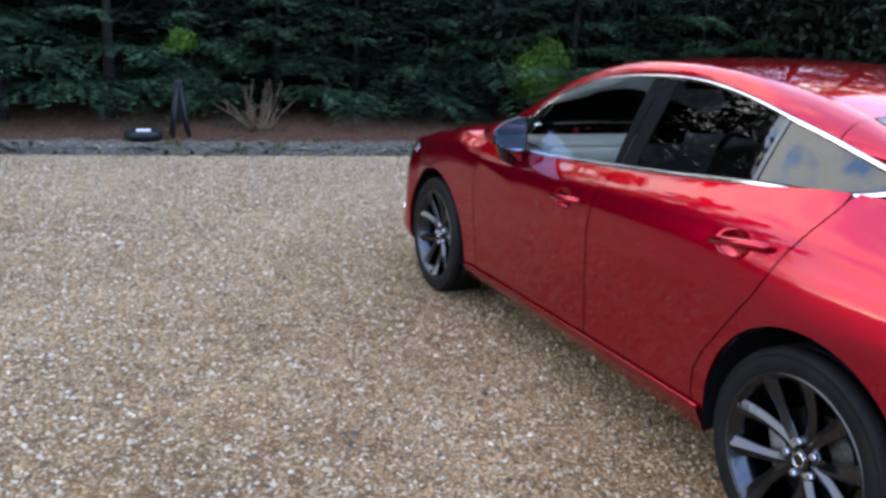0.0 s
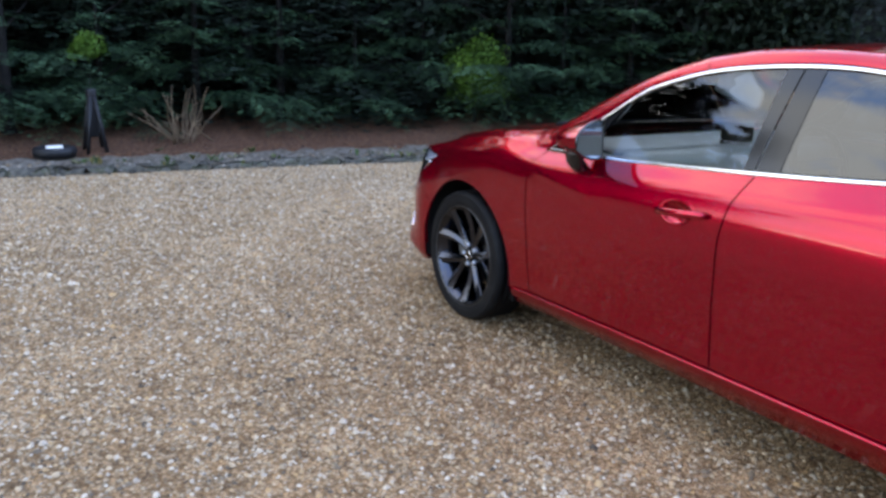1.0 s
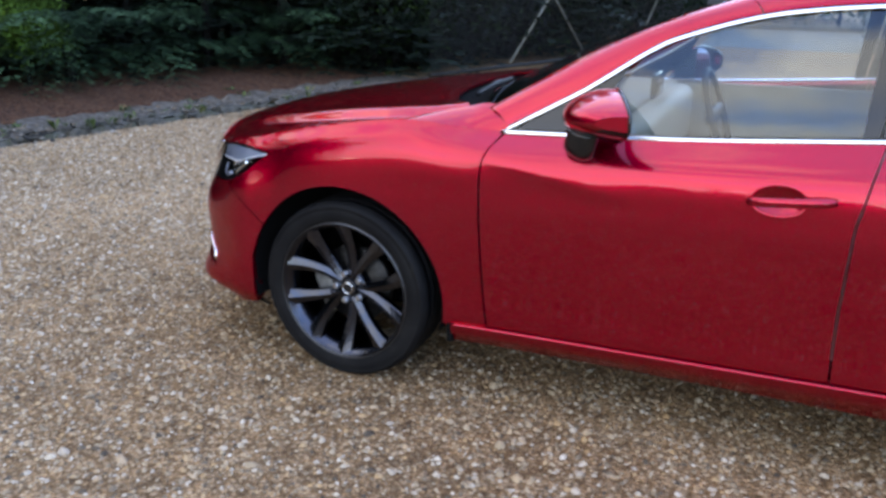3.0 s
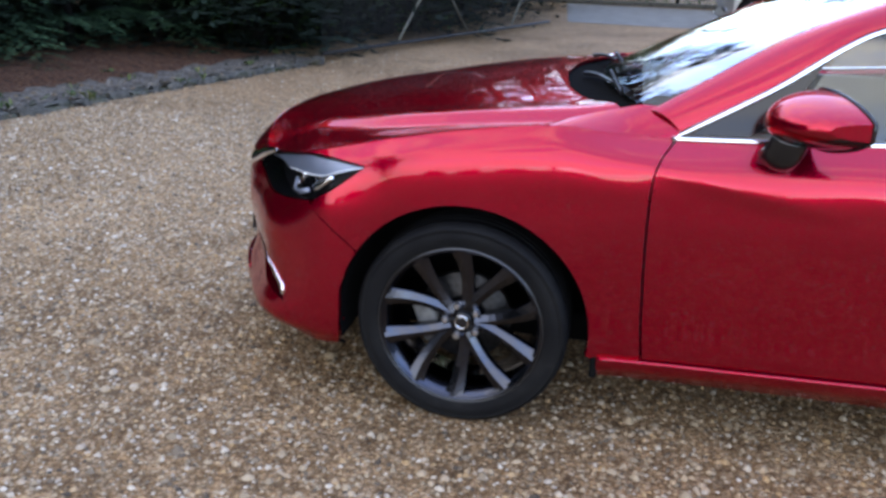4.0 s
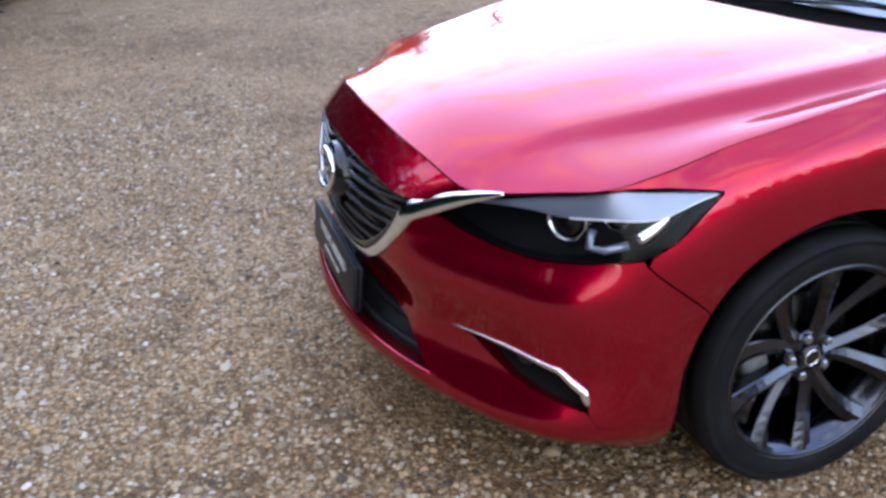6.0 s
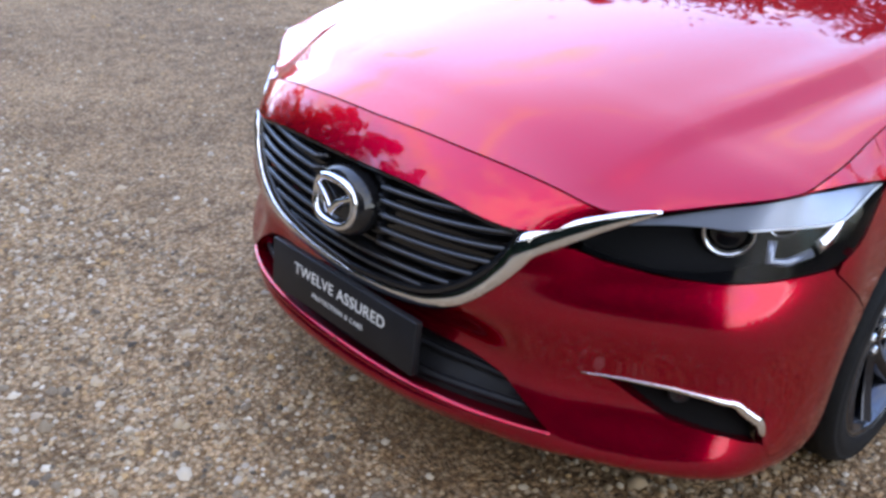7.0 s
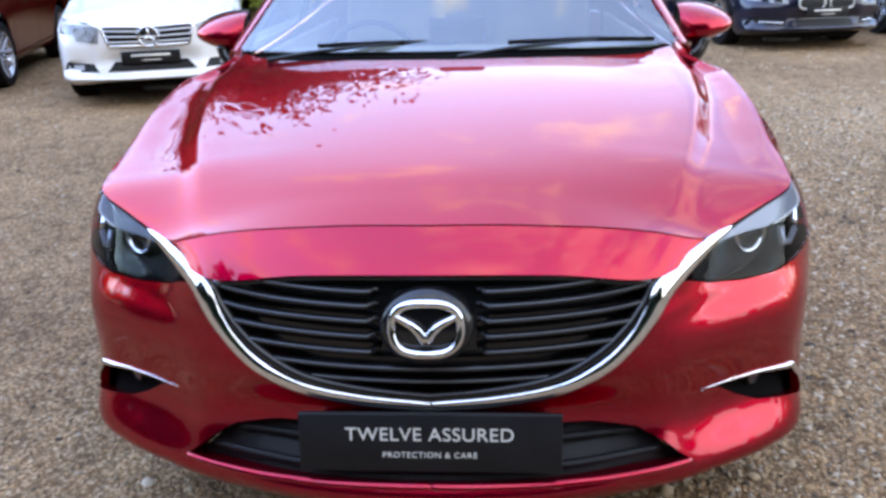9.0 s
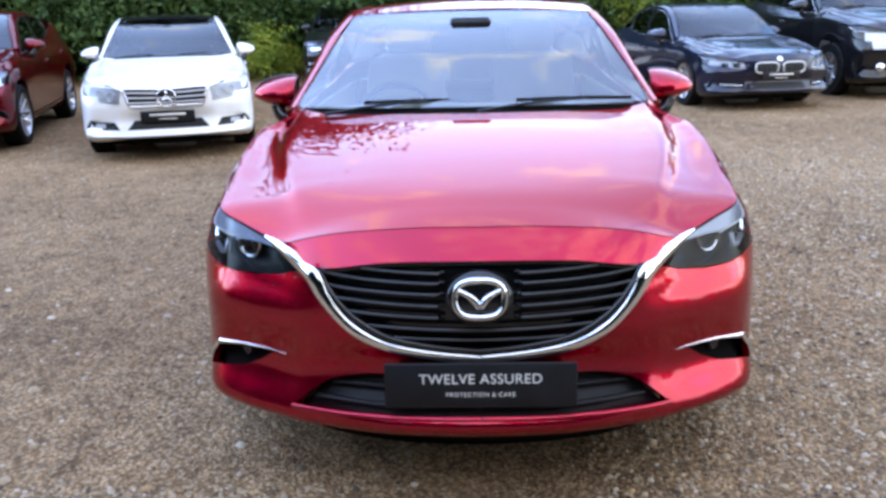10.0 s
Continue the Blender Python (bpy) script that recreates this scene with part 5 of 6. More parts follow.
# ---------------------------------------------------------------- cabin
block("dashboard", (-.98, -.70, .72), (-.52, .70, .985), LEATHER, red_car, "pale grey dashboard", .06, 4)
# the top's pale colour stands in for sky glare through the windscreen
block("dash_top", (-.90, -.69, .965), (-.50, .69, 1.000), LEATHER, red_car, "pale dashboard top", .03, 3)
block("screen_display", (-.93, -.12, 1.00), (-.915, .10, 1.10), GLOSS_BLACK, red_car, "black dashboard screen", .008)
block("centre_console", (-1.75, -.13, .30), (-.95, .13, .66), TRIM_BLACK, red_car, "black centre console", .04, 3)
block("cabin_floor", (-2.9, -.74, .29), (-.5, .74, .34), TRIM_BLACK, red_car, "dark cabin carpet", .01)
for side in (1, -1):
    block("door_card", (-2.39, .755 * side - .02, .34), (-.66, .755 * side + .02, .985), LEATHER, red_car, "pale door lining", .01)
    # front seat: base, back, head rest
    y = .37 * side
    block("front_seat", (-1.85, y - .26, .42), (-1.32, y + .26, .62), LEATHER, red_car, "pale leather front seat", .06, 4)
    back = block("seat_back", (-.09, -.25, 0), (.09, .25, .62), LEATHER, red_car, "pale leather seat back", .07, 4)
    back.matrix_local = Matrix.Translation((-1.86, y, .56)) @ Euler((0, radians(-20), 0)).to_matrix().to_4x4()
    rest = block("head_rest", (-.06, -.14, .66), (.06, .14, .84), LEATHER, back, "pale head rest", .05, 4)
block("rear_bench", (-2.75, -.41, .42), (-2.25, .41, .62), LEATHER, red_car, "pale rear bench", .06, 4)
bench = block("bench_back", (-.08, -.66, .22), (.08, .66, .62), LEATHER, red_car, "pale rear seat back", .07, 4)
bench.matrix_local = Matrix.Translation((-2.72, 0, .55)) @ Euler((0, radians(-24), 0)).to_matrix().to_4x4()
crowned("headlining", [(x, y - .03, z - .03) for x, y, z in RAIL], [(x, y, z - .03) for x, y, z in CROWN], HEADLINER, "pale headlining", flange=0)
a = np.linspace(0, 2 * np.pi, 41)
steer = tube("steering_wheel", np.stack([.06 * np.sin(a), .185 * np.cos(a), .175 * np.sin(a)], 1), .015, TRIM_BLACK, red_car, "black steering wheel", 8, 1, (1, 0, 0), caps=False)
steer.matrix_local = Matrix.Translation((-1.12, -.37, .90))
hub_ob = block("wheel_hub", (-.01, -.17, -.03), (.03, .17, .03), TRIM_BLACK, steer, "", .02)
block("rear_view_mirror", (-1.19, -.11, 1.300), (-1.16, .11, 1.348), GLOSS_BLACK, red_car, "black rear-view mirror", .012)
block("sensor_housing", (-1.20, -.10, 1.345), (-1.09, .10, 1.385), TRIM_BLACK, red_car, "", .02)

# the nose corners stand out fuller than the feature lines
for ob in list(red_car.children_recursive):
    if ob.type != "MESH" or "wheel" in (ob.name.split(".")[0], ob.parent.name.split(".")[0]) or ob.name.startswith("arch_liner"):
        continue
    base = np.array(ob.matrix_local if ob.parent == red_car else ob.parent.matrix_local @ ob.matrix_local)
    co = np.empty(len(ob.data.vertices) * 3, np.float32)
    ob.data.vertices.foreach_get("co", co)
    P = co.reshape(-1, 3) @ base[:3, :3].T + base[:3, 3]
    if P[:, 0].max() < .25:
        continue
    # the bumper tucks in between grille and lower intake, and its lip stands out below
    middle = (1 - ease((np.abs(P[:, 1]) - .33) / .24)) * ease((P[:, 0] - .45) / .10)
    if "plate" in ob.name or "plate" in ob.parent.name:
        P[:, 0] -= .018
    else:
        P[:, 0] -= middle * (.034 * ease((.57 - P[:, 2]) / .13) * ease((P[:, 2] - .335) / .07) - .012 * np.exp(-((P[:, 2] - .312) / .022) ** 2))
    P[:, 1] += np.sign(P[:, 1]) * .040 * ease((np.abs(P[:, 1]) - .60) / .24) * ease((P[:, 0] - .25) / .27)
    ob.data.vertices.foreach_set("co", ((P - base[:3, 3]) @ np.linalg.inv(base[:3, :3]).T).astype(np.float32).ravel())
    ob.data.update()

# ---------------------------------------------------------------- planting
def leaf_material(name, stops, rough=0.55):
    m = material(name, stops[0][1], rough + 0.15, spec=0.15)
    piece = m.node_tree.nodes.new("ShaderNodeNewGeometry")
    clump = node(m, "ShaderNodeTexNoise", Scale=2.4, Detail=2.0)
    link(m, object_coords(m), clump.inputs["Vector"])
    spread = node(m, "ShaderNodeMapRange")
    spread.inputs["From Min"].default_value, spread.inputs["From Max"].default_value = 0.38, 0.64
    spread.inputs["To Max"].default_value = 0.6
    link(m, clump.outputs["Fac"], spread.inputs["Value"])
    both = node(m, "ShaderNodeMath")
    both.operation = "MULTIPLY_ADD"
    both.inputs[1].default_value = 0.4
    link(m, piece.outputs["Random Per Island"], both.inputs[0])
    link(m, spread.outputs[0], both.inputs[2])
    shade = ramp_node(m, stops)
    link(m, both.outputs[0], shade.inputs[0])
    link(m, shade.outputs[0], bsdf(m).inputs["Base Color"])
    return m


FIR = leaf_material("fir_needles", [(0.0, (0.003, 0.008, 0.004)), (0.45, (0.014, 0.035, 0.017)), (1.0, (0.088, 0.168, 0.080))])
LAUREL = leaf_material("laurel_leaves", [(0.0, (0.0144, 0.0336, 0.0096)), (0.5, (0.0336, 0.0704, 0.0192)), (1.0, (0.0680, 0.1200, 0.0360))], 0.4)
LIME = leaf_material("lime_leaves", [(0.0, (0.020, 0.046, 0.005)), (0.5, (0.040, 0.086, 0.009)), (1.0, (0.072, 0.130, 0.018))], 0.5)
YELLOW = leaf_material("yellow_leaves", [(0.0, (0.070, 0.115, 0.012)), (0.5, (0.15, 0.20, 0.024)), (1.0, (0.28, 0.29, 0.05))], 0.5)
# leaf colour far below FIR: the wood's inner shade is put into it
SHADED_LEAVES = leaf_material("deep_wood_leaves", [(0.0, (0.0019, 0.0045, 0.0024)), (0.5, (0.0045, 0.0102, 0.0054)), (1.0, (0.0096, 0.0192, 0.0102))])
# bark almost black: shade among the boughs put into its colour, hiding trunks
SHADE_BARK = mottled("bark", [(0.3, (0.0030, 0.0024, 0.0020)), (0.7, (0.0090, 0.0070, 0.0056))], 12, 0.9, 0.7, 60)
DRY = mottled("dry_stems", [(0.3, (0.09, 0.055, 0.033)), (0.7, (0.19, 0.13, 0.08))], 10, 0.9, 0.4, 60)


def fast_mesh(name, V, F, mat):
    """A mesh of quads from arrays."""
    me = bpy.data.meshes.new(name)
    me.vertices.add(len(V))
    me.vertices.foreach_set("co", np.asarray(V, np.float32).ravel())
    F = np.asarray(F, np.int32)
    me.loops.add(F.size)
    me.loops.foreach_set("vertex_index", F.ravel())
    me.polygons.add(len(F))
    me.polygons.foreach_set("loop_start", np.arange(0, F.size, F.shape[1], dtype=np.int32))
    me.materials.append(mat)
    me.update()
    me.validate()
    return me


def leaves(centres, along, across, length, width, fold=0.25):
    """Quads with a point at either end: root, side, tip, side."""
    n = len(centres)
    a = along * np.asarray(length).reshape(-1, 1)
    b = across * np.asarray(width).reshape(-1, 1)
    up = np.cross(along, across) * np.asarray(width).reshape(-1, 1) * fold
    V = np.stack([centres - a * .5, centres + b * .5 + up, centres + a * .5, centres - b * .5 + up], 1).reshape(-1, 3)
    return V, np.arange(4 * n).reshape(n, 4)


def unit(v):
    return v / (np.linalg.norm(v, axis=-1, keepdims=True) + 1e-12)


def fir_crown(height, reach, low, boughs, leaf, seed, step=0.0):
    """Drooping boughs with flat sprays of needles."""
    rng = np.random.default_rng(seed)
    C, A, B, Ls, W = [], [], [], [], []
    for _ in range(boughs):
        h = low + (height - low) * rng.random() ** 1.25
        h = low + step * round((h - low) / step) + rng.normal(0, .05 * step) if step else h
        az = rng.uniform(0, 2 * np.pi)
        L = reach * (1 - .78 * (h - low) / (height - low)) * rng.uniform(.7, 1.15)
        d = np.array([math.cos(az), math.sin(az), 0])
        side = np.array([-d[1], d[0], 0])
        rise, sag = rng.uniform(.05, .45), rng.uniform(.25, .6) / max(L, .3)
        nt = max(5, int(L / (leaf * 1.15)))
        for k in range(nt):
            q = (k + .6) / nt * L
            root = np.array([0, 0, h]) + d * q + np.array([0, 0, rise * q - sag * q * q])
            tl = L * .42 * (1 - .65 * q / L) * rng.uniform(.7, 1.2)
            for sg in (-1, 1):
                td = unit(side * sg + d * rng.uniform(.45, .9) + np.array([0, 0, rng.normal(-.12, .12)]))
                m = max(2, int(tl / (leaf * .62)))
                qq = np.linspace(.15, 1, m)[:, None]
                p = root + td * qq * tl + np.array([0, 0, -.18]) * qq ** 2 * tl
                for s2 in (-1, 1):
                    ld = unit(td + np.cross(td, (0, 0, 1)) * s2 * .8 + rng.normal(0, .12, (m, 3)))
                    C.append(p + ld * leaf * .4)
                    A.append(ld)
                    B.append(unit(np.cross(ld, np.array([0, 0, 1.0]) + rng.normal(0, .25, (m, 3)))))
                    Ls.append(np.full(m, leaf) * rng.uniform(.7, 1.25, m))
                    W.append(np.full(m, leaf * .26) * rng.uniform(.8, 1.2, m))
    return leaves(np.vstack(C), np.vstack(A), np.vstack(B), np.concatenate(Ls), np.concatenate(W))


def leafy_crown(size, clumps, per, leaf, seed, flat=1.0, middle=(0, 0, 0)):
    """Clumps of leaves over an uneven rounded mass."""
    rng = np.random.default_rng(seed)
    u = unit(rng.normal(0, 1, (clumps, 3)))
    u[:, 2] = np.abs(u[:, 2]) * 1.1 - .62 * rng.random(clumps)
    r = rng.uniform(.55, 1.05, clumps)[:, None]
    c = np.array(middle) + u * r * np.array(size)
    p = np.repeat(c, per, 0)
    n = len(p)
    off = rng.normal(0, 1, (n, 3)) * np.array(size) * .16
    p = p + off
    outw = unit(np.repeat(u, per, 0) + rng.normal(0, .55, (n, 3)))
    t = unit(np.cross(outw, rng.normal(0, 1, (n, 3))))
    t = unit(t + np.array([0, 0, -.35]))
    return leaves(p, t, unit(np.cross(t, outw)), leaf * rng.uniform(.6, 1.3, n), leaf * .5 * rng.uniform(.7, 1.2, n))


def trunk_mesh(height, radius, seed, limbs=6, spread=.5):
    """A tapered trunk with limbs."""
    rng = np.random.default_rng(seed)
    bars = []

    def pipe(P, r):
        P = np.asarray(P, float)
        V, F, base = [], [], 0
        T = unit(np.gradient(P, axis=0))
        A = unit(np.cross(T, (.3, .9, .2)))
        Bv = np.cross(T, A)
        for i in range(len(P)):
            for j in range(7):
                a = 2 * math.pi * j / 7
                V.append(P[i] + r[i] * (A[i] * math.cos(a) + Bv[i] * math.sin(a)))
        for i in range(len(P) - 1):
            for j in range(7):
                k = (j + 1) % 7
                F.append((base + i * 7 + j, base + i * 7 + k, base + (i + 1) * 7 + k, base + (i + 1) * 7 + j))
        bars.append((np.array(V), np.array(F)))
    z = np.linspace(-.1, height, 9)
    bend = np.cumsum(rng.normal(0, .02 * height / 8, (9, 2)), 0)
    main = np.stack([bend[:, 0], bend[:, 1], z], 1)
    pipe(main, np.linspace(radius, radius * .15, 9))
    for _ in range(limbs):
        k = rng.integers(1, 7)
        az = rng.uniform(0, 2 * np.pi)
        L = spread * rng.uniform(.6, 1.1)
        q = np.linspace(0, 1, 5)[:, None]
        pipe(main[k] + q * L * np.array([math.cos(az), math.sin(az), .45]) + q ** 2 * np.array([0, 0, .1]), np.linspace(radius * .4, radius * .1, 5))
    return bars


def plant(name, kind, label, category, seed, mat, group="", **k):
    root = thing(name, pose(0, 0, 0), label, category, group)
    if kind == "fir":
        tv = trunk_mesh(k["height"] * .96, k["height"] * .02 + .02, seed, 5, k["reach"] * .5)
        cv, cf = fir_crown(k["height"], k["reach"], k["low"], k["boughs"], k["leaf"], seed + 1, k.get("step", 0.0))
    else:
        tv = trunk_mesh(k["height"] * .7, k["height"] * .018 + .015, seed, 5, k["size"][0] * .7)
        cv, cf = leafy_crown(k["size"], k["clumps"], k["per"], k["leaf"], seed + 1, middle=(0, 0, k["height"] - k["size"][2] * .75))
    a = new("trunk", fast_mesh("trunk", *tv[0], SHADE_BARK))
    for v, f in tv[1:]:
        new("limb", fast_mesh("limb", v, f, SHADE_BARK)).parent = root
    b = new("crown", fast_mesh("crown", cv, cf, mat))
    a.parent = b.parent = root
    return root


def at(ob, x, y, z=0.0, turn=0.0, size=1.0):
    ob.matrix_world = pose(x, y, z, 0, 0, turn) @ Matrix.Scale(size, 4)
    return ob


def again(ob, x, y, z, turn, size):
    c = copy_thing(ob, pose(x, y, z, 0, 0, turn))
    c.scale = (size, size, size)
    return c


rp = np.random.default_rng(21)
low_firs = [plant("fir_shrub", "fir", "blue-green fir with low drooping boughs behind the kerb", "conifer", 40 + i, FIR, "firs along the drive", height=2.6 + .5 * i, reach=1.6, low=.50, boughs=46, leaf=.088, step=.46) for i in range(3)]
dark_firs = [plant("dark_fir", "fir", "conifer behind the low firs, its leaf colour darkened for shade", "conifer", 50 + i, SHADED_LEAVES, "dark conifers of the bed", height=2.7 + .5 * i, reach=1.45, low=.3, boughs=70, leaf=.125) for i in range(2)]
tall_firs = [plant("tall_fir", "fir", "tall conifer in the wood, its leaf colour darkened for shade", "tree", 60 + i, SHADED_LEAVES, "trees of the wood", height=11.0 + 2 * i, reach=3.0, low=.3, boughs=170, leaf=.36) for i in range(2)]
laurels = [plant("laurel_bush", "leafy", "dark green laurel bush with dense glossy leaves", "bush", 80 + i, LAUREL, "laurels of the hedge", height=2.6 + .4 * i, size=(1.5, 1.3, 1.9), clumps=170, per=50, leaf=.13) for i in range(2)]
thickets = [plant("thicket", "leafy", "evergreen thicket under the trees, its leaf colour darkened for shade", "bush", 95 + i, SHADED_LEAVES, "thickets under the trees", height=3.6, size=(2.0, 1.8, 2.2), clumps=170, per=44, leaf=.17) for i in range(2)]


def beside_kerb(q, away):
    """A place along the kerb (0..1), away metres behind it."""
    i = int(q * (len(kerb_c) - 1))
    p = kerb_c[i] + out[i] * away
    return float(p[0]), float(p[1])


used = set()


def put(kind, k, x, y, z=0.0, turn=0.0, size=1.0):
    """The first of a kind is moved to its place; later ones are copies."""
    ob = kind[k % len(kind)]
    if ob.name in used:
        return again(ob, x, y, z, turn, size)
    used.add(ob.name)
    return at(ob, x, y, z, turn, size)


# low firs along the kerb
for k, (q, away, size) in enumerate([(.10, 2.3, .9), (.20, 2.2, .85), (.30, 2.3, .95), (.375, 2.5, .75), (.46, 2.4, .85), (.535, 2.7, .9), (.60, 2.7, .8), (.67, 3.0, .95), (.74, 2.6, .8), (.81, 2.7, .9), (.88, 2.4, .85), (.95, 2.2, .8)]):
    x, y = beside_kerb(q, away + rp.uniform(-.2, .3))
    put(low_firs, k, x, y, .10, rp.uniform(0, 360), size * rp.uniform(.92, 1.08))
for k, q in enumerate(np.linspace(.03, .99, 15)):
    x, y = beside_kerb(float(q), rp.uniform(3.2, 4.0))
    put(dark_firs, k, x, y, .12, rp.uniform(0, 360), rp.uniform(1.15, 1.5))
for k, q in enumerate(np.linspace(.0, 1.0, 13)):
    x, y = beside_kerb(float(q), rp.uniform(4.6, 5.6))
    put(thickets, k, x, y, .15, rp.uniform(0, 360), rp.uniform(.9, 1.25))
for k, q in enumerate(np.linspace(0, 1, 12)):
    x, y = beside_kerb(float(q), rp.uniform(6.0, 7.5))
    put(tall_firs, k, x, y, .2, rp.uniform(0, 360), rp.uniform(.6, .85))
for k, q in enumerate(np.linspace(0, 1, 14)):
    x, y = beside_kerb(float(q), rp.uniform(10.5, 14))
    put(tall_firs, k, x, y, .3, rp.uniform(0, 360), rp.uniform(.65, .9))
for k, q in enumerate(np.linspace(0, 1, 12)):
    x, y = beside_kerb(float(q), rp.uniform(7.5, 9.5))
    put(thickets, k, x, y, .25, rp.uniform(0, 360), rp.uniform(1.2, 1.6))
# wood behind the fence and beyond, then round the yard
for k, (x, y, s) in enumerate([(5.0, -9.5, .48), (4.3, -12.5, .52), (6.5, -11.5, .62), (3.4, -16.0, .6), (6.0, -15.5, .7), (9.0, -13, .75), (2.8, -20.5, .65), (5.6, -20, .8), (9, -19, .8), (8.0, 9.5, .6), (10.5, 7.6, .85), (12.5, 9.6, .9)]):
    put(tall_firs, k, x, y, 0, rp.uniform(0, 360), s)
for k, (x, y, s) in enumerate([(4.6, -8.4, .8), (4.2, -10.4, .85), (3.5, -12.2, .8), (3.0, -14.0, .85), (2.6, -16.8, .8), (6.4, -9.0, 1.1), (5.4, -13.8, 1.1), (8.6, 7.4, 1.1), (9.6, 9.0, 1.1)]):
    put(thickets, k, x, y, 0, rp.uniform(0, 360), s)
for k, (x, y, s) in enumerate([(5.1, -8.8, .72), (4.6, -10.6, .78), (4.0, -12.5, .80), (3.4, -14.3, .75)]):
    put(laurels, k, x, y, 0, rp.uniform(0, 360), s)
# tall close wood ahead of the car, on both hands
for k, (x, y, s) in enumerate([(9.5, 6.2, .85), (11.0, 8.4, .95), (12.0, 11.0, 1.0), (10.2, 13.0, .8), (14.5, 9.0, 1.05), (14.0, 13.5, 1.05), (9.6, 10.2, .8), (12.6, 6.4, 1.0)]):
    put(tall_firs, k, x, y, 0, rp.uniform(0, 360), s)
for k, (x, y, s) in enumerate([(4.9, -8.2, .72), (5.6, -10.6, .85), (3.9, -11.4, .75), (7.4, -9.2, .9), (5.0, -13.2, .9), (7.6, -7.4, .9), (5.6, -16.4, .9)]):
    put(tall_firs, k + 1, x, y, 0, rp.uniform(0, 360), s)
# far side of the drive, beyond the fence
for k, x in enumerate(np.arange(3.5, -22, -2.6)):
    put(laurels, k, float(x), -25.0 + rp.uniform(-.5, .5) - .12 * x, 0, rp.uniform(0, 360), rp.uniform(1.0, 1.25))
for k, x in enumerate(np.arange(4, -30, -4.5)):
    put(tall_firs, k, float(x), -29.5 + rp.uniform(-1, 1), 0, rp.uniform(0, 360), rp.uniform(.55, .75))
for k, x in enumerate(np.arange(2.6, 9, 1.6)):
    put(tall_firs, k, float(x), -27.5 + rp.uniform(-.8, .8), 0, rp.uniform(0, 360), rp.uniform(.95, 1.15))
# hedge behind the parked cars
for k, y in enumerate(np.arange(-15, 16, 1.75)):
    x = -15.8 - .28 * (y + 5) * (1 if y < 0 else .25) * .5
    put(laurels, k, float(x) + rp.uniform(-.3, .3), float(y), 0, rp.uniform(0, 360), rp.uniform(1.05, 1.35))
for k, y in enumerate(np.arange(-16, 16, 2.2)):
    put(thickets, k, -18.6 + rp.uniform(-.4, .4), float(y), 0, rp.uniform(0, 360), rp.uniform(1.1, 1.4))
for k, y in enumerate(np.arange(-22, 24, 4.6)):
    tall = .55 + .38 * min(1, max(0, (-y - 3) / 7)) + .35 * min(1, max(0, (y - 6) / 8))
    put(tall_firs, k, -21.5 + rp.uniform(-1, 1), float(y), 0, rp.uniform(0, 360), float(tall) * rp.uniform(.85, 1.15))
for k, y in enumerate(np.arange(-17, -2.5, 1.5)):
    put(thickets, k, -21.0 + rp.uniform(-.5, .5), float(y), 0, rp.uniform(0, 360), rp.uniform(2.3, 2.7) if y < -5 else 1.9)
for k, y in enumerate(np.arange(-19, -3, 2.3)):
    put(tall_firs, k, -24.0 + rp.uniform(-.6, .6), float(y), 0, rp.uniform(0, 360), rp.uniform(.8, .95))
for k, y in enumerate(np.arange(-13, -2.6, 1.2)):
    put(laurels, k, -19.6 + rp.uniform(-.3, .3), float(y), 0, rp.uniform(0, 360), rp.uniform(2.2, 2.5) if y < -5 else 1.8)
# trees far across the yard on the other side
for k, x in enumerate(np.arange(-22, 16, 4.8)):
    put(tall_firs, k, float(x), 34 + rp.uniform(-1.5, 1.5), 0, rp.uniform(0, 360), rp.uniform(.22, .40))
for k, x in enumerate(np.arange(-22, 10, 2.8)):
    put(laurels, k + 1, float(x), 27 + rp.uniform(-.6, .6), 0, rp.uniform(0, 360), rp.uniform(.6, .8))

round_bush = plant("round_bush", "leafy", "rounded bright green bush among the firs", "bush", 131, LIME, height=1.18, size=(.46, .46, .56), clumps=130, per=56, leaf=.055)
at(round_bush, 6.95, -3.65, .10)
lime_shrub = plant("lime_shrub", "leafy", "small bright green shrub behind the kerb", "bush", 133, LIME, height=1.40, size=(.19, .19, .18), clumps=44, per=36, leaf=.08)
at(lime_shrub, 7.5, 1.58, -.10)
yellow_bush = plant("yellow_bush", "leafy", "yellow-green bush behind the parked cars", "bush", 137, YELLOW, height=3.4, size=(1.1, 1.3, 1.4), clumps=110, per=40, leaf=.12)
at(yellow_bush, -15.2, 3.45, 0, 0, .62)
autumn = plant("autumn_bush", "leafy", "pale yellowing bush at the foot of the hedge", "bush", 139, YELLOW, height=1.15, size=(.75, .8, .8), clumps=70, per=36, leaf=.10)
at(autumn, -14.4, -4.0, 0, 0, .8)


def dry_shrub(x, y):
    """Bare brown stems fanning from one foot."""
    root = thing("dry_shrub", pose(x, y, .10), "dry brown shrub with bare fanning stems", "bush")
    rng = np.random.default_rng(9)
    for k in range(26):
        az, lean, L = rng.uniform(0, 2 * np.pi), rng.uniform(.2, 1.3), rng.uniform(.35, .72)
        d = np.array([math.cos(az) * lean, math.sin(az) * lean, 1.0])
        foot = np.array([rng.normal(0, .10), rng.normal(0, .12), 0])
        mid = foot + d / np.linalg.norm(d) * L * .55 + rng.normal(0, .04, 3)
        tip = foot + d / np.linalg.norm(d) * L + rng.normal(0, .09, 3)
        tube("stem", curve([foot, mid, tip], 6), np.linspace(.009, .003, 6), DRY, root, "", 5)
    return root


dry_shrub(6.72, .66)

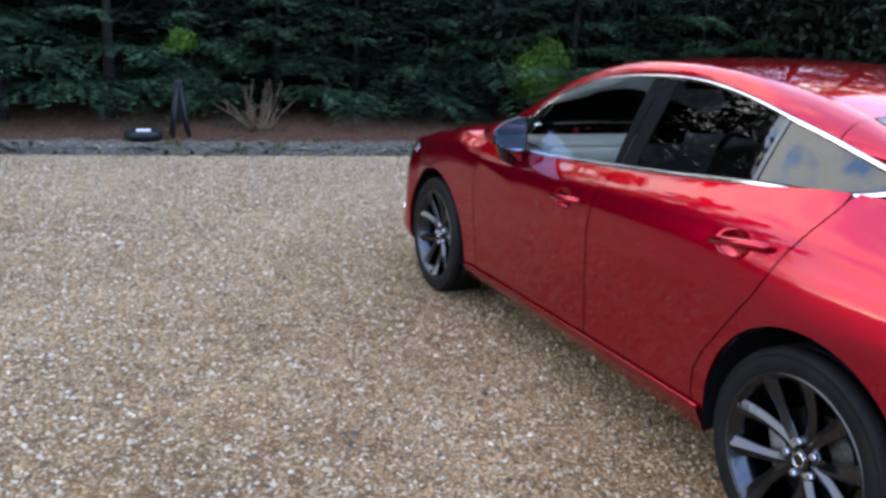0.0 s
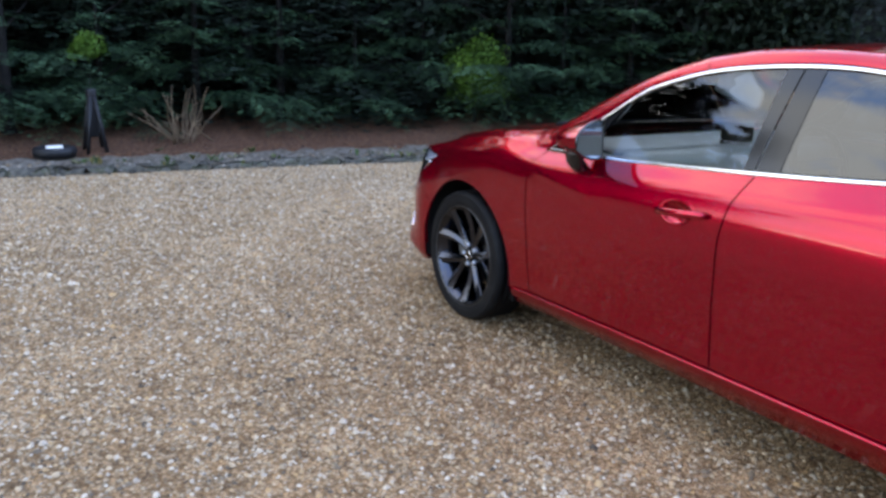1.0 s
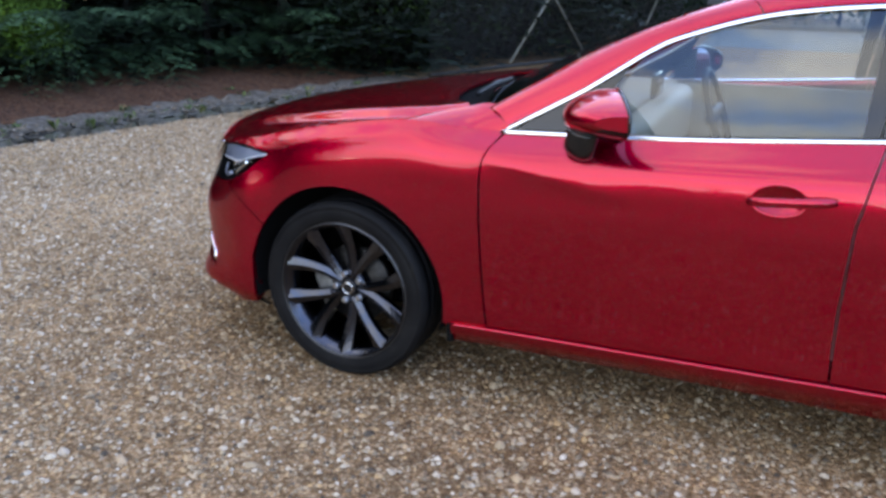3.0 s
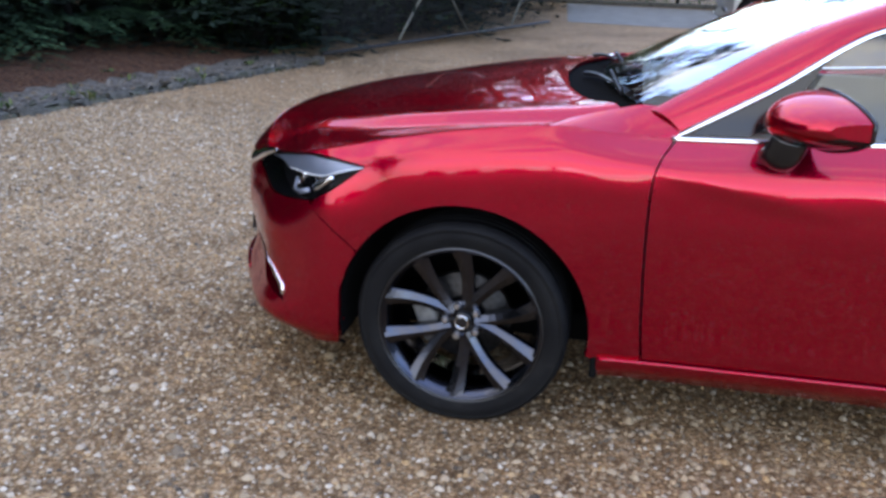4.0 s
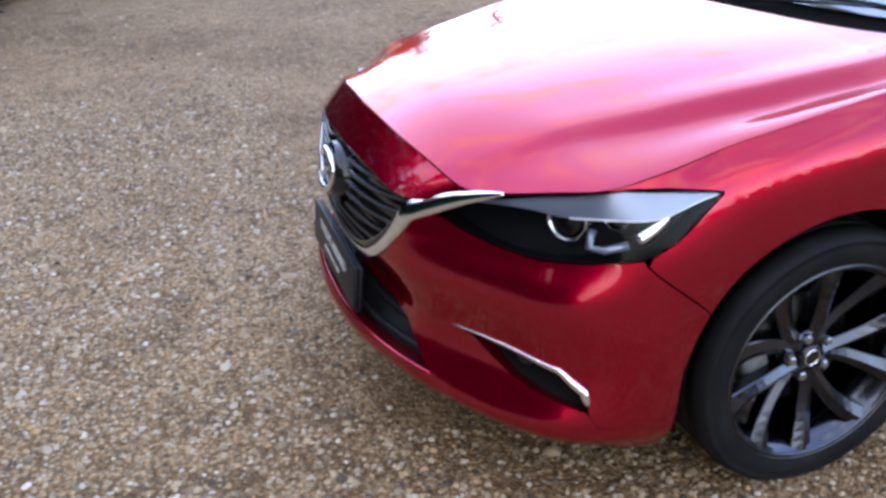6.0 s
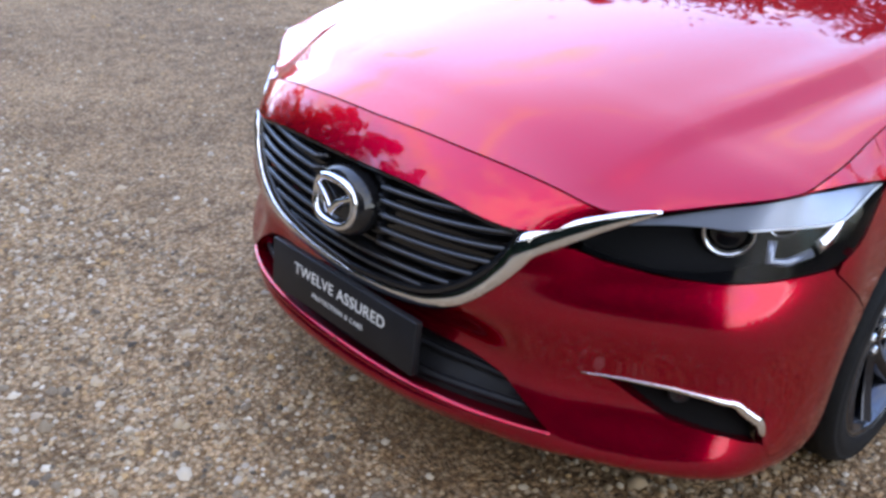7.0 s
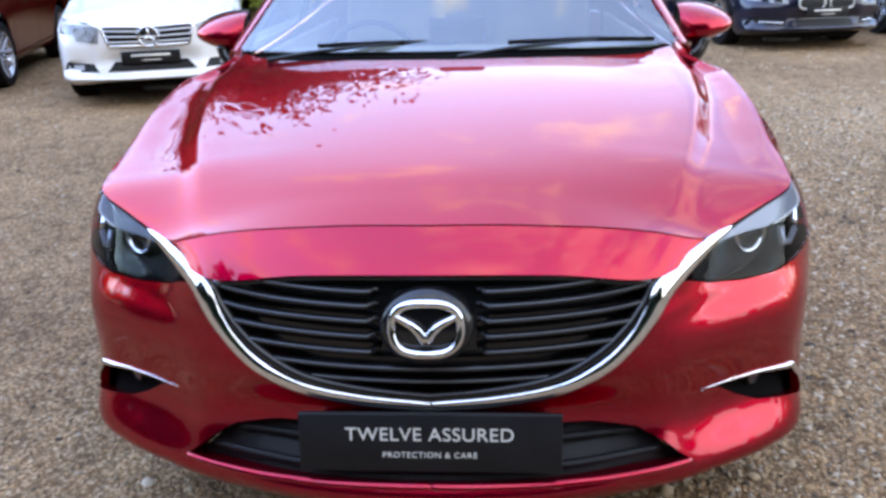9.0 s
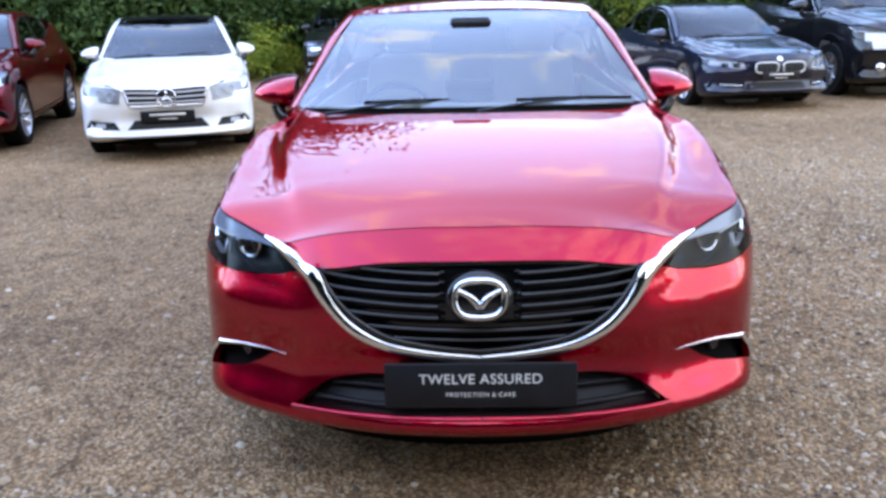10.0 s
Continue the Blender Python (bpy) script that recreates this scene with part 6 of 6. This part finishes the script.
# ---------------------------------------------------------------- small things by the kerb
disc = thing("black_disc", pose(6.15, 2.18, .075), "round black rubber ring lid with a pale label on the grit", "lid")
lathe("lid", [(0, .085), (.12, .088), (.14, .105), (.175, .118), (.21, .105), (.225, .065), (.21, .015), (.17, 0), (0, 0)], BLACK_PLASTIC, disc, "", 48).matrix_local = Matrix.Rotation(radians(90), 4, "X")
block("paper_label", (-.07, -.08, .086), (.07, .08, .118), PLATE_TEXT, disc, "pale paper label", .001)
stand = thing("folding_stand", pose(6.38, 1.74, .075), "black folding stand beside the lid", "stand")
for sx, sy in ((-.16, -.10), (.16, -.10), (-.16, .10), (.16, .10)):
    tube("leg", [(sx, sy, 0), (sx * .3, sy * .2, .62)], .022, BLACK_PLASTIC, stand, "", 8)
block("panel", (-.055, -.05, .18), (.055, .05, .60), BLACK_PLASTIC, stand, "black upright panel", .01)
block("head", (-.06, -.05, .58), (.06, .05, .70), BLACK_PLASTIC, stand, "", .02)

# ---------------------------------------------------------------- fence of netting along the drive
FENCE_IRON = mottled("black_iron", [(0.3, (0.012, 0.012, 0.012)), (0.7, (0.030, 0.029, 0.028))], 15, 0.6, 0.3)
FENCE_GREY = mottled("weathered_rail", [(0.3, (0.13, 0.13, 0.11)), (0.7, (0.24, 0.24, 0.20))], 12, 0.7, 0.3)
fence = thing("netting_fence", pose(3.52, -7.35, 0), "tall black netting fence with pale braced posts", "fence")
fa, fb = np.array([3.52, -7.35]), np.array([1.27, -14.55])
fl = float(np.linalg.norm(fb - fa))
fd = (fb - fa) / fl
spot = lambda q, z: (fd[0] * q, fd[1] * q, z)
for q, r, m, lab in ((0, .055, FENCE_IRON, "black iron end post"), (fl, .075, FENCE_IRON, "black iron end post"), (1.85, .035, FENCE_GREY, "pale grey post"), (3.98, .035, FENCE_GREY, "pale grey post"), (5.75, .035, FENCE_GREY, "pale grey post")):
    tube("post", [spot(q, -.1), spot(q, 2.35)], r, m, fence, lab, 10)
for z in (.10, 2.28):
    tube("rail", [spot(0, z), spot(fl, z)], .028, FENCE_IRON, fence, "", 8)
for q0, q1 in ((1.85, 3.98), (3.98, 1.85), (5.75, 7.4)):
    tube("brace", [spot(q0, .15), spot(q1, 2.2)], .018, FENCE_GREY, fence, "thin diagonal brace", 6)
V, F = [], []
for k in range(int(fl / .045)):
    q = k * .045
    V += [spot(q, .12), spot(q + .005, .12), spot(q + .005, 2.26), spot(q, 2.26)]
for k in range(48):
    z = .12 + k * .045
    V += [spot(0, z), spot(fl, z), spot(fl, z + .005), spot(0, z + .005)]
net = new("netting", fast_mesh("netting", V, np.arange(len(V)).reshape(-1, 4), FENCE_IRON))
net.parent = fence
tagged(net, "fine black netting", kind="stuff")
foot = thing("corner_stone", pose(3.45, -7.0, 0), "grey stone block at the kerb's end", "stone")
block("stone", (-.07, -.08, 0), (.07, .08, .11), KERB_STONE, foot, "", .03)
far = mesh_object("far_drive", [(1.0, -16.0, .006), (1.6, -23.2, .006), (-16, -21.0, .006), (-14, -14.5, .006)], [(0, 1, 2, 3)], TARMAC, smooth=False)
tagged(far, "pale worn tarmac of the far drive", "drive", kind="structure")
far_kerb = block("far_kerb", (-18, -23.6, 0), (4, -23.3, .12), KERB_STONE, None, bevel=.02)
tagged(far_kerb, "long pale kerb before the far hedge", "kerb", kind="structure")

# ---------------------------------------------------------------- parked cars across the yard
SKIP = {"grille_slat", "slat_edge", "grille_trim", "grille_back", "grille_frame", "grille_brow", "badge_pod", "badge", "badge_wing", "front_plate", "plate_holder", "plate_edge", "large_lettering", "small_lettering",
        "wheel", "arch_liner", "intake_slat", "halo_ring", "inner_lamp", "projector", "lamp_bracket", "turn_lamp", "mirror_rim", "wiper_blade", "fog_ring", "cap_ring", "sensor_housing"}
u, w = np.meshgrid(np.linspace(0, 1, 30), np.linspace(0, 1, 12), indexing="ij")
s = SY(.50) * u
zl = lane(grille_low, s) - .004
FILL, FILL_N = SKIN.place(s, zl + (TOP(s) - zl) * w, -.002)
PLAIN = lambda n: n.split(".")[0]


def on_nose(warp, ys, zs, off):
    """Points just off a warped nose, at widths ys and heights zs of the first body."""
    ys, zs = np.asarray(ys, float), np.asarray(zs, float)
    P, _ = SKIN.place(SY(np.abs(ys)), zs, off)
    P[:, 1] *= np.sign(ys) + (ys == 0)
    return warp(P)


lamp_fill, lamp_fill_n = lamp_sheet("", -.003, None, "")
fog_u, fog_w = np.meshgrid(np.linspace(s_fog0, s_fog1 + .3, 30), np.linspace(0, 1, 5), indexing="ij")
fog_fill, fog_fill_n = SKIN.place(fog_u, lane(fog_low, fog_u) - .004 + (lane(fog_top, fog_u) - lane(fog_low, fog_u) + .008) * fog_w, -.003)
in_u, in_w = np.meshgrid(np.linspace(0, s_tip, 24), np.linspace(0, 1, 5), indexing="ij")
in_fill, in_fill_n = SKIN.place(in_u, lane(intake_low, in_u) - .004 + (lane(intake_top, in_u) - lane(intake_low, in_u) + .008) * in_w, -.003)
OWN_FACE = ("headlamp", "lens", "light_bar", "fog_trim", "fog_recess", "fog_lamp", "lower_intake", "lip_edge")


def patch(name, warp, corners, off, mat, root, label="", n=14, m=8, side=1):
    """A four-cornered piece lying on a warped nose; corners as (width, height): inner low, outer low, outer high, inner high."""
    c = np.array(corners, float)
    u, w = np.meshgrid(np.linspace(0, 1, n), np.linspace(0, 1, m), indexing="ij")
    q = ((1 - u) * (1 - w))[..., None] * c[0] + (u * (1 - w))[..., None] * c[1] + (u * w)[..., None] * c[2] + ((1 - u) * w)[..., None] * c[3]
    G = on_nose(warp, q[..., 0].ravel() * side, q[..., 1].ravel(), off).reshape(n, m, 3)
    return sheet(name, G, mat, root, label, flange=.012, flip=side < 0)


def parked_car(name, m, paint, label, warp, dark_roof=False, rims=None, extra=(), r=.335, lamps=LAMP_CHROME, trim=None):
    """A parked car: the same kinds of panel, bent to another body's proportions, with its own wheels."""
    root = thing(name, m, label, "car", "cars parked across the yard")
    for ob in list(red_car.children_recursive):
        kind = PLAIN(ob.name)
        if ob.type != "MESH" or kind in SKIP or kind in extra or PLAIN(ob.parent.name) == "wheel":
            continue
        me = ob.data.copy()
        base = ob.matrix_local if ob.parent == red_car else ob.parent.matrix_local @ ob.matrix_local
        co = np.empty(len(me.vertices) * 3, np.float32)
        me.vertices.foreach_get("co", co)
        B = np.array(base)
        P = co.reshape(-1, 3) @ B[:3, :3].T + B[:3, 3]
        me.vertices.foreach_set("co", warp(P.astype(float)).astype(np.float32).ravel())
        if me.materials[0] == RED:
            me.materials[0] = GLOSS_BLACK if dark_roof and kind == "roof" else paint
        if me.materials[0] == LAMP_DARK:
            me.materials[0] = lamps
        if me.materials[0] in (GLASS, SIDE_GLASS):
            me.materials[0] = PARKED_GLASS
        if trim and me.materials[0] == CHROME:
            me.materials[0] = trim
        me.update()
        c = new(kind, me)
        c.parent = root
        if ob.get("label"):
            tagged(c, ob["label"].replace("red ", "").replace("glossy ", "painted ") if me.materials[0] != RED_LENS else ob["label"])
    for side in (1, -1):
        sheet("front_panel", warp((FILL * (1, side, 1)).reshape(-1, 3)).reshape(FILL.shape), paint, root, "", flange=0, flip=side < 0)
        if "headlamp" in extra:
            for G in (lamp_fill, fog_fill, in_fill):
                sheet("front_panel", warp((G * (1, side, 1)).reshape(-1, 3)).reshape(G.shape), paint, root, "", flange=0, flip=side < 0)
        for x in (0, -2.83):
            p = warp(np.array([[x, .7925 * side, r]]))[0]
            wheel(root, p[0], p[1], side, r, .245, "silver alloy wheel", rims or ALLOY_BRIGHT, turn=.4 + x)
            wheel_well(root, p[0], p[1], side, .40)
    return root


def show_plate(root, x, z):
    b = block("front_plate", (x - .006, -.26, z - .056), (x + .008, .26, z + .056), PLATE_BLACK, root, "black show plate with pale bars", .003)
    block("text_bar", (x + .008, -.17, z + .006), (x + .010, .17, z + .026), PLATE_TEXT, b, "", 0)
    block("text_bar", (x + .008, -.09, z - .030), (x + .010, .09, z - .022), PLATE_TEXT, b, "", 0)


def scaled(fx, fy, fz, lift=0.0, blunt=0.0):
    def warp(P):
        Q = P * (fx, fy, fz)
        Q[:, 2] += lift * np.clip((P[:, 2] - .45) / .4, 0, 1)
        if blunt:
            k = np.clip((P[:, 0] - .2) / .6, 0, 1)
            Q[:, 0] += blunt * k * np.abs(P[:, 1]) ** 1.5
            Q[:, 2] += .5 * blunt * k * np.clip((P[:, 2] - .5) / .3, 0, 1)
        return Q
    return warp


def square_nose(P):
    """A shorter, boxier saloon with a blunter front."""
    Q = P * (.95, .935, .93)
    Q[:, 2] += .035 * np.clip((P[:, 2] - 1.05) / .3, 0, 1)
    k = np.clip((P[:, 0] - .1) / .6, 0, 1)
    Q[:, 0] += .17 * k * np.abs(P[:, 1]) ** 1.6
    Q[:, 2] += .03 * k * np.clip((P[:, 2] - .5) / .3, 0, 1) * np.clip(np.abs(P[:, 1]) / .5, 0, 1) * np.clip((.95 - P[:, 2]) / .1, 0, 1)
    return Q


white = parked_car("white_saloon", pose(-6.08, -3.26, 0, 0, 0, 16.5), WHITE, "white saloon with a black glass roof parked on the gravel", square_nose, True, extra=OWN_FACE, trim=BLACK_PLASTIC)
yy = np.linspace(-.43, .43, 30)
back = np.stack([on_nose(square_nose, yy * (.86 + .14 * q), np.full(30, .590 + .160 * q), .006) for q in np.linspace(0, 1, 6)], 1)
sheet("grille_back", back, GLOSS_BLACK, white, "black grille", flange=0)
for k, z in enumerate((.618, .665, .712)):
    tube("grille_slat", on_nose(square_nose, yy * (.88 + .05 * k), np.full(30, z), .016), .012, SATIN, white, "silver grille louvre", 8, .8)
rim = np.concatenate([np.linspace(-.43, .43, 24), np.linspace(.425, .375, 8), np.linspace(.37, -.37, 20), np.linspace(-.375, -.43, 8)])
rz = np.concatenate([np.full(24, .752), np.linspace(.745, .592, 8), np.full(20, .584), np.linspace(.592, .752, 8)])
tube("grille_surround", on_nose(square_nose, rim, rz, .014), .013, CHROME, white, "chrome grille surround", 8, 1, (1, 0, 0))
a = np.linspace(0, 2 * np.pi, 33)
w_face = float(on_nose(square_nose, [0.0], [.66], 0)[0, 0])
tube("round_badge", np.stack([np.full(33, w_face + .035), .088 * np.cos(a), .625 + .088 * np.sin(a)], 1), .010, CHROME, white, "round chrome badge", 8, 1, (1, 0, 0), caps=False)
pad = lathe("badge_back", [(0, .022), (.085, .022), (.088, .0)], GLOSS_BLACK, white, "", 32)
pad.matrix_local = Matrix.Translation((w_face, 0, .625)) @ Matrix.Rotation(radians(-90), 4, "Z")
for t in (90, 210, 330):
    tube("badge_spoke", [(w_face + .036, 0, .625), (w_face + .034, .08 * math.cos(radians(t)), .625 + .08 * math.sin(radians(t)))], (.018, .006), CHROME, white, "", 6)
patch("lower_intake", square_nose, [(-.42, .345), (.42, .345), (.34, .440), (-.34, .440)], .004, BLACK_PLASTIC, white, "black lower air intake", 24)
for side in (1, -1):
    lamp = patch("headlamp", square_nose, [(.475, .605), (.825, .640), (.800, .770), (.455, .742)], .006, PARKED_LAMP, white, "clear headlamp with silver reflectors", side=side)
    patch("lens", square_nose, [(.475, .605), (.825, .640), (.800, .770), (.455, .742)], .020, LENS, lamp, "", side=side)
    for y0, z0 in ((.545, .672), (.655, .690)):
        bowl = on_nose(square_nose, (y0 + .045 * np.cos(a)) * side, z0 + .042 * np.sin(a), .013)
        tube("lamp_bowl", bowl, .006, SATIN, lamp, "silver lamp bowl", 6, 1, (1, 0, 0), caps=False)
    pocket = patch("fog_recess", square_nose, [(.50, .345), (.77, .345), (.80, .435), (.56, .425)], .005, BLACK_PLASTIC, white, "black fog lamp pocket", side=side)
    patch("fog_lamp", square_nose, [(.65, .365), (.74, .365), (.75, .415), (.66, .415)], .012, PARKED_LAMP, pocket, "silver fog lamp", 6, 4, side=side)
tube("bumper_ledge", on_nose(square_nose, np.linspace(-.80, .80, 41), np.full(41, .285), .012), .016, WHITE, white, "", 8)
show_plate(white, w_face + .03, .445)


def low_nose(P):
    """A long saloon with a low, rounded front."""
    Q = P * (1.0, 1.0, .87)
    Q[:, 2] += .115 * np.clip((P[:, 2] - .95) / .45, 0, 1)
    k = np.clip((P[:, 0] - .2) / .6, 0, 1)
    Q[:, 0] += .10 * k * np.abs(P[:, 1]) ** 1.5
    return Q


blue = parked_car("dark_blue_saloon", pose(-9.14, 3.95, 0, 0, 0, 10), NAVY, "dark blue saloon with twin chrome grilles parked across the yard", low_nose, extra=OWN_FACE, r=.345)
patch("lower_intake", low_nose, [(-.38, .330), (.38, .330), (.33, .430), (-.33, .430)], .004, BLACK_PLASTIC, blue, "black lower air intake", 24)
for side in (1, -1):
    cy = .188 * side
    ring_c = on_nose(low_nose, cy + .165 * np.cos(a) * (1 - .08 * np.cos(4 * a)), .645 + .080 * np.sin(a) * (1 - .10 * np.cos(4 * a)), .018)
    tube("kidney_grille", ring_c, .011, SATIN, blue, "chrome kidney-shaped grille ring", 8, 1, (1, 0, 0), caps=False)
    V = np.vstack([ring_c - (.004, 0, 0), [ring_c.mean(0) - (.002, 0, 0)]])
    fill = mesh_object("grille_fill", V, [(i, i + 1, 33) for i in range(32)], BLACK_PLASTIC, blue, "", False)
    for q in np.linspace(-.12, .12, 7):
        h = .070 * math.sqrt(1 - (q / .17) ** 2)
        tube("grille_rib", on_nose(low_nose, np.full(5, cy + q), .645 + np.linspace(-h, h, 5), .016), .004, SLAT_EDGE, fill, "", 5)
    lamp = patch("headlamp", low_nose, [(.46, .640), (.84, .665), (.83, .755), (.48, .722)], .006, PARKED_LAMP, blue, "clear headlamp with silver reflectors", side=side)
    patch("lens", low_nose, [(.46, .640), (.84, .665), (.83, .755), (.48, .722)], .018, LENS, lamp, "", side=side)
    for y0 in (.52, .64):
        patch("lamp_unit", low_nose, [(y0, .655), (y0 + .08, .66), (y0 + .08, .715), (y0, .71)], .010, LAMP_DARK, lamp, "dark projector", 6, 4, side=side)
    patch("fog_recess", low_nose, [(.46, .350), (.76, .350), (.78, .440), (.50, .430)], .005, BLACK_PLASTIC, blue, "black side intake", side=side)
    tube("bumper_trim", on_nose(low_nose, np.linspace(.50, .74, 10) * side, np.linspace(.385, .392, 10), .016), .008, CHROME, blue, "chrome bumper strip", 6)
emblem = lathe("round_emblem", [(0, .008), (.036, .006), (.040, 0)], LAMP_WHITE, blue, "small round pale emblem", 24)
emblem.matrix_local = Matrix.Translation(on_nose(low_nose, [0.0], [.770], .004)[0]) @ Matrix.Rotation(radians(-90), 4, "Z") @ Matrix.Rotation(radians(40), 4, "X")
show_plate(blue, 1.0, .46)


def tall_body(P):
    Q = P * (.93, 1.04, 1.0)
    Q[:, 2] = P[:, 2] * 1.06 + .16 * np.clip((P[:, 2] - .40) / .45, 0, 1) + .10 * np.clip((P[:, 2] - .95) / .4, 0, 1)
    Q[:, 0] += .25 * np.clip((P[:, 0] + .1) / .9, 0, 1) * np.abs(P[:, 1]) ** 1.5
    return Q


suv = parked_car("black_off_roader", pose(-10.10, 6.38, 0, 0, 0, 9), BLACK_PAINT, "tall black off-road car parked beside the blue saloon", tall_body, extra=OWN_FACE, r=.385)
for side in (1, -1):
    b = patch("headlamp", tall_body, [(.50, .60), (.80, .60), (.80, .755), (.50, .755)], .012, LAMP_WHITE, suv, "bright square headlamp", side=side)
    patch("lens", tall_body, [(.50, .60), (.80, .60), (.80, .755), (.50, .755)], .024, LENS, b, "", side=side)
    fogo = lathe("round_fog_lamp", [(0, .02), (.05, .015), (.07, 0), (.07, -.05)], LAMP_CHROME, suv, "round silver fog lamp", 24)
    fogo.matrix_local = Matrix.Translation(on_nose(tall_body, [.62 * side], [.42], .004)[0]) @ Matrix.Rotation(radians(-90), 4, "Z")
for z in (.60, .65, .70):
    tube("grille_bar", on_nose(tall_body, np.linspace(-.40, .40, 14), np.full(14, z), .012), .016, SATIN, suv, "silver grille bar", 8)
show_plate(suv, 1.0, .50)


def estate_body(P):
    Q = P * (.92, .96, 1.03)
    k = np.clip((-P[:, 0] - 1.8) / 1.4, 0, 1) * np.clip((P[:, 2] - .9) / .25, 0, 1)
    Q[:, 2] += k * (1.40 - P[:, 2]).clip(0, .4) * .85 * np.clip((P[:, 2] - .98) / .08, 0, 1)
    return Q


red_two = parked_car("dark_red_hatchback", pose(-6.25, -5.95, 0, 0, 0, 14), DULL_RED, "dark red family car parked beside the white saloon", estate_body, trim=BLACK_PLASTIC)
silver = parked_car("silver_car", pose(-12.6, 1.55, 0, 0, 0, -8), SILVER, "silver car half hidden behind the red saloon", scaled(.93, .96, 1.0))
dark_far = parked_car("black_hatchback", pose(-13.2, -2.2, 0, 0, 0, 6), BLACK_PAINT, "black car standing before the hedge", scaled(.92, .96, 1.02))
grey_far = parked_car("grey_car", pose(-3.05, -16.7, 0, 0, 0, -12), SILVER, "grey car parked at the far end of the drive", scaled(.93, .97, 1.02))
